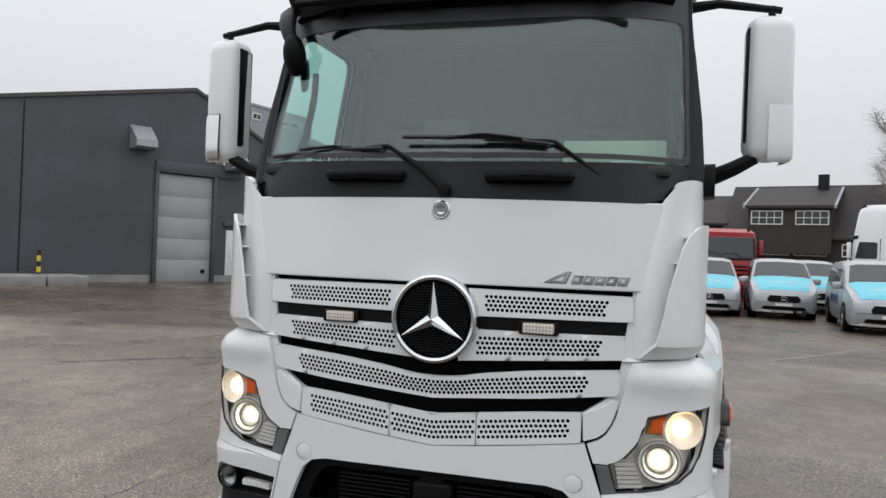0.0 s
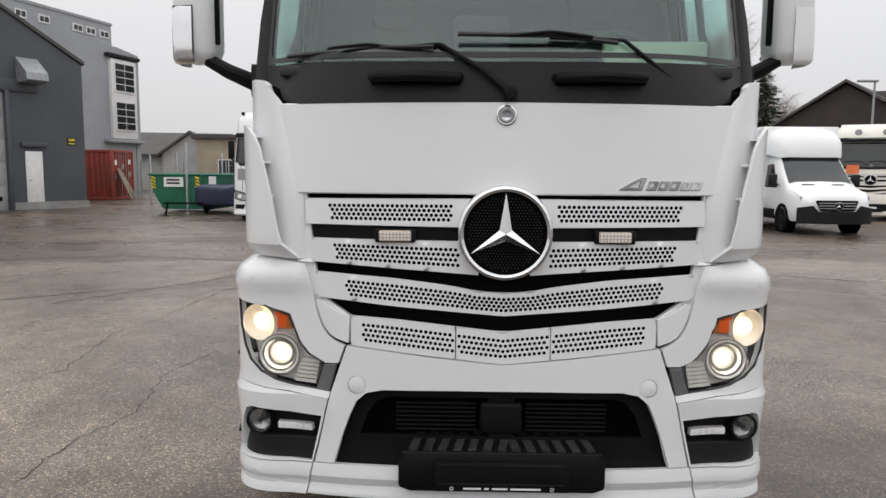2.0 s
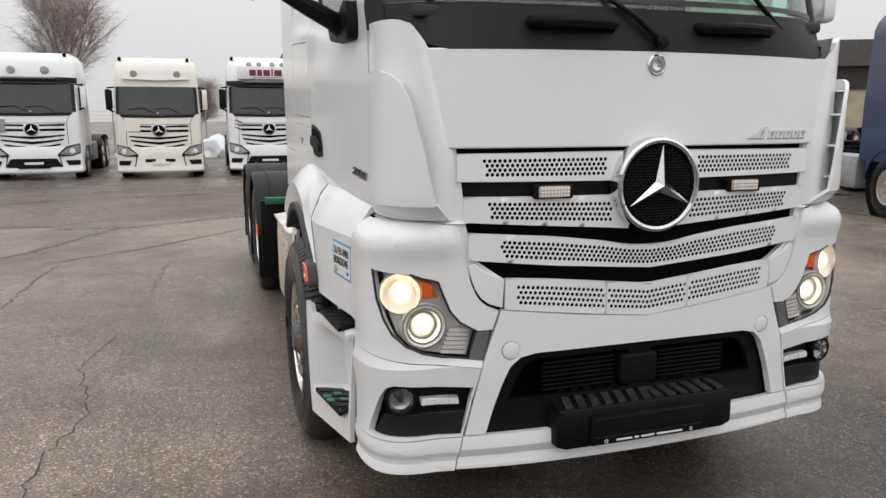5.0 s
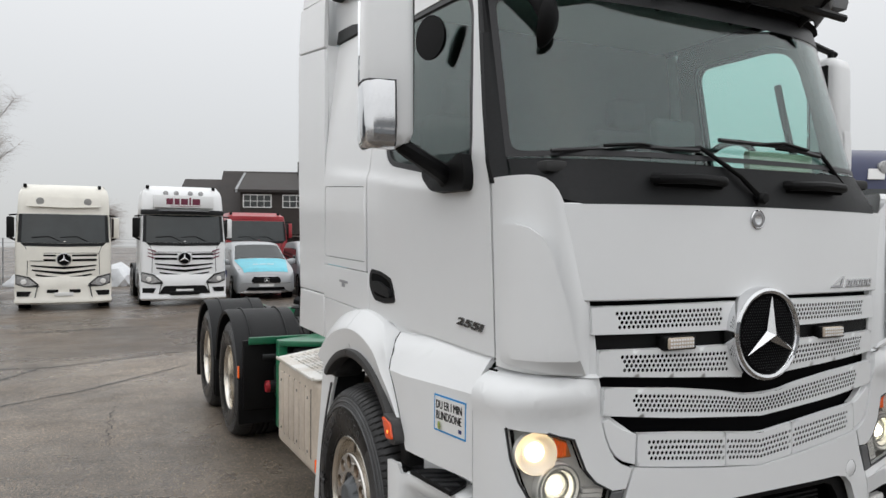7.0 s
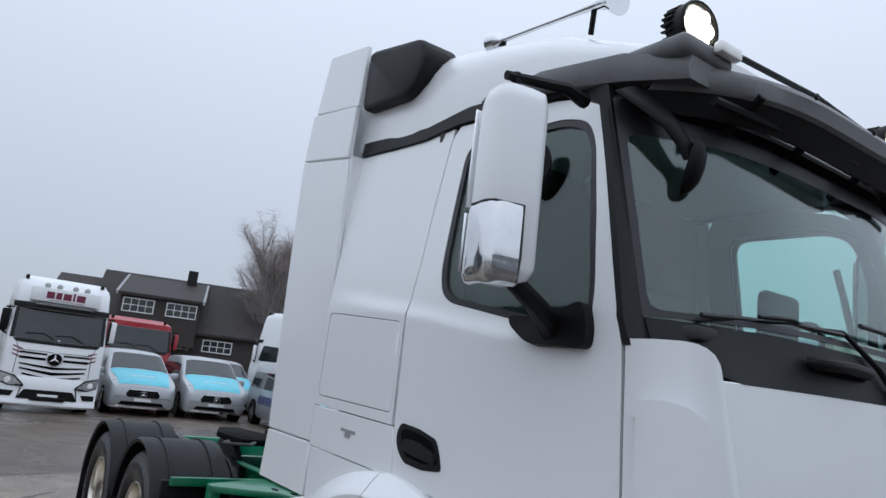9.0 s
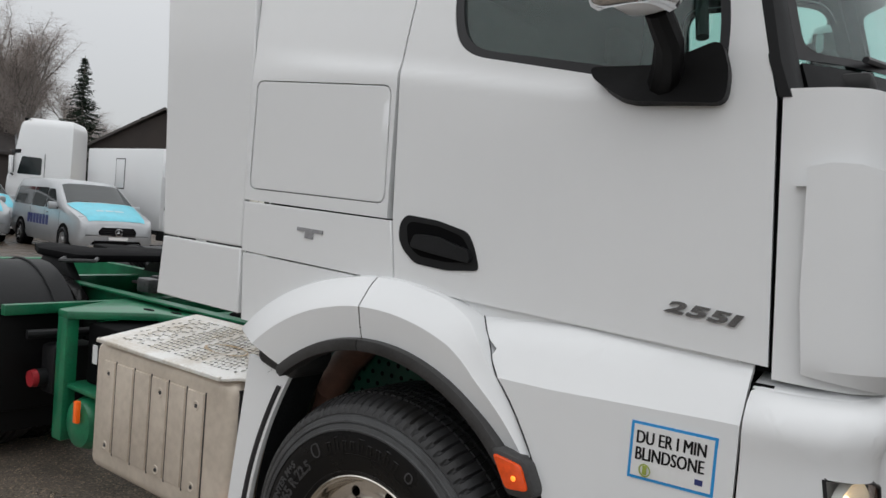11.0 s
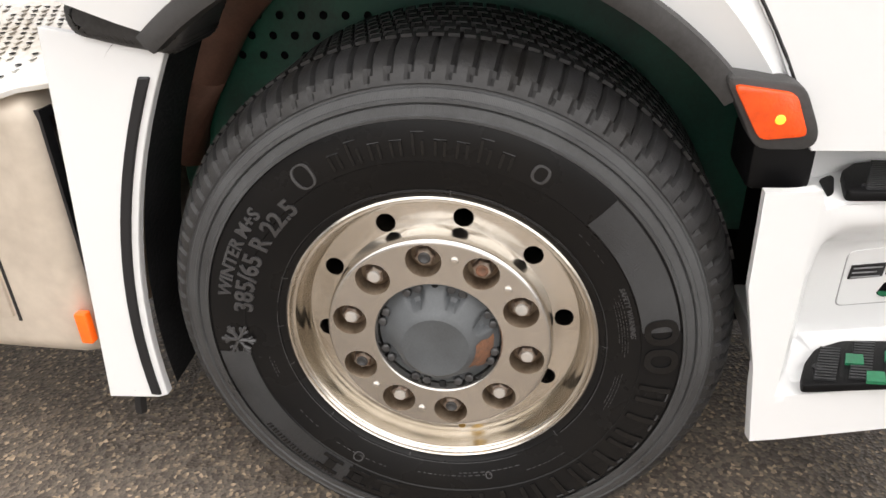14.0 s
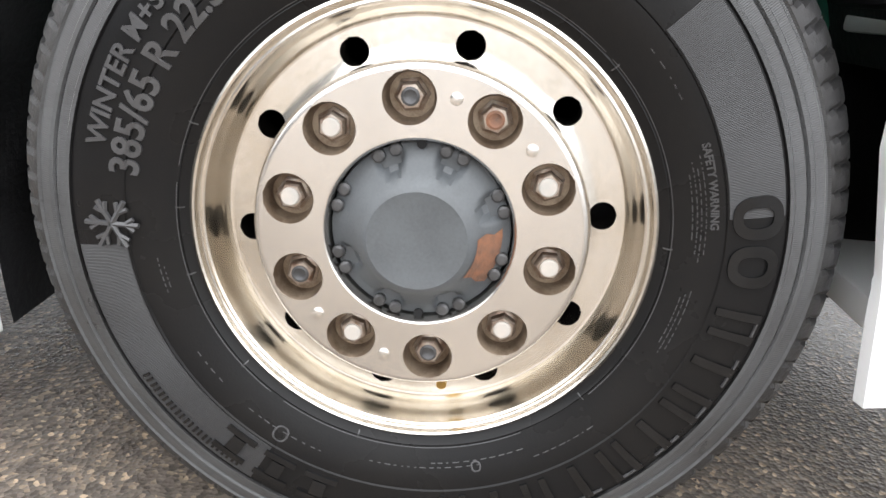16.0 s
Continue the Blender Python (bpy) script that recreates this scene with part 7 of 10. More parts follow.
# ---- ground ----
def asphalt():
    m = bpy.data.materials.new("wet_asphalt")
    m.use_nodes = True
    nt = m.node_tree
    b = nt.nodes["Principled BSDF"]
    co = nt.nodes.new("ShaderNodeTexCoord")

    def noise_node(scale, detail=5, rough=0.6, warp=0.0):
        n = nt.nodes.new("ShaderNodeTexNoise")
        n.inputs["Scale"].default_value = scale
        n.inputs["Detail"].default_value = detail
        n.inputs["Roughness"].default_value = rough
        n.inputs["Distortion"].default_value = warp
        nt.links.new(co.outputs["Object"], n.inputs["Vector"])
        return n.outputs["Fac"]

    def ramp(fac, stops):
        r = nt.nodes.new("ShaderNodeValToRGB")
        while len(r.color_ramp.elements) < len(stops):
            r.color_ramp.elements.new(0.5)
        for e, (p, c) in zip(r.color_ramp.elements, stops):
            e.position, e.color = p, (*c, 1)
        nt.links.new(fac, r.inputs[0])
        return r.outputs[0]

    def ramp_of(value, lo, hi, stops):
        mr = nt.nodes.new("ShaderNodeMapRange")
        mr.inputs["From Min"].default_value, mr.inputs["From Max"].default_value = lo, hi
        nt.links.new(value, mr.inputs["Value"])
        return ramp(mr.outputs[0], stops)

    def mix(kind, fac, a, bb):
        x = nt.nodes.new("ShaderNodeMix")
        x.data_type, x.blend_type = "RGBA", kind
        if isinstance(fac, float):
            x.inputs["Factor"].default_value = fac
        else:
            nt.links.new(fac, x.inputs["Factor"])
        nt.links.new(a, x.inputs["A"])
        nt.links.new(bb, x.inputs["B"])
        return x.outputs["Result"]
    big = ramp(noise_node(0.22, 4, 0.55, 0.6), [(0.36, (0.112, 0.098, 0.088)), (0.50, (0.178, 0.158, 0.143)), (0.66, (0.245, 0.219, 0.200))])
    mid = ramp(noise_node(2.6, 6, 0.65), [(0.3, (0.70, 0.70, 0.70)), (0.7, (1.18, 1.17, 1.15))])
    vor = nt.nodes.new("ShaderNodeTexVoronoi")
    vor.inputs["Scale"].default_value = 115
    nt.links.new(co.outputs["Object"], vor.inputs["Vector"])
    sep = nt.nodes.new("ShaderNodeSeparateColor")
    nt.links.new(vor.outputs["Color"], sep.inputs[0])
    stone = ramp(sep.outputs[0], [(0.0, (0.46, 0.455, 0.45)), (0.45, (0.84, 0.825, 0.805)), (0.75, (1.1, 1.07, 1.02)), (0.92, (1.65, 1.52, 1.28)), (1.0, (3.2, 2.85, 2.3))])
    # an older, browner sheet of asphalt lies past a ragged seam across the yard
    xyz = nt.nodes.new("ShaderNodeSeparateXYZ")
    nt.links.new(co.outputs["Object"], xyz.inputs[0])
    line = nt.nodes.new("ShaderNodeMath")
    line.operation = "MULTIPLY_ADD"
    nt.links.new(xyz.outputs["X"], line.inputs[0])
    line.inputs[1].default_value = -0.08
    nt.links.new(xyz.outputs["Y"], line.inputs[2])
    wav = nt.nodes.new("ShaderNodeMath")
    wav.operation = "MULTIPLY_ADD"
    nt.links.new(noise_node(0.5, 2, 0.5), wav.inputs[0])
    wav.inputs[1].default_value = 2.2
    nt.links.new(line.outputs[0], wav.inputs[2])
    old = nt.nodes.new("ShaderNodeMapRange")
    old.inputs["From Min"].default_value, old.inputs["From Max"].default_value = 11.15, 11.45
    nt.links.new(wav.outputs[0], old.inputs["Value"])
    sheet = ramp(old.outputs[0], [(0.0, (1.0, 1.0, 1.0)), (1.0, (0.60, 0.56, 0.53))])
    # wet ground before the truck, coloured darker still for the shade under its bumper
    front_edge = nt.nodes.new("ShaderNodeMath")
    front_edge.operation = "MULTIPLY_ADD"
    nt.links.new(noise_node(0.9, 4, 0.6), front_edge.inputs[0])
    front_edge.inputs[1].default_value = 1.3
    nt.links.new(xyz.outputs["Y"], front_edge.inputs[2])
    wet_shade = ramp_of(front_edge.outputs[0], 0.6, 1.7, [(0.0, (0.47, 0.455, 0.44)), (1.0, (1.10, 1.08, 1.05))])
    col = mix("MULTIPLY", 1.0, mix("MULTIPLY", 1.0, mix("MULTIPLY", 1.0, mix("MULTIPLY", 1.0, big, sheet), wet_shade), mid), stone)
    nt.links.new(col, b.inputs["Base Color"])
    wet = nt.nodes.new("ShaderNodeMapRange")
    wet.inputs["From Min"].default_value, wet.inputs["From Max"].default_value = 0.38, 0.62
    wet.inputs["To Min"].default_value, wet.inputs["To Max"].default_value = 0.20, 0.50
    nt.links.new(noise_node(0.45, 5, 0.6, 0.4), wet.inputs["Value"])
    nt.links.new(wet.outputs[0], b.inputs["Roughness"])
    b.inputs["Specular IOR Level"].default_value = 0.28
    add = nt.nodes.new("ShaderNodeMath")
    add.operation = "ADD"
    nt.links.new(vor.outputs["Distance"], add.inputs[0])
    nt.links.new(noise_node(35, 4), add.inputs[1])
    bp = nt.nodes.new("ShaderNodeBump")
    bp.inputs["Strength"].default_value = 0.45
    bp.inputs["Distance"].default_value = 0.005
    nt.links.new(add.outputs[0], bp.inputs["Height"])
    nt.links.new(bp.outputs[0], b.inputs["Normal"])
    return m


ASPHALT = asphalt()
bm = bmesh.new()
xs = [-400, -120, -60, -30] + [-20 + 1.0 * i for i in range(51)] + [40, 70, 140, 400]
ys = [-400, -100, -40, -15] + [-8 + 1.0 * i for i in range(43)] + [45, 60, 90, 150, 400]


def ground_z(x, y):
    """Shallow unevenness away from the parked truck."""
    far = min(1, max(0, (math.hypot(x + 0.5, y - 2) - 3.5) / 6))
    return 0.022 * far * (noise.noise(Vector((x * 0.16, y * 0.16, 0))) - 0.3) - 0.022 * math.exp(-((x + 2.9) ** 2 / 1.2 + (y - 2.6) ** 2 / 3.5)) - 0.12 * math.exp(-((x + 2.5) / 5) ** 2 - ((y - 21.5) / 5) ** 2)


grid = [[bm.verts.new((x, y, ground_z(x, y) if abs(x) < 45 and abs(y) < 45 else 0)) for x in xs] for y in ys]
for r0, r1 in zip(grid, grid[1:]):
    for i in range(len(xs) - 1):
        bm.faces.new((r0[i], r0[i + 1], r1[i + 1], r1[i]))
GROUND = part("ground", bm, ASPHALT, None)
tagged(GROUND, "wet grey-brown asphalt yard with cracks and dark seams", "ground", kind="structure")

CRACKM = material("open_crack", (0.045, 0.042, 0.039), 0.7, vary=0.2, scale=40)
SEAMM = material("tar_seam", (0.045, 0.043, 0.041), 0.5, vary=0.2, scale=20)
SALTM = material("pale_dried_mark", (0.20, 0.19, 0.175), 0.7, vary=0.15, scale=30)


def crack(name, pts, w, mat, seed, jitter=0.04, label=""):
    """A thin ragged ribbon lying on the ground."""
    rnd = random.Random(seed)
    line = []
    for (x0, y0), (x1, y1) in zip(pts, pts[1:]):
        n = max(2, int(math.hypot(x1 - x0, y1 - y0) / 0.07))
        for i in range(n):
            t = i / n
            line.append((x0 + (x1 - x0) * t + rnd.uniform(-jitter, jitter), y0 + (y1 - y0) * t + rnd.uniform(-jitter, jitter)))
    line.append(pts[-1])
    bmx = bmesh.new()
    rows = []
    for i, (x, y) in enumerate(line):
        a, c = line[max(0, i - 1)], line[min(len(line) - 1, i + 1)]
        dx, dy = c[0] - a[0], c[1] - a[1]
        d = math.hypot(dx, dy) or 1
        ww = w * rnd.uniform(0.35, 1.1) * (0.3 if i in (0, len(line) - 1) else 1)
        z = ground_z(x, y) + 0.004
        rows.append((bmx.verts.new((x - dy / d * ww, y + dx / d * ww, z)), bmx.verts.new((x + dy / d * ww, y - dx / d * ww, z))))
    for p, q in zip(rows, rows[1:]):
        bmx.faces.new((p[0], p[1], q[1], q[0]))
    part(name, bmx, mat, GROUND, label)


crack("crack", [(-2.47, 0.76), (-2.5, 1.09), (-2.48, 1.4), (-2.41, 1.65), (-2.34, 1.89), (-2.46, 2.42), (-2.53, 2.78), (-2.42, 3.28), (-2.34, 3.56)], 0.006, CRACKM, 1, 0.022, "open crack")
crack("crack", [(-2.46, 2.42), (-2.60, 2.20), (-2.72, 2.16)], 0.020, SALTM, 2, 0.01, "pale dried mark")
crack("crack", [(-2.60, 2.20), (-2.64, 2.30)], 0.018, SALTM, 3, 0.008, "pale dried mark")
crack("crack", [(-3.48, 2.6), (-3.4, 2.93), (-3.6, 4.12), (-3.42, 4.78), (-3.4, 5.79), (-3.31, 6.6)], 0.0055, CRACKM, 4, 0.03, "open crack")
crack("crack", [(-2.22, 4.73), (-2.18, 5.5), (-2.14, 6.26)], 0.0055, CRACKM, 5, 0.03, "open crack")
crack("seam", [(-5.07, 5.64), (-4.51, 6.59), (-3.78, 7.68), (-3.0, 9.45)], 0.030, SEAMM, 6, 0.03, "dark seam")
crack("seam", [(-3.92, 9.65), (-2.81, 9.47), (-0.95, 10.3)], 0.035, SEAMM, 7, 0.02, "dark seam")
crack("seam", [(-3.48, 6.73), (-2.38, 7.51), (-1.08, 8.88)], 0.022, SEAMM, 8, 0.02, "dark seam")
crack("seam", [(-6.7, 5.05), (-5.74, 5.96), (-4.74, 6.76)], 0.030, SEAMM, 9, 0.02, "dark seam")
crack("seam", [(-9.5, 9.2), (-6.5, 10.6), (-3.9, 9.9)], 0.05, SEAMM, 10, 0.03, "dark seam")
crack("seam", [(-11, 12.6), (-7.5, 12.9), (-4.2, 14.2), (-1, 14.6)], 0.07, SEAMM, 11, 0.04, "dark seam")
crack("pale_strip", [(4.37, 9.45), (5.16, 8.7), (6.17, 8.2)], 0.06, SALTM, 12, 0.03, "pale patched strip")
crack("pale_strip", [(2.72, 10.42), (5.03, 13.42), (7.37, 14.71)], 0.10, SALTM, 13, 0.05, "pale patched strip")
# small dark pebbles and leaves scattered over the yard
rnd = random.Random(11)
bm = bmesh.new()
for k in range(700):
    x, y = rnd.uniform(-7.5, 4), rnd.uniform(-2.5, 12)
    if abs(x) < 1.3 and -0.3 < y < 7:
        continue
    r = rnd.uniform(0.004, 0.011)
    z = ground_z(x, y)
    vs = [bm.verts.new((x + r * rnd.uniform(0.7, 1.2) * math.cos(a), y + r * rnd.uniform(0.7, 1.2) * math.sin(a), z + 0.001)) for a in (0, 1.3, 2.5, 3.8, 5.1)]
    t = bm.verts.new((x, y, z + r * 0.6))
    for i in range(5):
        bm.faces.new((vs[i], vs[(i + 1) % 5], t))
tagged(part("pebbles", bm, CRACKM, None), "small dark stones and leaf bits on the asphalt", "pebbles", kind="stuff")
# ---- the yard round the truck: parked vehicles, halls, houses, trees ----
DARKGLASS = material("dark_vehicle_glass", (0.018, 0.024, 0.025), 0.06, vary=0.1, scale=2, spec=0.6)
ENAMEL_RED = material("red_truck_paint", (0.34, 0.012, 0.02), 0.35, coat=0.3, vary=0.06, scale=3)
ENAMEL_ORANGE = material("orange_truck_paint", (0.72, 0.26, 0.02), 0.4, coat=0.2, vary=0.06, scale=3)
ENAMEL_NAVY = material("navy_truck_paint", (0.016, 0.024, 0.085), 0.35, coat=0.3, vary=0.06, scale=3)
SILVER = material("silver_van_paint", (0.42, 0.435, 0.45), 0.30, metal=0.35, coat=0.3, vary=0.04, scale=3)
AQUA = material("turquoise_foil", (0.15, 0.56, 0.68), 0.4, vary=0.05, scale=5)
AQUAPALE = material("pale_blue_foil", (0.45, 0.60, 0.66), 0.4, vary=0.05, scale=5)
LAMPFAR = material("vehicle_headlamp", (0.42, 0.42, 0.42), 0.18, metal=0.5, vary=0.25, scale=25)
PLATEGREY = material("grey_placard", (0.30, 0.30, 0.29), 0.5, vary=0.06)
WINE = material("wine_print", (0.16, 0.02, 0.05), 0.45, vary=0.05)
PLACARD = material("orange_placard", (0.85, 0.20, 0.06), 0.5, vary=0.05)
HALLCLAD = material("dark_grey_cladding", (0.070, 0.076, 0.086), 0.55, vary=0.1, scale=0.6, bump=0.15, bump_scale=40)
GATEM = material("pale_grey_gate", (0.36, 0.37, 0.37), 0.5, vary=0.05, scale=0.9)
PALECLAD = material("light_grey_cladding", (0.33, 0.345, 0.365), 0.6, vary=0.06, scale=0.5)
FRAMEW = material("white_window_frame", (0.74, 0.74, 0.73), 0.5, vary=0.04)
BROWNWALL = material("dark_brown_boards", (0.040, 0.032, 0.029), 0.75, vary=0.15, scale=0.9)
BROWNROOF = material("brown_roof_tiles", (0.034, 0.028, 0.026), 0.7, vary=0.2, scale=1.2)
GREYROOF = material("grey_roof_felt", (0.085, 0.078, 0.074), 0.7, vary=0.15, scale=1)
BEIGEWALL = material("beige_render", (0.42, 0.36, 0.26), 0.75, vary=0.1, scale=1)
GABLEW = material("weathered_white_boards", (0.50, 0.50, 0.49), 0.7, vary=0.08, scale=1)
CONTRED = material("rusty_red_container_paint", (0.30, 0.052, 0.036), 0.6, vary=0.15, scale=1.5, tint=(0.19, 0.055, 0.04))
SKIPGREEN = material("green_skip_paint", (0.016, 0.15, 0.085), 0.5, vary=0.15, scale=1.5)
YELLOW = material("yellow_marking", (0.72, 0.56, 0.04), 0.5, vary=0.08)
CONCRETE = material("old_concrete", (0.28, 0.275, 0.265), 0.8, vary=0.15, scale=2, bump=0.3, bump_scale=30)
WOODP = material("weathered_plank", (0.23, 0.19, 0.15), 0.8, vary=0.2, scale=4)
BARK = material("birch_bark", (0.20, 0.18, 0.165), 0.8, vary=0.3, scale=6)
TWIG = material("bare_twigs", (0.40, 0.35, 0.325), 0.8, vary=0.2, scale=3)
NEEDLES = material("spruce_needles", (0.020, 0.037, 0.022), 0.75, vary=0.35, scale=1.2)
GALV = material("galvanised_steel", (0.34, 0.35, 0.36), 0.5, metal=0.6, vary=0.1, scale=8)
DARKBLUE = material("dark_blue_tarpaulin", (0.016, 0.022, 0.06), 0.6, vary=0.2, scale=3)
SNOW = material("old_snow", (0.72, 0.74, 0.76), 0.8, vary=0.12, scale=1.5)


def turned(x, y, deg):
    return Matrix.Translation((x, y, ground_z(x, y))) @ Matrix.Rotation(radians(deg), 4, "Z")


def road_wheel(parent, x, y, r, w, out, rim_mat):
    """A small-scale wheel: tyre with rounded shoulders and a dished rim."""
    c = Matrix.Translation((x, y, r)) @ Matrix.Diagonal((out, 1, 1, 1))
    bm = moved(lathe([(r * 0.58, 0.0), (r * 0.68, 0.012), (r * 0.9, 0.008), (r * 0.985, -0.02), (r, -0.05), (r, -w + 0.05), (r * 0.98, -w + 0.02), (r * 0.6, -w)], 32, "x", True), c.copy())
    if out < 0:
        bmesh.ops.reverse_faces(bm, faces=bm.faces[:])
    ty = part("tyre", bm, RUBBER, parent)
    bm = moved(lathe([(r * 0.60, -0.004), (r * 0.56, 0.0), (r * 0.52, -0.03), (r * 0.30, -0.05), (r * 0.26, -0.01), (r * 0.18, 0.01), (0, 0.012)], 24, "x"), c.copy())
    if out < 0:
        bmesh.ops.reverse_faces(bm, faces=bm.faces[:])
    part("rim", bm, rim_mat, ty)
    for k in range(5):
        a = 2 * math.pi * k / 5
        part("rim_opening", moved(lathe([(r * 0.085, -0.034), (0, -0.030)], 8, "x"), c @ Matrix.Translation((0, r * 0.41 * math.cos(a), r * 0.41 * math.sin(a)))), DEEP, ty)


def star_badge(parent, x, y, z, r, disc=DEEP):
    """Ring, dark disc and three-pointed star on a front that faces -y."""
    flip = Matrix.Translation((x, y, z)) @ Matrix.Diagonal((1, -1, 1, 1))
    rg = part("emblem", moved(lathe([(r * 0.84, 0.0), (r * 0.88, 0.014), (r, 0.012), (r * 1.02, -0.01)], 28, "y", True), flip.copy()), CHROME, parent, "round chrome emblem")
    part("emblem_disc", moved(lathe([(r * 0.88, 0.0), (0, 0.004)], 24, "y"), flip.copy()), disc, rg)
    bm = bmesh.new()
    top = bm.verts.new((x, y - 0.02, z))
    ring = []
    for k in range(6):
        a = math.pi / 2 + math.pi * k / 3
        q = r * 0.86 if k % 2 == 0 else r * 0.17
        ring.append(bm.verts.new((x + q * math.cos(a), y - 0.008, z + q * math.sin(a))))
    for k in range(6):
        bm.faces.new((ring[k], ring[(k + 1) % 6], top))
    part("star", bm, CHROME, rg, "", 5)


def cab_face(z, top):
    """How far back the parked cab's face lies at a height."""
    return float(np.interp(z, [0.3, 0.95, 1.5, 1.92, 2.72, 2.9, top - 0.18, top], [0.0, 0.02, 0.05, 0.08, 0.30, 0.30, 0.44, 0.75]))


def parked_truck(name, label, m, paint, top=3.42, width=2.42, chassis=True, roof="lamps", opening="wide", placard=None, visor=True, group="parked trucks", stripes=None):
    """A forward-control tractor: cab skin, glass, grille gaps, lamps, mirrors, wheels and frame."""
    t = thing(name, label, "truck", m, group)
    h = width / 2

    def face(off, lift=0.0):
        def surf(u, z):
            return (u, cab_face(z, top) + 0.16 * abs(u / h) ** 4 - off, z)
        return surf
    secs = []
    for z in (0.92, 1.2, 1.5, 1.92, 2.3, 2.72, 2.95, top - 0.30, top - 0.16, top - 0.06, top):
        k = 1.0 if z < 2.0 else 1 - 0.06 * (z - 2.0) / (top - 2.0)
        sh = max(0, (z - (top - 0.30)) / 0.30) ** 2 * 0.14
        ww = h * k - sh
        ring = [(ww * u, cab_face(z, top) + 0.16 * abs(u) ** 4 + (0.05 if abs(u) > 0.98 else 0), z) for u in (-1, -0.97, -0.9, -0.75, -0.4, 0, 0.4, 0.75, 0.9, 0.97, 1)]
        ring += [(ww, 0.8, z), (ww, 1.6, z), (ww, 2.22 - sh * 0.5, z), (0, 2.26 - sh * 0.5, z), (-ww, 2.22 - sh * 0.5, z), (-ww, 1.6, z), (-ww, 0.8, z)]
        secs.append(ring)
    body = part("cab", loft(secs), paint, t, "", 40)
    bump = part("bumper", loft([[(h * u * q, cab_face(z, top) - 0.03 + 0.20 * abs(u) ** 4 + e, z) for u in (-1, -0.95, -0.8, -0.4, 0, 0.4, 0.8, 0.95, 1)] + [(h * q, 0.62, z), (-h * q, 0.62, z)] for z, q, e in ((0.17, 0.97, 0.03), (0.22, 1.01, -0.02), (0.30, 1.01, -0.02), (0.335, 1.0, 0.0), (0.62, 1.01, 0.0), (0.90, 1.0, 0.0), (0.98, 0.97, 0.05))]), paint, t, "", 40)
    gl = panel("windscreen", [(-h * 0.88, 1.90), (0, 1.87), (h * 0.88, 1.90), (h * 0.87, 2.70), (-h * 0.87, 2.70)], face(0.006), DARKGLASS, t, 0.01, cut=(0.12, 0.2))
    panel("scuttle", [(-h * 0.89, 1.895), (-h * 0.82, 1.80), (0, 1.78), (h * 0.82, 1.80), (h * 0.89, 1.895), (0, 1.865)], face(0.010), GREYP, t, 0.012, cut=(0.12, 0.2))
    for x in (-0.40, 0.30):
        part("wiper", tube([(x + 0.30, cab_face(1.93, top) - 0.02, 1.93), (x + 0.02, cab_face(2.06, top) - 0.02, 2.07), (x - 0.40, cab_face(2.04, top) - 0.01, 2.04)], 0.012, 5), BLACKP, gl)
    for s in (-1, 1):
        panel("pillar", [(s * h * 0.875, 1.90), (s * h * 0.955, 1.90), (s * h * 0.93, 2.70), (s * h * 0.86, 2.70)], face(0.008), GREYP, t, 0.012, cut=(0.05, 0.2))
        part("side_window", prism(rounded([(0.52, 2.02), (1.28, 2.02), (1.28, 2.62), (0.66, 2.64)], 0.06), "x", s * (h * 0.965), s * (h + 0.004)), DARKGLASS, t)
        part("door_joint", prism([(1.37, 1.05), (1.385, 1.05), (1.385, 2.75), (1.37, 2.75)], "x", s * (h - 0.05), s * (h + 0.003)), GREYP, t)
        mr = part("mirror", box(s * (h + 0.13) - 0.085, s * (h + 0.13) + 0.085, 0.30, 0.42, 2.02, 2.62, 0.04), paint if s > 0 else BLACKP, t, "tall wing mirror on black arms")
        part("mirror_back", box(s * (h + 0.05) - 0.025, s * (h + 0.05) + 0.025, 0.29, 0.43, 2.05, 2.60, 0.02), BLACKP, mr)
        part("mirror_arm", tube([(s * (h - 0.05), 0.40, 2.68), (s * (h + 0.15), 0.36, 2.66)], 0.025, 6), BLACKP, mr)
        part("mirror_arm", tube([(s * (h - 0.05), 0.40, 1.95), (s * (h + 0.13), 0.36, 2.02)], 0.03, 6), BLACKP, mr)
        lp = panel("headlamp", [(s * h * 0.97, 0.98), (s * h * 0.72, 0.90), (s * h * 0.55, 0.72), (s * h * 0.78, 0.68), (s * h * 0.97, 0.76)], lambda u, z: (u, cab_face(z, top) - 0.045 + 0.20 * abs(u / h) ** 4, z), LAMPFAR, t, 0.02, cut=(0.1, 0.1), label="clear headlamp")
        part("lamp_bulb", moved(lathe([(0.075, 0.0), (0.06, 0.02), (0, 0.02)], 14, "y"), Matrix.Translation((s * h * 0.82, 0.035, 0.80)) @ Matrix.Diagonal((1, -1, 1, 1))), REFLECT, lp)
        panel("fog_niche", [(s * h * 0.96, 0.54), (s * h * 0.66, 0.54), (s * h * 0.72, 0.40), (s * h * 0.96, 0.40)], lambda u, z: (u, cab_face(z, top) - 0.040 + 0.20 * abs(u / h) ** 4, z), BLACKP, t, 0.012, cut=(0.1, 0.1))
        # grille gaps beside the star, near-black plates in place of shaded slots
        for z0, z1, x0, x1 in ((1.505, 1.555, 0.20, 0.84), (1.365, 1.430, 0.21, 0.83)):
            panel("grille_gap", [(s * x0 * 1.0, z0), (s * x1, z0 + 0.01), (s * x1, z1 + 0.01), (s * x0, z1)], face(0.006), DEEP, t, 0.012, cut=(0.2, 0.2))
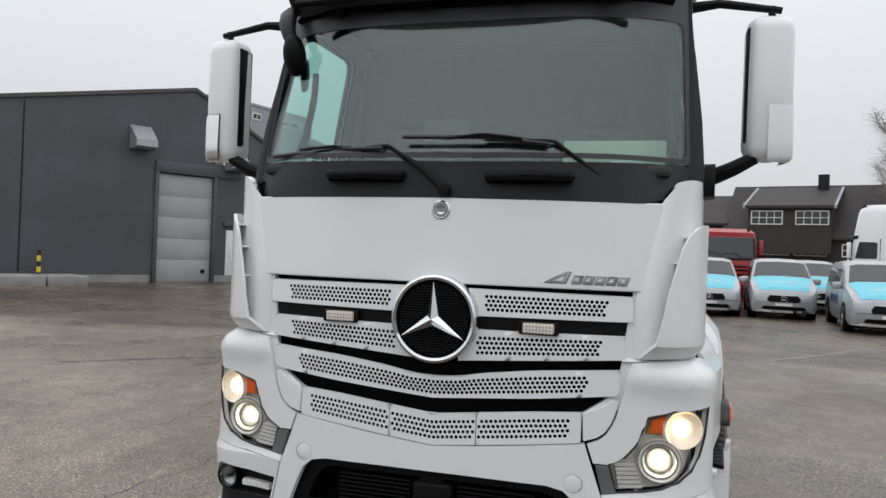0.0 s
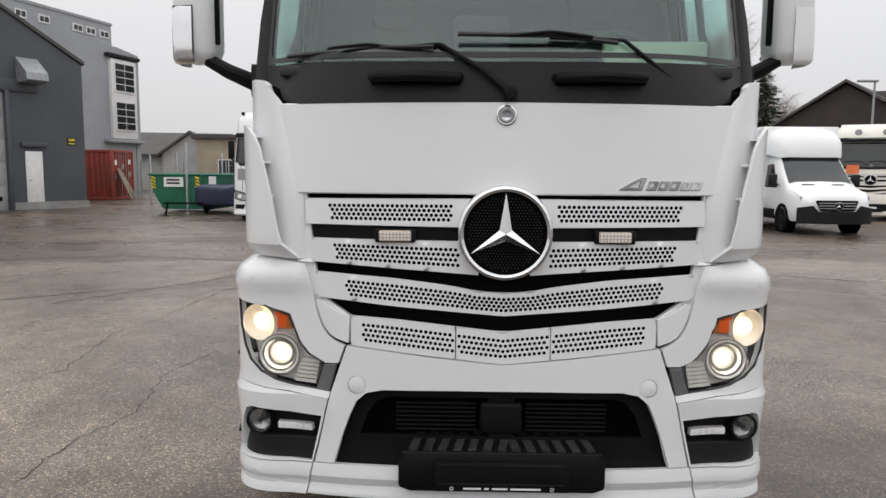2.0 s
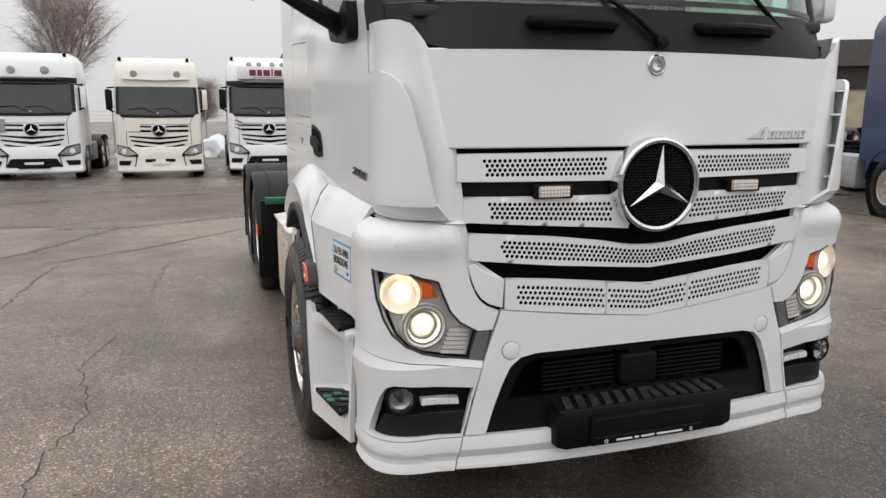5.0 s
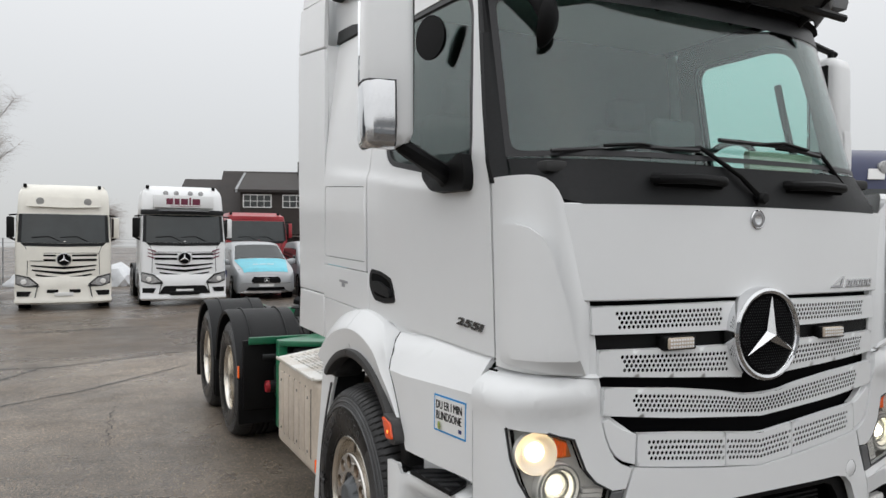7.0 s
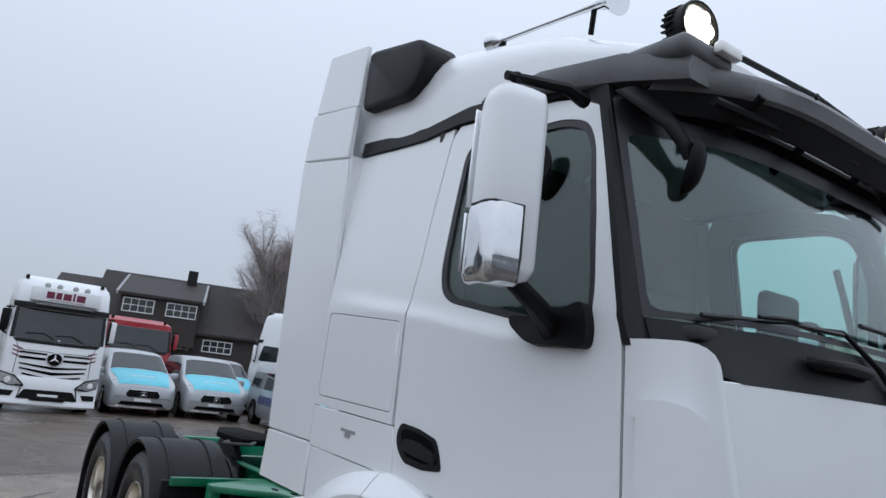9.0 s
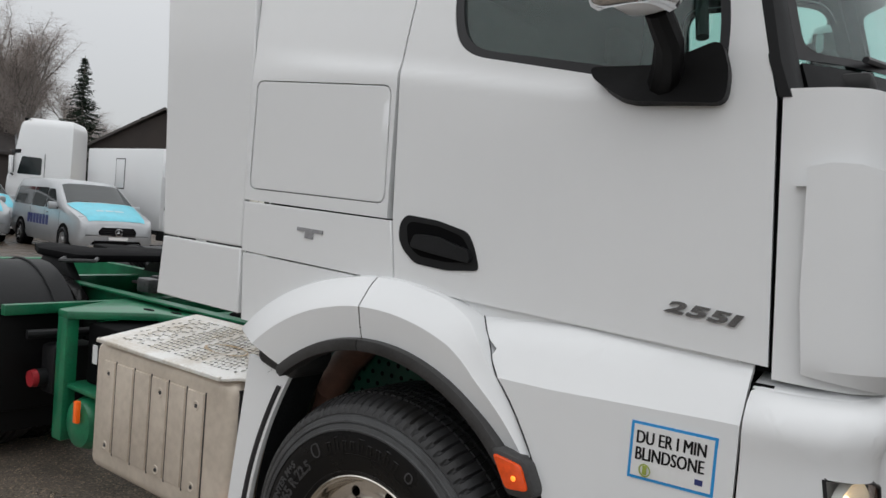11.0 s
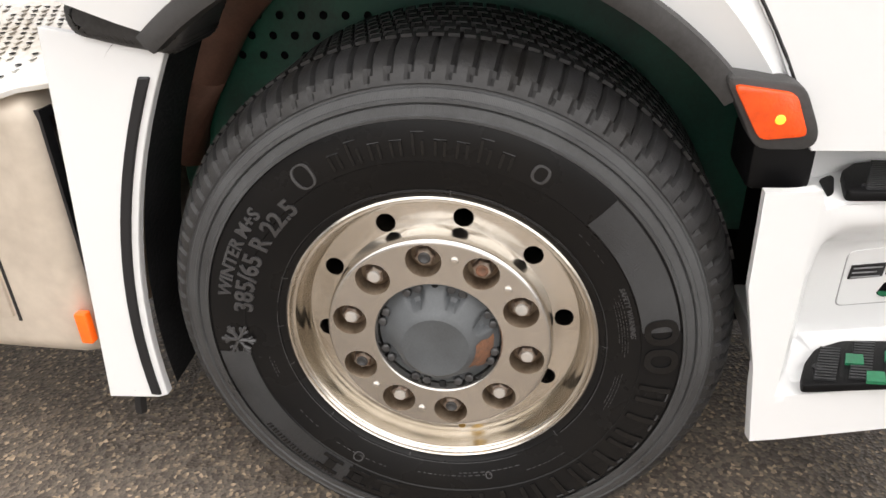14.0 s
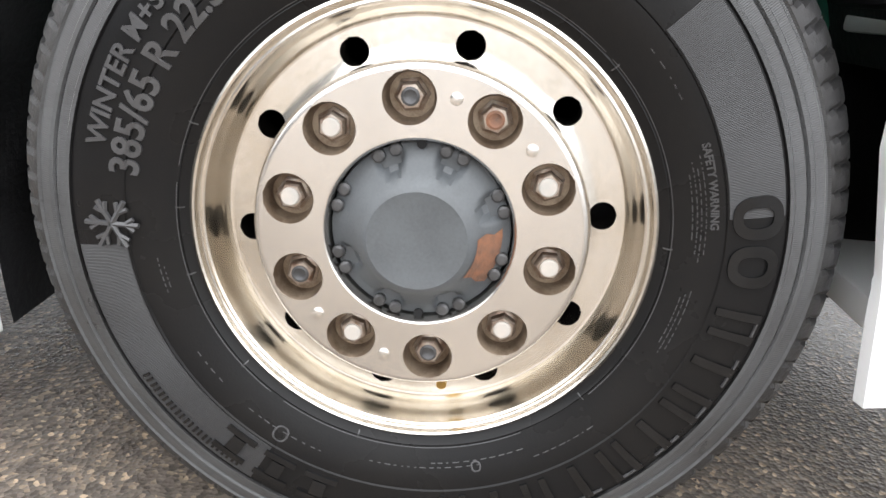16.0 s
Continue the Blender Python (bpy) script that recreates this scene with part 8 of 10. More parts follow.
        panel("lamp_joint", [(s * h * 0.985, 1.015), (s * h * 0.70, 0.935), (s * h * 0.52, 0.735), (s * h * 0.50, 0.66), (s * h * 0.80, 0.655), (s * h * 0.985, 0.735)], lambda u, z: (u, cab_face(z, top) - 0.040 + 0.20 * abs(u / h) ** 4, z), GREYP, t, 0.02, cut=(0.1, 0.1))
        panel("bumper_joint", [(s * h * 0.52, 0.735), (s * h * 0.54, 0.735), (s * h * 0.60, 0.36), (s * h * 0.58, 0.36)], lambda u, z: (u, cab_face(z, top) - 0.036 + 0.20 * abs(u / h) ** 4, z), GREYP, t, 0.012, cut=(0.1, 0.1))
        road_wheel(t, s * (h - 0.02), 1.36, 0.51, 0.33, s, ALU)
        part("arch", prism([(0.62, 0.62)] + [(1.36 + 0.62 * math.cos(radians(a)), 0.51 + 0.62 * math.sin(radians(a))) for a in range(160, 10, -15)] + [(1.98, 0.60), (1.98, 1.25), (0.62, 1.25)], "x", s * (h - 0.10), s * (h + 0.012)), paint, t)
        # black drum painted as the shaded inside of the arch
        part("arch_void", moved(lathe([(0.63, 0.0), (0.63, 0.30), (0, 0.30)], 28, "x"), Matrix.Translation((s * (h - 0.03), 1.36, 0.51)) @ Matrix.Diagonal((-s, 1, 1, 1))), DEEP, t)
    for zc, dz, w, v in ((1.215, 0.070, 0.82, 0.055), (1.075, 0.078, 0.79, 0.075), (0.925, 0.080, 0.70, 0.090)):
        pts = [(-w, zc + v), (-w * 0.5, zc + v * 0.4), (0, zc), (w * 0.5, zc + v * 0.4), (w, zc + v)]
        # lower gaps get the same shade-black plates
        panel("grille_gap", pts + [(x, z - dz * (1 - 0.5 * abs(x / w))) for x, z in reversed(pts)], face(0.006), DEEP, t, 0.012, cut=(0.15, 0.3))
    for s in (-1, 1):
        panel("panel_joint", [(s * 0.90, 0.98), (s * 0.885, 1.60), (s * 0.96, 1.80), (s * 0.972, 1.80), (s * 0.899, 1.60), (s * 0.914, 0.98)], face(0.004), GREYP, t, 0.01, cut=(0.1, 0.2))
    panel("panel_joint", [(-0.885, 1.590), (0.885, 1.590), (0.885, 1.602), (-0.885, 1.602)], face(0.004), GREYP, t, 0.01, cut=(0.15, 0.2))
    low = lambda u, z: (u, cab_face(z, top) - 0.040 + 0.20 * abs(u / h) ** 4, z)
    if opening == "wide":
        op = panel("bumper_opening", rounded([(-0.72, 0.36), (-0.58, 0.60), (0.58, 0.60), (0.72, 0.36)], 0.05), low, BLACKP, t, 0.012, cut=(0.2, 0.2))
        part("opening_step", box(-0.42, 0.42, -0.10, 0.02, 0.33, 0.44, 0.02), BLACKP, op)
    else:
        for s in (-1, 1):
            panel("bumper_opening", [(s * 0.14, 0.48), (s * 0.42, 0.49), (s * 0.42, 0.58), (s * 0.14, 0.58)], low, BLACKP, t, 0.012, cut=(0.2, 0.2))
    part("plate_bar", box(-0.24, 0.24, -0.055, -0.035, 0.40, 0.50, 0.004), STKWHITE, bump, "white number plate")
    star_badge(t, 0, cab_face(1.42, top) - 0.03, 1.42, 0.185)
    if visor:
        secs = []
        for k in range(13):
            u = -1 + k / 6
            y = cab_face(2.78, top) - 0.12 + 0.26 * abs(u) ** 4
            x = h * 0.98 * u
            secs.append([(x, y, 2.86), (x, y - 0.03, 2.80), (x, y - 0.01, 2.72), (x, y + 0.16, 2.74), (x, y + 0.18, 2.88)])
        part("sun_visor", loft(secs), GREYP, t, "dark sun visor", 40)
        part("visor_strip", box(-0.72, 0.72, cab_face(2.78, top) - 0.165, cab_face(2.78, top) - 0.14, 2.825, 2.85, 0.008), GALV, t)
    yf = cab_face(3.08, top)
    if roof == "lamps":
        for x in (-0.42, 0.42):
            part("roof_lamp", moved(lathe([(0.10, -0.06), (0.115, 0.02), (0.10, 0.045), (0, 0.05)], 20, "y"), Matrix.Translation((x, yf - 0.02, 3.06)) @ Matrix.Diagonal((1, -1, 1, 1))), LAMPFAR, t, "round roof lamp")
    elif roof == "recess":
        rc = panel("roof_recess", rounded([(-0.96, 2.92), (-0.86, 3.18), (0.86, 3.18), (0.96, 2.92), (0, 2.88)], 0.05), face(0.085), paint, t, 0.05, cut=(0.2, 0.1), bevel=0.01)
        for x in (-0.60, 0.60):
            part("roof_lamp", moved(lathe([(0.10, -0.02), (0.10, 0.02), (0, 0.03)], 20, "y"), Matrix.Translation((x, yf - 0.085, 3.06)) @ Matrix.Diagonal((1, -1, 1, 1))), PLATEGREY, rc, "round roof lamp")
    elif roof == "sign":
        sg = part("roof_sign", box(-0.86, 0.86, yf - 0.16, yf + 0.08, 2.92, 3.30, 0.02), paint, t, "lit roof sign box")
        for x0, x1, z0, z1 in ((-0.50, -0.31, 3.02, 3.20), (-0.27, -0.13, 3.02, 3.20), (-0.09, 0.11, 3.02, 3.20), (0.15, 0.20, 3.02, 3.24), (0.24, 0.46, 3.02, 3.20), (-0.40, 0.46, 2.965, 2.978)):
            part("sign_bar", box(x0, x1, yf - 0.168, yf - 0.158, z0, z1), WINE, sg)
        for x in (-0.50, -0.20, 0.20, 0.50):
            part("roof_lamp", moved(lathe([(0.06, -0.05), (0.075, 0.02), (0, 0.05)], 16, "y"), Matrix.Translation((x, yf + 0.05, 3.37)) @ Matrix.Diagonal((1, -1, 1, 1))), LAMPFAR, t, "round roof lamp")
    for x in (-h * 0.82, h * 0.75):
        part("roof_marker", box(x - 0.045, x + 0.045, 0.60, 0.72, top - 0.10, top + 0.005, 0.02), BLACKP, t)
    if placard:
        px, pz, pw, ph, pm = placard
        panel("placard", [(px - pw / 2, pz - ph / 2), (px + pw / 2, pz - ph / 2), (px + pw / 2, pz + ph / 2), (px - pw / 2, pz + ph / 2)], face(0.016), pm, t, 0.012, cut=(0.3, 0.3), label="square placard")
    if stripes:
        for s in (-1, 1):
            for k in range(3):
                panel("stripe", [(s * (0.80 + 0.02 * k), 1.64 - 0.10 * k), (s * 1.02, 1.70 - 0.10 * k), (s * 1.02, 1.67 - 0.10 * k), (s * (0.80 + 0.02 * k), 1.60 - 0.10 * k)], face(0.008), stripes, t, 0.012, cut=(0.1, 0.3))
    if chassis:
        for x in (-0.42, 0.42):
            part("frame_rail", box(x - 0.04, x + 0.04, 2.2, 6.3, 0.78, 1.02, 0.01), DEEP, t)
        for s in (-1, 1):
            part("side_tank", prism(rounded([(2.35, 0.40), (3.75, 0.40), (3.75, 0.98), (2.35, 0.98)], 0.08), "x", s * 0.62, s * 1.16, 0.03), GALV, t)
            for y in (4.75, 5.95):
                road_wheel(t, s * (h - 0.01), y, 0.51, 0.55, s, ALU)
            part("mudguard", loft([[(s * x, 5.35 + (1.25 * c), 0.62 + 0.55 * sn) for x in (0.6, 1.2)] for c, sn in [(math.cos(radians(a)), max(0, math.sin(radians(a))) ** 0.5) for a in range(170, 5, -15)]], closed=False), GREYP, t)
        part("fifth_wheel", prism(rounded([(-0.45, 4.7), (0.45, 4.7), (0.45, 5.5), (-0.45, 5.5)], 0.1), "z", 1.08, 1.16), DEEP, t)
    return t


parked_truck("white_truck", "white tractor truck with grey sun visor and two roof lamps", turned(-6.3, 20.6, 0), WHITE, top=3.56, placard=(-0.86, 1.52, 0.42, 0.36, PLATEGREY))
parked_truck("cream_truck", "cream tractor truck with a recessed roof front", turned(-2.98, 20.85, 0), CREAM, top=3.56, roof="recess", opening="two", visor=False, placard=(-0.72, 1.56, 0.42, 0.34, CREAM))
parked_truck("signed_truck", "white tractor truck with a lettered roof sign and dark visor", turned(0.22, 20.7, 0), WHITE, top=3.60, roof="sign", stripes=WINE)
parked_truck("red_truck", "red low-roofed truck behind the parked vans", turned(3.8, 27.3, 0), ENAMEL_RED, top=3.05, roof="none", visor=False, chassis=False)
parked_truck("white_truck", "white high-roofed truck standing side-on behind a box van", turned(8.6, 28.2, -128), WHITE, top=4.0, chassis=False)
parked_truck("cream_truck", "cream truck with an orange placard under its windscreen", turned(14.0, 22.4, -24), CREAM, top=3.35, placard=(-0.55, 1.78, 0.40, 0.30, PLACARD), chassis=True)
parked_truck("white_truck", "white truck with two roof lamps beside an orange truck", turned(19.4, 23.3, -32), WHITE, top=3.1)
parked_truck("orange_truck", "orange truck seen from its side", turned(22.6, 23.6, -68), ENAMEL_ORANGE, top=2.95, chassis=True)
nt = parked_truck("navy_truck", "navy blue truck with white bars on its visor", turned(9.75, 5.0, -18), ENAMEL_NAVY, top=3.4, visor=False, chassis=True)
for k, (x0, x1) in enumerate(((-0.75, -0.46), (-0.40, -0.14), (-0.08, 0.22))):
    panel("lettering_bar", [(x0, 2.86), (x1, 2.86), (x1 + 0.06, 3.04), (x0 + 0.06, 3.04)], lambda u, z: (u, cab_face(z, 3.4) + 0.16 * abs(u / 1.21) ** 4 - 0.012, z), STKWHITE, nt, 0.015, cut=(0.3, 0.3), label="white lettering bar")


def van(name, label, m, paint, foil=None, bars=True, high=False, group="parked vans"):
    """A panel van facing -y: skin lofted along its length, glass, grille, lamps, wheels."""
    v = thing(name, label, "van", m, group)
    L = 5.1
    roof = 1.88 if not high else 2.5
    # y, floor, belt, top, half width low, half width top
    prof = [(0.0, 0.42, 0.62, 0.80, 0.76, 0.70), (0.05, 0.26, 0.70, 0.88, 0.89, 0.82), (0.18, 0.22, 0.82, 0.98, 0.94, 0.88), (0.5, 0.22, 0.92, 1.09, 0.96, 0.89), (0.95, 0.22, 1.00, 1.22, 0.965, 0.90), (1.15, 0.22, 1.03, 1.30, 0.965, 0.87), (1.95, 0.22, 1.06, roof - 0.10, 0.965, 0.76), (2.2, 0.22, 1.07, roof - 0.03, 0.965, 0.755), (3.2, 0.22, 1.07, roof, 0.965, 0.755), (L - 0.3, 0.25, 1.06, roof - 0.02, 0.96, 0.745), (L - 0.08, 0.30, 1.06, roof - 0.08, 0.95, 0.72), (L, 0.40, 1.0, roof - 0.25, 0.91, 0.68)]
    secs = []
    for y, f, b, t, w, wt in prof:
        secs.append([(-w * 0.93, y, f), (-w, y, f + 0.12), (-w * 1.0, y, (f + b) / 2), (-w * 0.985, y, b), (-(w * 0.4 + wt * 0.6), y, b + (t - b) * 0.7), (-wt, y, t - 0.05), (-wt * 0.75, y, t), (0, y, t + 0.02), (wt * 0.75, y, t), (wt, y, t - 0.05), (w * 0.4 + wt * 0.6, y, b + (t - b) * 0.7), (w * 0.985, y, b), (w, y, (f + b) / 2), (w, y, f + 0.12), (w * 0.93, y, f)])
    part("body", loft(secs), paint, v, "", 50)

    def along(y, i):
        return float(np.interp(y, [p[0] for p in prof], [p[i] for p in prof]))

    def skin_top(u, y):
        wt, t = along(y, 5), along(y, 3)
        return (u, y, t + 0.02 * (1 - abs(u)) + 0.008 - 0.05 * max(0, (abs(u) - wt * 0.75) / (wt * 0.25)))
    if foil:
        panel("bonnet_foil", [(-0.70, 0.05), (0.70, 0.05), (0.86, 1.12), (-0.86, 1.12)], skin_top, foil, v, 0.004, cut=(0.15, 0.12), inward=(0, 2, 0), label="turquoise bonnet")
        for x0, x1 in ((-0.34, -0.16), (-0.12, 0.08), (0.12, 0.34)):
            panel("bonnet_bar", [(x0, 0.50), (x1, 0.50), (x1, 0.60), (x0, 0.60)], lambda u, y: (u, y, skin_top(u, y)[2] + 0.004), AQUAPALE, v, 0.003, cut=(0.2, 0.12), inward=(0, 2, 0))
    panel("windscreen", [(-0.83, 1.17), (0.83, 1.17), (0.72, 1.90), (-0.72, 1.90)], skin_top, DARKGLASS, v, 0.006, cut=(0.1, 0.1), inward=(0, 2, 0))

    def flank(s, off):
        def surf(y, z):
            b, t, w, wt = along(y, 2), along(y, 3), along(y, 4), along(y, 5)
            if z > b:
                k = (z - b) / max(0.05, 0.7 * (t - b))
                x = w * 0.985 + (w * 0.4 + wt * 0.6 - w * 0.985) * min(1, k)
            else:
                x = w * 0.995
            return (s * (x + off), y, z)
        return surf
    for s in (-1, 1):
        if not high:
            wins = [[(1.50, 1.10), (2.36, 1.10), (2.36, 1.60), (1.98, 1.60)], [(2.40, 1.10), (3.42, 1.11), (3.42, 1.62), (2.40, 1.62)], [(3.46, 1.11), (4.86, 1.13), (4.76, 1.61), (3.46, 1.62)]]
        else:
            wins = [[(1.62, 1.12), (2.30, 1.12), (2.30, 1.65), (2.02, 1.66)]]
        for w in wins:
            panel("side_window", rounded(w, 0.05), flank(s, 0.006), DARKGLASS, v, 0.006, cut=(0.3, 0.1))
        if bars:
            for k in range(7):
                y = 2.05 + 0.235 * k
                panel("flank_bar", [(y, 0.64), (y + 0.18, 0.64), (y + 0.18, 0.90), (y, 0.90)], flank(s, 0.005), NAVY, v, 0.004, cut=(0.4, 0.1))
            panel("flank_foil", [(1.4, 0.36), (4.7, 0.36), (4.7, 0.62), (1.4, 0.66)], flank(s, 0.004), AQUAPALE, v, 0.003, cut=(0.4, 0.1))
        for y in (1.28, 2.36, 3.44):
            panel("door_joint", [(y, 0.42), (y + 0.012, 0.42), (y + 0.012, 1.06), (y, 1.06)], flank(s, 0.003), GREYP, v, 0.003, cut=(0.4, 0.1))
        part("door_handle", box(min(s * 0.955, s * 1.0), max(s * 0.955, s * 1.0), 2.10, 2.26, 0.97, 1.0, 0.008), paint, v)
        part("side_mirror", box(s * 1.07 - 0.11, s * 1.07 + 0.11, 1.42, 1.54, 1.08, 1.27, 0.04), paint, v)
        part("mirror_foot", tube([(s * 0.90, 1.50, 1.10), (s * 1.02, 1.48, 1.14)], 0.025, 6), BLACKP, v)
        panel("headlamp", [(s * 0.50, 0.62), (s * 0.86, 0.76), (s * 0.84, 0.84), (s * 0.46, 0.72)], lambda u, z: (u, -0.025 + 0.36 * max(0, abs(u) - 0.30) ** 1.6 + 0.10 * max(0, z - 0.6), z), LAMPFAR, v, 0.04, cut=(0.1, 0.1), label="slanted headlamp")
        for y in (0.95, 4.15):
            part("arch_void", moved(lathe([(0.40, 0.0), (0.40, 0.25), (0, 0.25)], 24, "x"), Matrix.Translation((s * 0.973, y, 0.36)) @ Matrix.Diagonal((-s, 1, 1, 1))), DEEP, v)
            road_wheel(v, s * 0.985, y, 0.335, 0.22, s, LAMPFAR)
    nose = lambda off: (lambda u, z: (u, -0.03 + 0.30 * abs(u) ** 2.5 + 0.16 * max(0, z - 0.62) - off, z))
    panel("grille_frame", rounded([(-0.47, 0.515), (0.47, 0.515), (0.58, 0.755), (-0.58, 0.755)], 0.05), nose(0.012), CHROME, v, 0.02, cut=(0.1, 0.1))
    panel("grille", rounded([(-0.44, 0.535), (0.44, 0.535), (0.54, 0.74), (-0.54, 0.74)], 0.05), nose(0.018), DEEP, v, 0.02, cut=(0.1, 0.1))
    for z in (0.56, 0.615, 0.67):
        panel("grille_slat", [(-0.44, z), (0.44, z), (0.44, z + 0.014), (-0.44, z + 0.014)], nose(0.021), GREYP, v, 0.008, cut=(0.1, 0.1))
    panel("lower_intake", rounded([(-0.84, 0.30), (-0.82, 0.44), (-0.50, 0.40), (0.50, 0.40), (0.82, 0.44), (0.84, 0.30)], 0.03), nose(0.035), DEEP, v, 0.06, cut=(0.1, 0.1))
    panel("bumper_lip", [(-0.88, 0.22), (0.88, 0.22), (0.86, 0.285), (-0.86, 0.285)], nose(0.05), CHROME, v, 0.08, cut=(0.1, 0.1))
    panel("plate_bar", [(-0.24, 0.42), (0.24, 0.42), (0.24, 0.50), (-0.24, 0.50)], nose(0.03), STKWHITE, v, 0.01, cut=(0.2, 0.2), label="white number plate")
    star_badge(v, 0, -0.062, 0.62, 0.095)
    return v


for x, y, d in ((2.8, 21.4, -2), (4.95, 21.3, -5), (6.6, 24.6, -4), (6.75, 17.3, -6)):
    van("van", "silver people carrier with a turquoise bonnet and dark flank lettering", turned(x, y, d), SILVER, AQUA)


def box_van(label, m, paint, length=4.4, top=2.98, trim=GREYP, long_box=True):
    """A delivery van: bonneted cab with a box body and a rounded deflector above."""
    v = thing("box_van", label, "van", m, "parked vans")
    prof = [(0.0, 0.42, 0.80, 0.92, 0.70, 0.60), (0.08, 0.36, 0.85, 1.06, 0.88, 0.78), (0.30, 0.34, 0.95, 1.16, 0.97, 0.86), (0.9, 0.34, 1.10, 1.32, 0.99, 0.88), (1.25, 0.34, 1.15, 1.62, 0.99, 0.86), (1.70, 0.34, 1.18, 2.10, 0.99, 0.82), (2.0, 0.34, 1.18, 2.22, 0.99, 0.82), (2.5, 0.34, 1.18, 2.24, 0.99, 0.82)]
    secs = []
    for y, f, b, t, w, wt in prof:
        secs.append([(-w * 0.95, y, f), (-w, y, f + 0.12), (-w, y, (f + b) / 2), (-w * 0.985, y, b), (-(w * 0.4 + wt * 0.6), y, b + (t - b) * 0.7), (-wt, y, t - 0.06), (-wt * 0.75, y, t), (0, y, t + 0.02), (wt * 0.75, y, t), (wt, y, t - 0.06), (w * 0.4 + wt * 0.6, y, b + (t - b) * 0.7), (w * 0.985, y, b), (w, y, (f + b) / 2), (w, y, f + 0.12), (w * 0.95, y, f)])
    part("cab", loft(secs), paint, v, "", 50)

    def along(y, i):
        return float(np.interp(y, [p[0] for p in prof], [p[i] for p in prof]))

    def skin_top(u, y):
        wt, t = along(y, 5), along(y, 3)
        return (u, y, t + 0.02 * (1 - abs(u)) + 0.008 - 0.05 * max(0, (abs(u) - wt * 0.75) / (wt * 0.25)))
    panel("windscreen", [(-0.85, 0.98), (0.85, 0.98), (0.78, 1.76), (-0.78, 1.76)], skin_top, DARKGLASS, v, 0.006, cut=(0.1, 0.1), inward=(0, 2, 0))
    for x in (-0.4, 0.4):
        part("bonnet_vent", box(x - 0.16, x + 0.16, 0.80, 0.86, skin_top(x, 0.83)[2] - 0.01, skin_top(x, 0.83)[2] + 0.012, 0.005), GREYP, v)
    for s in (-1, 1):
        panel("side_window", rounded([(1.45, 1.22), (2.30, 1.22), (2.30, 1.86), (1.92, 1.90)], 0.05), lambda y, z: (s * (0.982 - 0.10 * max(0, z - 1.2)), y, z), DARKGLASS, v, 0.01, cut=(0.3, 0.2))
        part("side_mirror", box(s * 1.14 - 0.12, s * 1.14 + 0.12, 1.30, 1.42, 1.25, 1.60, 0.04), GREYP, v)
        part("mirror_foot", tube([(s * 0.92, 1.42, 1.30), (s * 1.1, 1.38, 1.32)], 0.03, 6), GREYP, v)
        panel("headlamp", [(s * 0.54, 0.92), (s * 0.90, 1.02), (s * 0.90, 0.92), (s * 0.60, 0.80)], lambda u, z: (u, -0.03 + 0.34 * max(0, abs(u) - 0.30) ** 1.6 + 0.12 * max(0, z - 0.8), z), LAMPFAR, v, 0.05, cut=(0.1, 0.1), label="slanted headlamp")
        part("arch_void", moved(lathe([(0.42, 0.0), (0.42, 0.25), (0, 0.25)], 24, "x"), Matrix.Translation((s * 1.0, 1.02, 0.38)) @ Matrix.Diagonal((-s, 1, 1, 1))), DEEP, v)
        road_wheel(v, s * 1.01, 1.02, 0.36, 0.24, s, GREYP)
        road_wheel(v, s * 1.01, 2.6 + length * 0.52, 0.36, 0.24, s, GREYP)
        part("sill", box(s * 0.97 - 0.05, s * 0.97 + 0.05, 1.5, 2.6, 0.34, 0.62, 0.02), trim, v)
    nose = lambda off: (lambda u, z: (u, -0.03 + 0.26 * abs(u) ** 2.5 + 0.16 * max(0, z - 0.72) - off, z))
    panel("bumper", [(-0.98, 0.30), (0.98, 0.30), (0.98, 0.72), (0.62, 0.78), (0.50, 0.62), (-0.50, 0.62), (-0.62, 0.78), (-0.98, 0.72)], nose(0.10), trim, v, 0.16, cut=(0.1, 0.1), label="dark grey unpainted bumper")
    gr = panel("grille", rounded([(-0.44, 0.64), (0.44, 0.64), (0.56, 0.92), (-0.56, 0.92)], 0.05), nose(0.07), DEEP, v, 0.02, cut=(0.1, 0.1))
    for z in (0.70, 0.77, 0.84):
        panel("grille_slat", [(-0.48, z), (0.48, z), (0.48, z + 0.022), (-0.48, z + 0.022)], nose(0.078), GALV, gr, 0.01, cut=(0.1, 0.1))
    star_badge(v, 0, -0.125, 0.77, 0.11)
    if long_box:
        bx = part("box_body", box(-1.08, 1.08, 2.35, 2.35 + length, 0.62, top, 0.03), paint, v, "white box body")
        part("box_skirt", box(-1.06, 1.06, 2.5, 2.3 + length, 0.50, 0.60, 0.01), trim, bx)
        dr = part("box_door", box(-1.088, -1.078, 4.4, 4.95, 1.75, 2.68, 0.002), GREYP, bx, "small door outline in the box side")
        part("door_leaf", box(-1.094, -1.084, 4.43, 4.92, 1.78, 2.65, 0.002), paint, dr)
    secs = []
    for y, z0, z1, w in ((1.55, 2.08, 2.28, 0.70), (1.62, 2.06, 2.55, 0.84), (1.80, 2.10, 2.78, 0.94), (2.05, 2.15, top - 0.08, 1.0), (2.36, 2.15, top - 0.03, 1.02)):
        secs.append([(w * math.copysign(abs(math.cos(a)) ** 0.5, math.cos(a)), y, z0 + (z1 - z0) * max(0, math.sin(a)) ** 0.5) for a in [math.pi * k / 12 for k in range(13)]])
    part("roof_deflector", loft(secs), paint, v, "rounded white roof deflector", 60)
    return v


box_van("white box van with rounded roof deflector and grey bumper", turned(9.8, 16.4, -1), WHITE)
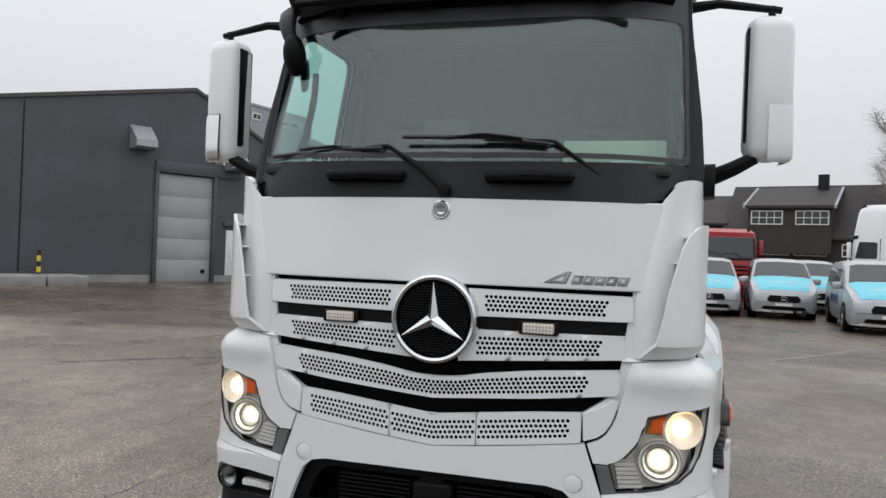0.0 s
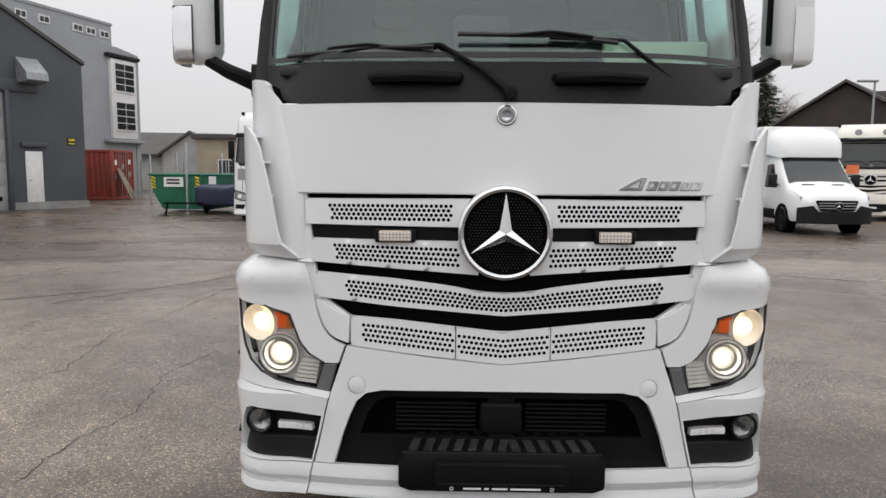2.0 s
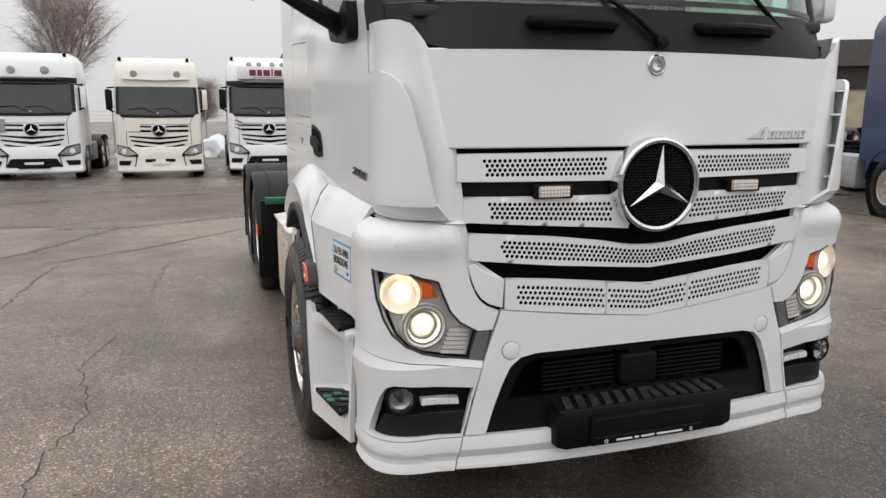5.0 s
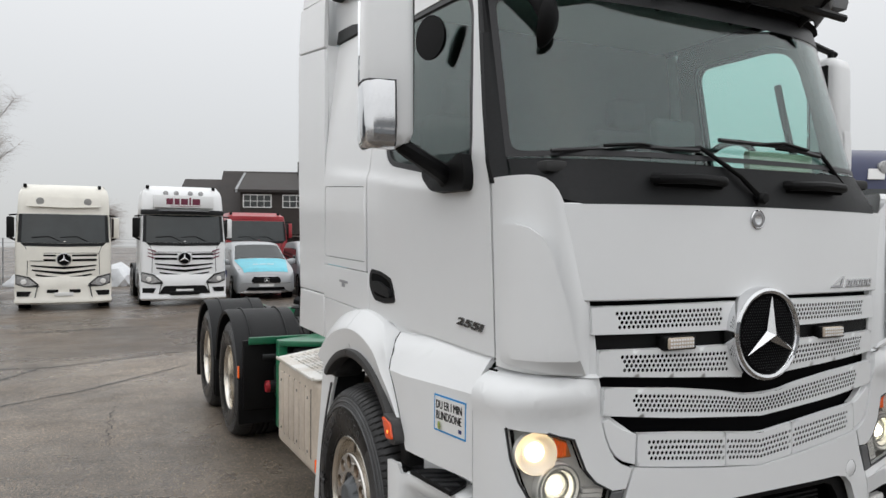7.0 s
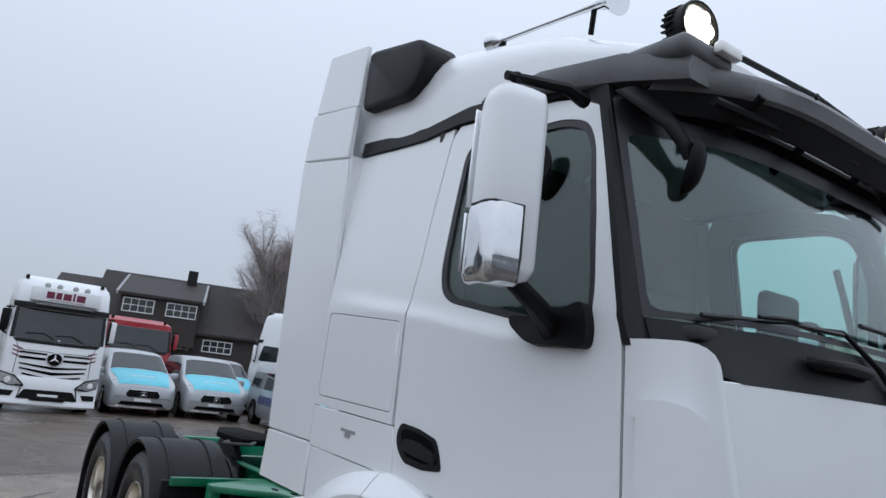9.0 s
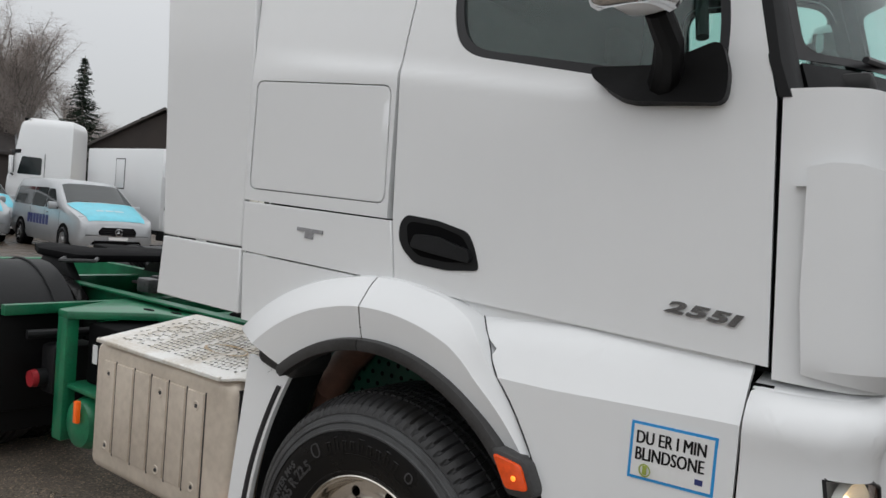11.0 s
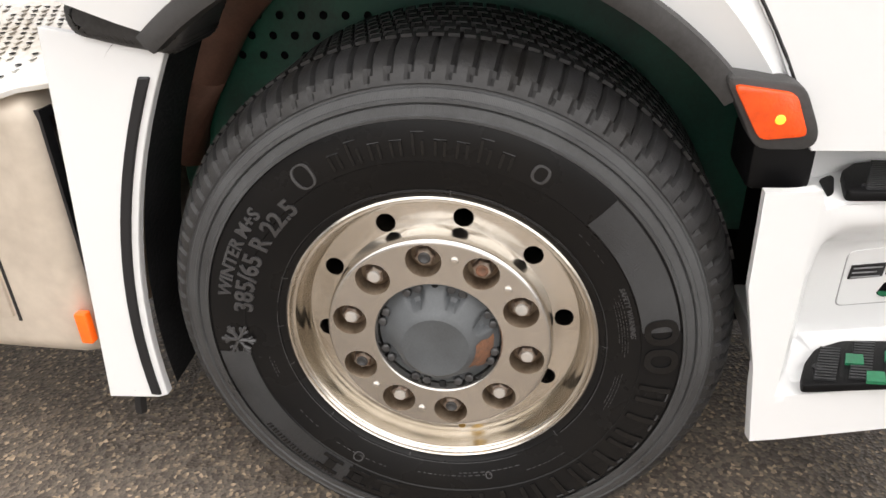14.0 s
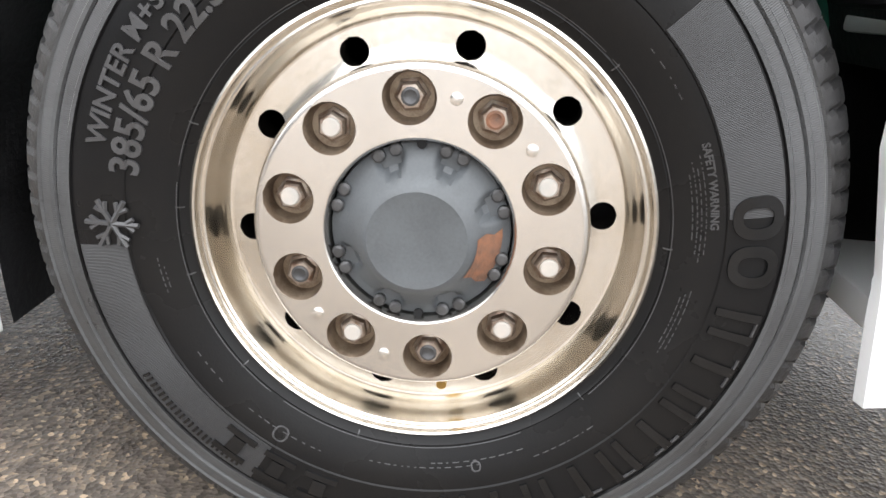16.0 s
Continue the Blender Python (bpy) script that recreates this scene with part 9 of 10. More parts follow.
box_van("white high-roofed delivery van beside a white truck", turned(16.5, 20.6, -4), WHITE, length=2.4, top=2.9)


def car(label, m, paint):
    c = thing("car", label, "car", m)
    prof = [(0.0, 0.40, 0.55, 0.62, 0.60, 0.5), (0.10, 0.24, 0.62, 0.80, 0.82, 0.70), (0.5, 0.22, 0.72, 0.92, 0.89, 0.78), (1.2, 0.22, 0.82, 1.0, 0.90, 0.78), (1.9, 0.22, 0.88, 1.40, 0.90, 0.64), (2.6, 0.22, 0.90, 1.47, 0.90, 0.62), (3.5, 0.24, 0.92, 1.38, 0.90, 0.60), (4.1, 0.28, 0.90, 1.05, 0.87, 0.62), (4.4, 0.40, 0.75, 0.90, 0.80, 0.6)]
    secs = [[(-w * 0.94, y, f), (-w, y, f + 0.12), (-w, y, (f + b) / 2), (-w * 0.98, y, b), (-wt, y, t - 0.05), (-wt * 0.75, y, t), (0, y, t + 0.02), (wt * 0.75, y, t), (wt, y, t - 0.05), (w * 0.98, y, b), (w, y, (f + b) / 2), (w, y, f + 0.12), (w * 0.94, y, f)] for y, f, b, t, w, wt in prof]
    part("body", loft(secs), paint, c, "", 50)
    for s in (-1, 1):
        for y in (0.85, 3.45):
            road_wheel(c, s * 0.91, y, 0.32, 0.2, s, LAMPFAR)
        part("headlamp", box(s * 0.66 - 0.16, s * 0.66 + 0.16, 0.02, 0.20, 0.62, 0.76, 0.03), LAMPFAR, c)
        part("side_mirror", box(s * 1.0 - 0.09, s * 1.0 + 0.09, 1.62, 1.72, 0.95, 1.08, 0.03), paint, c)
        panel("side_window", [(1.55, 0.98), (3.5, 1.0), (3.3, 1.30), (2.1, 1.33)], lambda y, z: (s * (0.885 - 0.42 * (z - 0.92)) + s * 0.012, y, z), DARKGLASS, c, 0.008, cut=(0.3, 0.1))
    panel("windscreen", [(-0.70, 1.28), (0.70, 1.28), (0.60, 1.86), (-0.60, 1.86)], lambda u, y: (u, y, 1.02 + (y - 1.2) * 0.57 + 0.025), DARKGLASS, c, 0.008, cut=(0.2, 0.1), inward=(0, 2, 0))
    part("grille", box(-0.36, 0.36, -0.02, 0.05, 0.48, 0.62, 0.02), DEEP, c)
    return c


car("dark grey parked car with pale headlamps", turned(12.3, 11.3, -30), GREYP)


# ---- buildings ----
def wall_frame(a, b):
    """Local axes of a facade: x along from a to b, y into the building, z up."""
    d = Vector((b[0] - a[0], b[1] - a[1], 0)).normalized()
    n = Vector((-d.y, d.x, 0))
    m = Matrix((d, n, Vector((0, 0, 1)))).transposed().to_4x4()
    m.translation = Vector((a[0], a[1], 0))
    return m


def window(parent, x, z, w, h, cols, rows, y=0.0, frame_mat=None):
    """A framed window with bars, standing a little proud of a facade in the plane y."""
    f = part("window", box(x - w / 2, x + w / 2, y - 0.06, y + 0.02, z - h / 2, z + h / 2), frame_mat or FRAMEW, parent, "")
    pw, ph = (w - 0.10) / cols, (h - 0.10) / rows
    for i in range(cols):
        for j in range(rows):
            x0, z0 = x - w / 2 + 0.05 + pw * i, z - h / 2 + 0.05 + ph * j
            part("pane", box(x0 + 0.025, x0 + pw - 0.025, y - 0.066, y - 0.05, z0 + 0.025, z0 + ph - 0.025), DARKGLASS, f)
    return f


# dark hall; its facade runs from A to the corner, x from 0 at A
hall = thing("industrial_hall", "dark grey clad industrial hall with a pale gate", "building", wall_frame((-21.2, 17.5), (-15.7, 27.1)))
part("wall", prism([(-9, -0.1), (5.45, -0.1), (5.45, 4.55), (8.05, 4.55), (8.05, -0.1), (11.1, -0.1), (11.1, 5.8), (7.0, 8.05), (-9, 4.6)], "y", 0.0, 0.35), HALLCLAD, hall)
part("end_wall", prism([(0.35, -0.1), (14, -0.1), (14, 5.8), (0.35, 5.8)], "x", 10.8, 11.1), HALLCLAD, hall)
part("roof", prism([(11.2, 5.8), (11.2, 5.95), (7.0, 8.2), (-9.1, 4.75), (-9.1, 4.6), (7.0, 8.05)], "y", -0.08, 14), GREYROOF, hall)
part("seam", box(0.55, 0.60, -0.012, 0.01, 0.4, 6.55), GREYP, hall)
part("plinth", box(-9, 5.3, -0.06, 0.02, -0.1, 0.28), CONCRETE, hall)
part("plinth", box(8.1, 11.15, -0.06, 0.02, -0.1, 0.28), CONCRETE, hall)
gt = part("gate", box(5.55, 7.95, 0.10, 0.20, 0.0, 4.45), GATEM, hall, "tall pale grey folding gate")
for k in range(5):
    part("gate_panel", box(5.58, 7.92, 0.085, 0.105, 0.05 + 0.88 * k, 0.90 + 0.88 * k, 0.008), GATEM, gt)
part("gate_lock", box(7.55, 7.72, 0.05, 0.10, 0.35, 0.52, 0.02), DEEP, gt)
for x0, x1, z0, z1 in ((5.40, 5.55, 0, 4.6), (7.95, 8.10, 0, 4.6), (5.40, 9.2, 4.5, 4.95)):
    part("gate_surround", box(x0, x1, -0.10, 0.16, z0, z1, 0.01), HALLCLAD, hall)
dl = part("small_door", box(8.62, 9.28, -0.04, 0.03, 0.15, 2.25, 0.006), FRAMEW, hall, "narrow white door")
part("door_leaf", box(8.68, 9.22, -0.055, -0.03, 0.18, 2.19, 0.004), FRAMEW, dl)
part("door_knob", box(8.72, 8.78, -0.09, -0.05, 1.1, 1.16, 0.01), GALV, dl)
part("door_canopy", box(8.45, 9.45, -0.15, 0.02, 2.42, 2.60, 0.02), HALLCLAD, hall)
for x, z in ((4.75, 5.8), (8.85, 5.35)):
    part("vent_hood", loft([[(x - 0.42, -0.75, z - 0.42), (x + 0.42, -0.75, z - 0.42), (x + 0.42, -0.62, z - 0.50), (x - 0.42, -0.62, z - 0.50)], [(x - 0.42, -0.72, z - 0.15), (x + 0.42, -0.72, z - 0.15), (x + 0.42, 0.0, z - 0.50), (x - 0.42, 0.0, z - 0.50)], [(x - 0.42, -0.02, z + 0.45), (x + 0.42, -0.02, z + 0.45), (x + 0.42, 0.0, z + 0.42), (x - 0.42, 0.0, z + 0.42)]]), GALV, hall, "grey sheet-metal vent hood", 20)
sgn = part("sign", box(10.35, 10.68, -0.03, 0.0, 2.55, 2.85), INK, hall, "small black sign with yellow bars")
for x in (10.40, 10.50, 10.58):
    part("sign_bar", box(x, x + 0.07, -0.036, -0.028, 2.70, 2.80), YELLOW, sgn)
part("sign_bar", box(10.38, 10.65, -0.036, -0.028, 2.58, 2.62), YELLOW, sgn)
kb = thing("concrete_block", "low weathered concrete loading kerb by the hall", "kerb", wall_frame((-21.2, 17.5), (-15.7, 27.1)))
for x0, x1 in ((-3.0, -0.9), (-0.85, 0.85), (0.9, 2.2)):
    part("block", box(x0, x1, -2.4, -0.6, -0.05, 0.34, 0.04), CONCRETE, kb)
pole = thing("marker_pole", "yellow and black striped marker pole", "pole", Matrix.Translation((-19.9, 17.9, 0)))
for k in range(6):
    part("pole_band", moved(lathe([(0.07, 0.2 * k), (0.07, 0.2 * k + 0.2)], 14, "z"), Matrix.Identity(4)), (YELLOW, INK)[k % 2], pole)
sn = thing("snow_heap", "small heap of old snow by the hall", "snow", Matrix.Translation((-22.4, 17.2, 0.3)))
bm = bmesh.new()
bmesh.ops.create_icosphere(bm, subdivisions=3, radius=0.8)
for v in bm.verts:
    v.co *= 1 + 0.3 * noise.noise(v.co * 2.5)
    v.co.z *= 0.5
part("snow", bm, SNOW, sn)

# light grey block behind the hall
blk = thing("grey_office_block", "light grey clad block with small upper windows", "building", wall_frame((-24, 30), (-20.8, 42.6)))
part("wall", box(3.4, 11.7, 0, 9, -0.1, 10.1), PALECLAD, blk)
part("low_wing", prism([(-6.4, -0.1), (3.4, -0.1), (3.4, 9.9), (-6.4, 8.1)], "y", 0.3, 9), PALECLAD, blk)
part("parapet", box(3.35, 11.75, -0.05, 9.05, 10.1, 10.25), GALV, blk)
part("annex", prism([(-4, -0.1), (13.5, -0.1), (13.5, 8.6), (11.7, 8.85), (3.4, 8.9), (-4, 7.4)], "y", -0.35, 6), PALECLAD, blk, "")
part("end_pier", box(13.1, 13.52, -0.40, 0.2, -0.1, 8.6), PALECLAD, blk)
for x in (5.06, 6.58, 8.98, 9.97, 11.07):
    window(blk, x, 9.5, 0.75, 0.42, 2, 1, y=0.0, frame_mat=FRAMEW)
bay = part("window_bay", box(10.9, 13.1, -0.55, -0.3, 3.4, 8.1, 0.02), FRAMEW, blk, "white bay with two gridded windows")
for z in (4.75, 7.05):
    window(blk, 12.0, z, 1.75, 1.75, 2, 4, y=-0.55, frame_mat=FRAMEW)
part("bay_sill", box(10.3, 13.5, -0.75, -0.3, 3.15, 3.35, 0.02), PALECLAD, blk)
part("bay_hood", box(10.6, 13.4, -0.65, -0.3, 8.2, 8.4, 0.02), GREYP, blk)

# red container with leaning planks
CT = wall_frame((-17.8, 33.8), (-17.8, 36.2))
ct = thing("shipping_container", "rusty red corrugated shipping container", "container", CT)
part("body", box(0.04, 2.40, 0.05, 6, 0.05, 2.5), CONTRED, ct)
for k in range(8):
    part("door_rib", box(0.14 + 0.28 * k, 0.27 + 0.28 * k, 0.0, 0.06, 0.2, 2.38, 0.015), CONTRED, ct)
for k in range(21):
    part("side_rib", box(0.0, 0.05, 0.16 + 0.27 * k, 0.30 + 0.27 * k, 0.18, 2.40, 0.015), CONTRED, ct)
for x in (-0.02, 2.36):
    part("corner_post", box(x, x + 0.10, -0.02, 0.12, 0.0, 2.55, 0.01), CONTRED, ct)
for z in (0.0, 2.42):
    part("end_rail", box(0, 2.44, -0.015, 0.1, z, z + 0.13, 0.01), CONTRED, ct)
    part("side_rail", box(-0.015, 0.08, 0.1, 6.0, z, z + 0.13, 0.01), CONTRED, ct)
for x in (0.75, 1.0, 1.5, 1.75):
    part("lock_rod", tube([(x, -0.04, 0.1), (x, -0.04, 2.45)], 0.018, 6), GALV, ct)
for x, z in ((0.45, 1.9), (0.45, 1.2), (1.25, 1.7), (2.0, 1.95), (2.0, 1.3)):
    part("faded_mark", box(x - 0.12, x + 0.12, -0.012, 0.0, z - 0.13, z + 0.13), STKWHITE if z > 1.8 else PLATEGREY, ct)
for k in range(2):
    pk = thing("plank", "weathered plank leaning on the container", "plank", CT @ Matrix.Translation((0.35 + 0.45 * k, -0.85, 0.02)) @ Matrix.Rotation(-0.45, 4, "X") @ Matrix.Rotation(0.08 - 0.2 * k, 4, "Y"), "planks")
    part("board", box(-0.14, 0.14, -0.02, 0.02, 0, 1.75, 0.004), WOODP, pk)

# green skip
sk = thing("waste_skip", "green steel waste skip with white label and hazard stripes", "dumpster", turned(-10.4, 24.3, -4))
part("body", loft([[(-0.95, 0, 0.12), (1.0, 0, 0.12), (1.0, 1.7, 0.12), (-0.95, 1.7, 0.12)], [(-1.25, -0.12, 0.75), (1.3, -0.12, 0.75), (1.3, 1.8, 0.75), (-1.25, 1.8, 0.75)], [(-1.38, -0.15, 1.45), (1.38, -0.15, 1.45), (1.38, 1.85, 1.45), (-1.38, 1.85, 1.45)]]), SKIPGREEN, sk, "", 20)
for p, q in (((-1.40, -0.17, 1.42), (1.40, -0.17, 1.42)), ((-1.40, 1.87, 1.42), (1.40, 1.87, 1.42)), ((-1.40, -0.17, 1.42), (-1.40, 1.87, 1.42)), ((1.40, -0.17, 1.42), (1.40, 1.87, 1.42))):
    part("rim_tube", tube([p, q], 0.045, 8), SKIPGREEN, sk)
for x in (0.1, 0.62):
    part("side_rib", prism([(-0.17, 1.42), (-0.14, 0.72), (-0.02, 0.12), (0.06, 0.12), (0.0, 0.72), (-0.1, 1.42)], "x", x, x + 0.07), SKIPGREEN, sk)
lb = part("label", prism([(-0.80, 1.32), (-0.05, 1.32), (-0.05, 0.96), (-0.80, 0.96)], "y", -0.20, -0.15), STKWHITE, sk, "white label with dark bars")
for z in (1.22, 1.10):
    part("label_bar", box(-0.68, -0.18, -0.207, -0.198, z - 0.03, z + 0.03), GREYP, lb)
part("label", prism([(0.95, 1.36), (1.22, 1.36), (1.22, 0.98), (0.95, 0.98)], "y", -0.20, -0.15), STKWHITE, sk, "white label")
for x in (-1.30, 0.42):
    for k in range(4):
        part("hazard_stripe", prism([(x, 1.36 - 0.12 * k), (x + 0.16, 1.30 - 0.12 * k), (x + 0.16, 1.24 - 0.12 * k), (x, 1.30 - 0.12 * k)], "y", -0.205, -0.14), YELLOW, sk)

# drawbar trailer under a dark blue cover and thin posts
tl = thing("small_trailer", "small trailer with dark blue cover and drawbar", "trailer", turned(-8.6, 22.9, 6))
bm = box(-1.0, 0.7, 0.2, 2.4, 0.30, 1.05, 0.12, 3)
bmesh.ops.subdivide_edges(bm, edges=bm.edges[:], cuts=2, use_grid_fill=True)
for v in bm.verts:
    v.co += v.co.normalized() * 0.12 * noise.noise(v.co * 1.7)
part("cover", bm, DARKBLUE, tl)
part("drawbar", tube([(-0.6, 0.3, 0.42), (-1.9, -0.55, 0.45)], 0.03, 8), DEEP, tl)
part("jockey_leg", tube([(-1.75, -0.5, 0.5), (-1.85, -0.52, 0.0)], 0.035, 8), DEEP, tl)
part("jockey_foot", box(-1.95, -1.75, -0.62, -0.42, 0.0, 0.03), DEEP, tl)
for x in (-0.95, 0.65):
    road_wheel(tl, x, 1.4, 0.32, 0.2, 1 if x > 0 else -1, GREYP)
for i, (x, y, h) in enumerate(((-9.9, 23.0, 2.55), (-12.2, 28.0, 2.3), (-13.6, 28.6, 2.2), (-10.9, 30.0, 2.3), (-9.3, 30.5, 2.3))):
    po = thing("fence_post", "thin galvanised steel fence post", "post", Matrix.Translation((x, y, 0)), "fence posts")
    part("post", lathe([(0.04, 0), (0.04, h), (0.02, h + 0.03)], 10, "z"), GALV, po)
    part("foot", box(-0.08, 0.08, -0.08, 0.08, 0, 0.02), GALV, po)
fe = thing("mesh_fence", "galvanised wire mesh fence behind the skip", "fence", turned(-15.5, 32.0, 8))
for k in range(9):
    part("post", tube([(2.0 * k, 0, 0), (2.0 * k, 0, 2.0)], 0.03, 6), GALV, fe)
for k in range(12):
    part("wire", tube([(0, 0, 0.2 + 0.16 * k), (16, 0, 0.2 + 0.16 * k)], 0.006, 4), GALV, fe)


def gabled(name, label, m, length, depth, eave, ridge, wall_mat, roof_mat, over=0.4, axis="x"):
    """A house with its long side along x facing -y; ridge along x."""
    h = thing(name, label, "house", m)
    gable = [(0, -0.2), (depth, -0.2), (depth, eave), (depth / 2, ridge - 0.15), (0, eave)]
    part("wall", prism(gable, "x", 0, length), wall_mat, h)
    for s in (0, 1):
        e = (-over, eave - over * (ridge - eave) / (depth / 2)) if s == 0 else (depth + over, eave - over * (ridge - eave) / (depth / 2))
        poly = [e, (depth / 2, ridge), (depth / 2, ridge + 0.18), (e[0], e[1] + 0.18)]
        part("roof", prism(poly, "x", -over, length + over), roof_mat, h)
    return h


# brown house with white windows behind the vans
hs = gabled("brown_house", "dark brown boarded house with white windows", wall_frame((6.6, 54.6), (18.4, 50.8)), 11.6, 8.5, 3.85, 7.55, BROWNWALL, BROWNROOF)
part("gablet_wall", box(1.6, 6.95, -0.9, 2.2, 2.5, 5.9), BROWNWALL, hs)
part("gablet_roof", prism([(-1.2, 5.65), (4.2, 7.42), (4.2, 7.62), (-1.2, 5.85)], "x", 1.2, 7.3), BROWNROOF, hs)
for x in (1.35, 7.2):
    part("barge_board", prism([(-1.25, 5.62), (4.0, 7.36), (4.0, 7.60), (-1.25, 5.86)], "x", x - 0.08, x + 0.08), GALV, hs)
for x in (2.85, 5.75):
    window(hs, x, 5.0, 2.1, 1.0, 4, 2, y=-0.9)
for x in (0.8, 3.2, 5.6, 8.6):
    window(hs, x, 2.80, 2.1, 0.9, 4, 2, y=-0.02)
part("barge_board", prism([(-0.42, 3.48), (4.25, 7.56), (4.25, 7.80), (-0.42, 3.72)], "x", 11.94, 12.06), GALV, hs)
part("chimney", box(5.6, 6.3, 3.2, 3.8, 6.9, 8.45), GREYP, hs)
hs2 = gabled("brown_house", "dark brown house wing with a steep roof", wall_frame((3.9, 56.4), (6.4, 55.6)), 2.6, 8.0, 4.7, 6.9, BROWNWALL, BROWNROOF)
window(hs2, 1.3, 2.75, 1.9, 1.05, 4, 2, y=-0.02)
gabled("dark_gabled_house", "dark house with a gable and grey roof", wall_frame((24.6, 44.6), (29.5, 50.5)) @ Matrix.Translation((0, -4.5, 0)), 12, 9, 4.6, 7.4, BROWNWALL, GREYROOF)
lw = thing("grey_warehouse", "long grey warehouse with dark band and beige base", "building", wall_frame((25.0, 47.5), (60.0, 30.0)))
part("wall", box(0, 40, 0.2, 12, -0.1, 5.0), BEIGEWALL, lw)
part("window_band", box(0, 40, 0.05, 1, 3.6, 5.2), BROWNWALL, lw)
part("roof_edge", box(-0.4, 40.4, -0.4, 12, 5.2, 7.0), GREYROOF, lw)
gh = gabled("grey_roofed_house", "low white house with a grey roof", wall_frame((-30.5, 50.5), (-16.5, 53.5)), 12.5, 7, 2.7, 4.3, GABLEW, GREYROOF)
part("front_gable", prism([(8.2, -0.1), (12.2, -0.1), (12.2, 2.7), (10.2, 4.2), (8.2, 2.7)], "y", -1.2, 2.5), GABLEW, gh)
part("gable_roof", prism([(7.8, 2.45), (10.2, 4.25), (12.6, 2.45), (12.6, 2.65), (10.2, 4.45), (7.8, 2.65)], "y", -1.5, 3.2), GREYROOF, gh)
part("skylight", prism([(0.9, 3.2), (1.6, 3.5), (1.6, 3.6), (0.9, 3.3)], "x", 4.6, 5.6), FRAMEW, gh)
for x in (2.0, 5.0):
    window(gh, x, 1.6, 1.3, 1.0, 2, 1, y=-0.02)
bg = thing("beige_building", "low beige rendered building with a flat roof", "building", wall_frame((-17.3, 44.6), (-11.0, 45.8)))
part("wall", box(0, 6.4, 0, 6, -0.1, 3.6), BEIGEWALL, bg)
part("roof", box(-0.3, 6.7, -0.3, 6.3, 3.6, 3.85), GREYROOF, bg)
window(bg, 2.0, 1.7, 1.4, 1.1, 2, 1, y=-0.02)
lp = thing("street_lamp", "tall galvanised street lamp with flat head", "lamp post", Matrix.Translation((21.7, 36.3, 0)))
part("post", lathe([(0.09, 0), (0.07, 3), (0.05, 6.4)], 12, "z"), GALV, lp)
part("lamp_head", box(-0.9, 0.15, -0.12, 0.12, 6.40, 6.52, 0.03), GALV, lp)
# added building, never in view; it only fills reflections
lf = thing("unseen_building", "added pale low building, out of view on the yard's open side", "building", turned(-16, -26, 0))
part("wall", box(0, 34, -6, 0, -0.1, 6.5), PALECLAD, lf)
part("roof", box(-0.3, 34.3, -6.3, 0.3, 6.5, 6.8), GREYROOF, lf)
for k in range(10):
    window(lf, 2 + 3.3 * k, 3.5, 1.8, 1.4, 2, 1, y=0.09)


# ---- trees ----
def bare_tree(label, x, y, height, seed, spread=0.35):
    """A leafless birch: trunk and limbs, and a crown of fine twigs."""
    rnd_t = random.Random(seed)
    t = thing("birch_tree", label, "tree", Matrix.Translation((x, y, 0)), "bare birches")
    trunk, fine = bmesh.new(), ([], [])

    def twig(p, d, n):
        v, f = fine
        k = len(v)
        q = p
        w = 0.0055
        s = d.cross(Vector((0.3, 1, 0.2))).normalized() * w
        v += [p - s, p + s]
        for i in range(n):
            d = (d + Vector((rnd_t.uniform(-.35, .35), rnd_t.uniform(-.35, .35), rnd_t.uniform(-.45, .12)))).normalized()
            q = q + d * rnd_t.uniform(0.16, 0.30)
            s *= 0.72
            v += [q - s, q + s]
            f.append([k + 2 * i, k + 2 * i + 1, k + 2 * i + 3, k + 2 * i + 2])

    def limb(p, d, length, r, level):
        n = 4
        pts = [p]
        for i in range(n):
            d = (d + Vector((rnd_t.uniform(-.14, .14), rnd_t.uniform(-.14, .14), 0.05))).normalized()
            pts.append(pts[-1] + d * length / n)
        tube(pts, r, 5 if level else 8, trunk, taper=r * 0.45)
        for i in range(1, n + 1):
            if level < 3:
                for _ in range(2 if level < 2 else 1):
                    a = rnd_t.uniform(0, 6.28)
                    side_d = (d * 0.75 + Vector((math.cos(a), math.sin(a), 0.25)) * spread * 1.6).normalized()
                    if level or i > 1:
                        limb(pts[i], side_d, length * rnd_t.uniform(0.42, 0.62), r * 0.48, level + 1)
            if level >= 1:
                for _ in range(5 if level < 3 else 7):
                    a = rnd_t.uniform(0, 6.28)
                    twig(pts[i], (d * 0.6 + Vector((math.cos(a), math.sin(a), 0.2))).normalized(), 5)
    limb(Vector((0, 0, 0)), Vector((0, 0, 1)), height * 0.62, height * 0.014, 0)
    part("trunk", trunk, BARK, t)
    lists("crown", fine[0], fine[1], TWIG, t, "fine bare twigs")
    return t


bare_tree("tall bare birch with fine grey-brown twigs", -9.9, 49.5, 10.2, 3, 0.34)
bare_tree("tall bare birch with fine grey-brown twigs", -8.3, 43.0, 8.4, 14, 0.32)
bare_tree("tall bare birch with fine grey-brown twigs", -1.9, 44.0, 3.6, 21, 0.35)
bare_tree("tall bare birch with fine grey-brown twigs", 17.6, 52.0, 11.0, 5, 0.24)
bare_tree("tall bare birch with fine grey-brown twigs", 19.9, 51.5, 11.6, 8, 0.24)
bare_tree("tall bare birch with fine grey-brown twigs", 26.0, 58.0, 9.0, 9, 0.4)
bare_tree("tall bare birch with fine grey-brown twigs", 18.7, 54.5, 11.2, 44, 0.20)


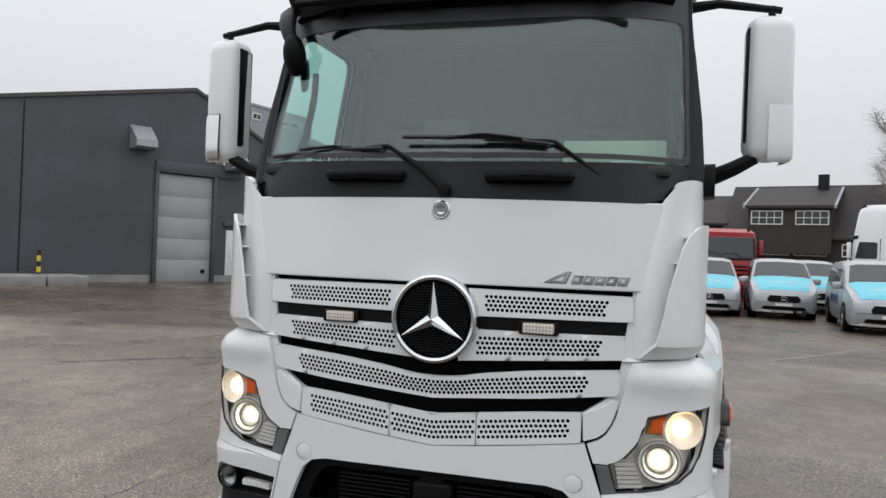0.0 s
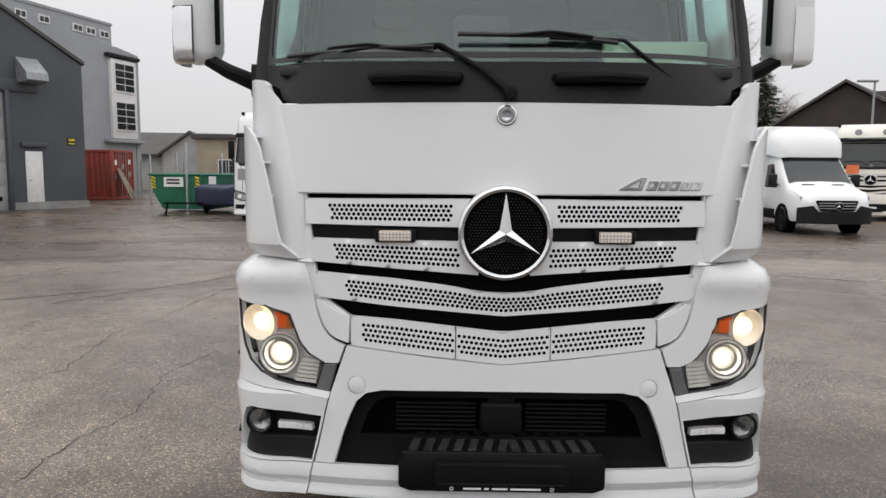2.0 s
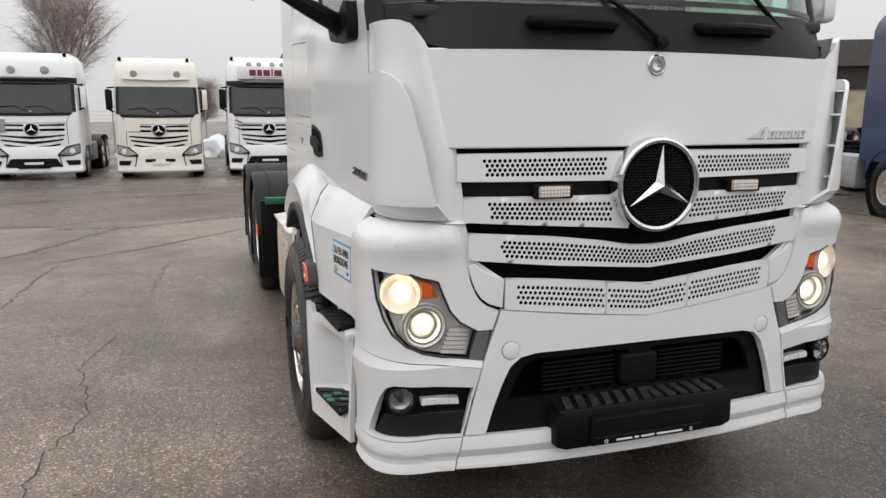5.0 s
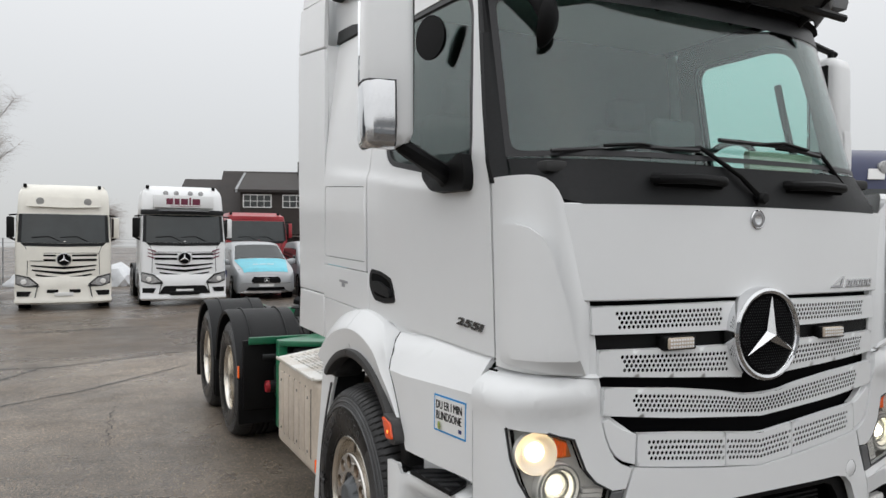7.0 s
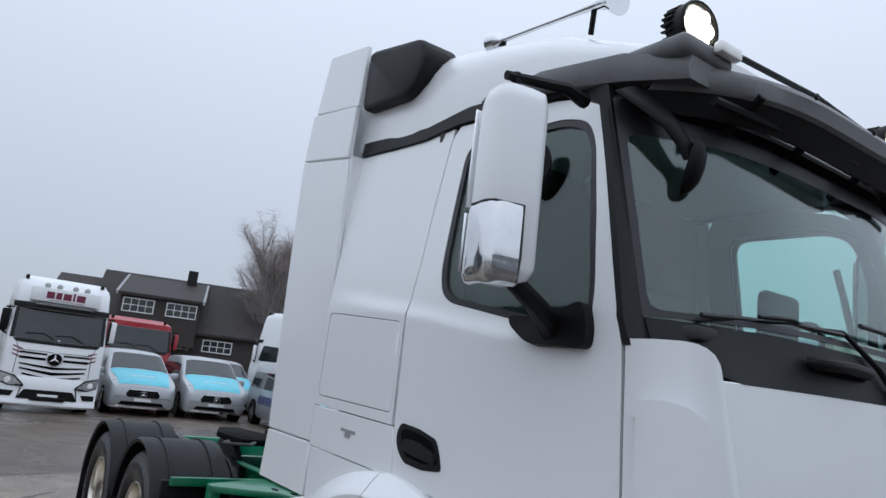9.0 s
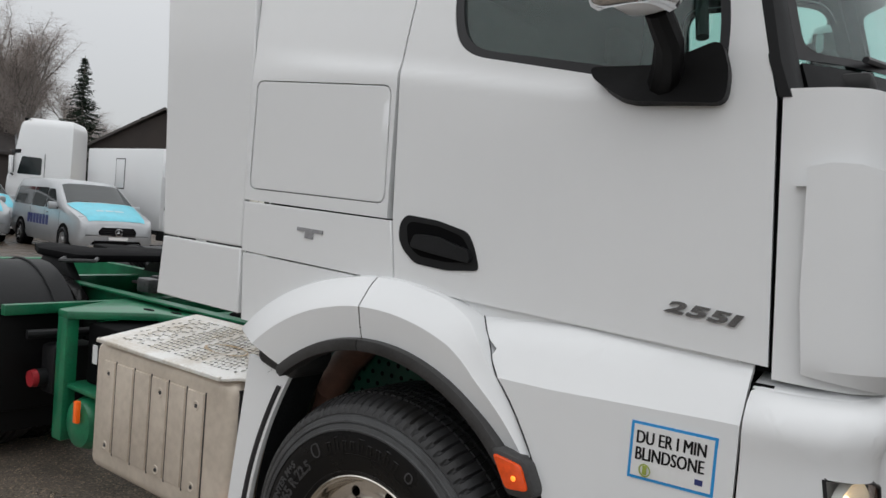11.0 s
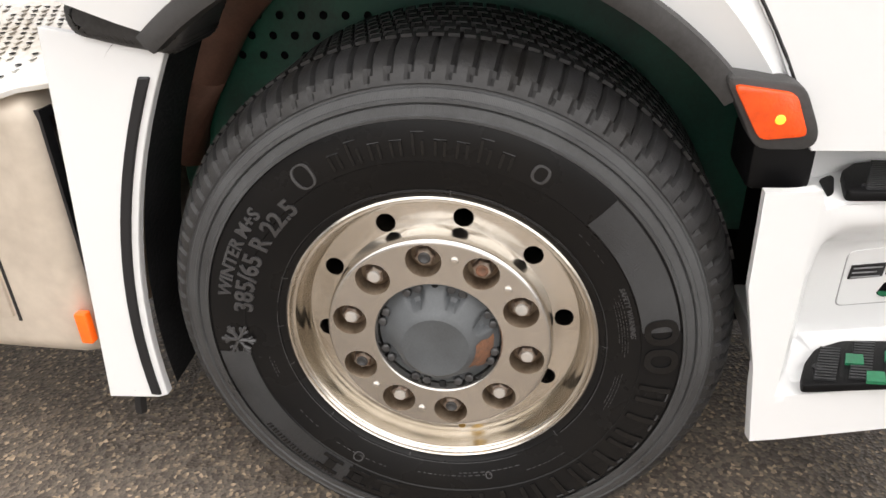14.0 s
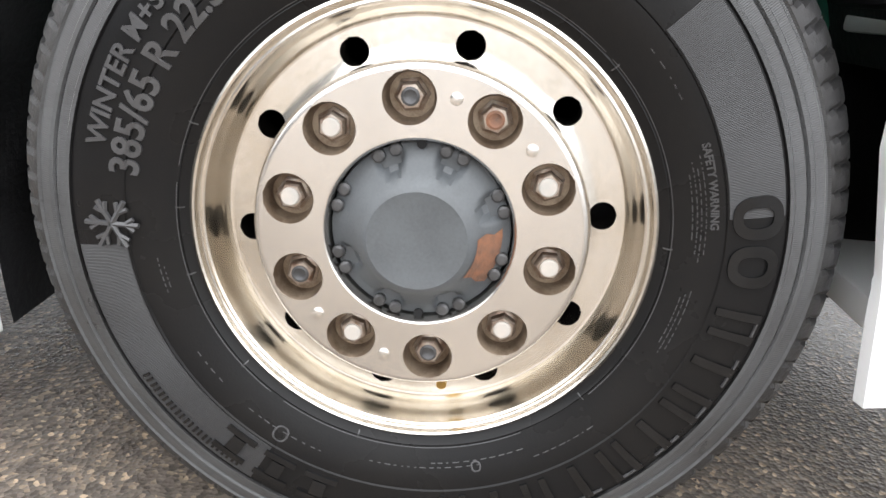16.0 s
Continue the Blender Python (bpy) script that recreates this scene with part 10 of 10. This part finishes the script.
def spruce(label, x, y, height, seed):
    rnd_s = random.Random(seed)
    t = thing("spruce_tree", label, "tree", Matrix.Translation((x, y, 0)))
    part("trunk", lathe([(0.20, 0), (0.12, height * 0.5), (0.015, height)], 10, "z"), BARK, t)
    v, f = [], []
    z = 0.7
    while z < height - 0.1:
        reach = 0.36 * (height - z) ** 0.92 * rnd_s.uniform(0.75, 1.1) + 0.08
        for k in range(12):
            a = rnd_s.uniform(0, 6.28)
            r = reach * rnd_s.uniform(0.6, 1.08)
            n = max(3, int(r / 0.12))
            for i in range(n):
                q = (i + 0.5) / n
                c = Vector((math.cos(a) * r * q, math.sin(a) * r * q, z - 0.30 * r * q + 0.16 * r * q * q + rnd_s.uniform(-.04, .04)))
                for s in (-1, 1, 0):
                    b = a + s * rnd_s.uniform(0.5, 1.1)
                    ln = rnd_s.uniform(0.10, 0.26) * (1.15 - 0.4 * q)
                    tip = c + Vector((math.cos(b) * ln, math.sin(b) * ln, rnd_s.uniform(-0.16, 0.03)))
                    w = Vector((-math.sin(b), math.cos(b), rnd_s.uniform(-.4, .4))) * rnd_s.uniform(0.025, 0.05)
                    m = len(v)
                    v += [c - w * 0.4, c + w * 0.4, (c + tip) / 2 + w, tip, (c + tip) / 2 - w]
                    f.append([m, m + 1, m + 2, m + 3, m + 4])
        z += rnd_s.uniform(0.10, 0.17) * (0.7 + 0.05 * height)
    lists("crown", v, f, NEEDLES, t, "drooping dark green needle boughs")
    return t


spruce("dark green spruce with drooping boughs", 21.2, 49.0, 10.6, 4)

# rough ground and snow heaps past the yard's edge
for i, (x, y, r) in enumerate(((0.5, 30.5, 0.6), (-1.2, 31.5, 1.0), (-4.7, 32.0, 0.7))):
    sh = thing("snow_heap", "heap of old snow at the yard's edge", "snow", Matrix.Translation((x, y, 0.1)), "snow heaps")
    bm = bmesh.new()
    bmesh.ops.create_icosphere(bm, subdivisions=3, radius=r)
    for v in bm.verts:
        v.co *= 1 + 0.35 * noise.noise(v.co * 1.8 + Vector((i, 0, 0)))
        v.co.z *= 0.75
    part("snow", bm, SNOW, sh)
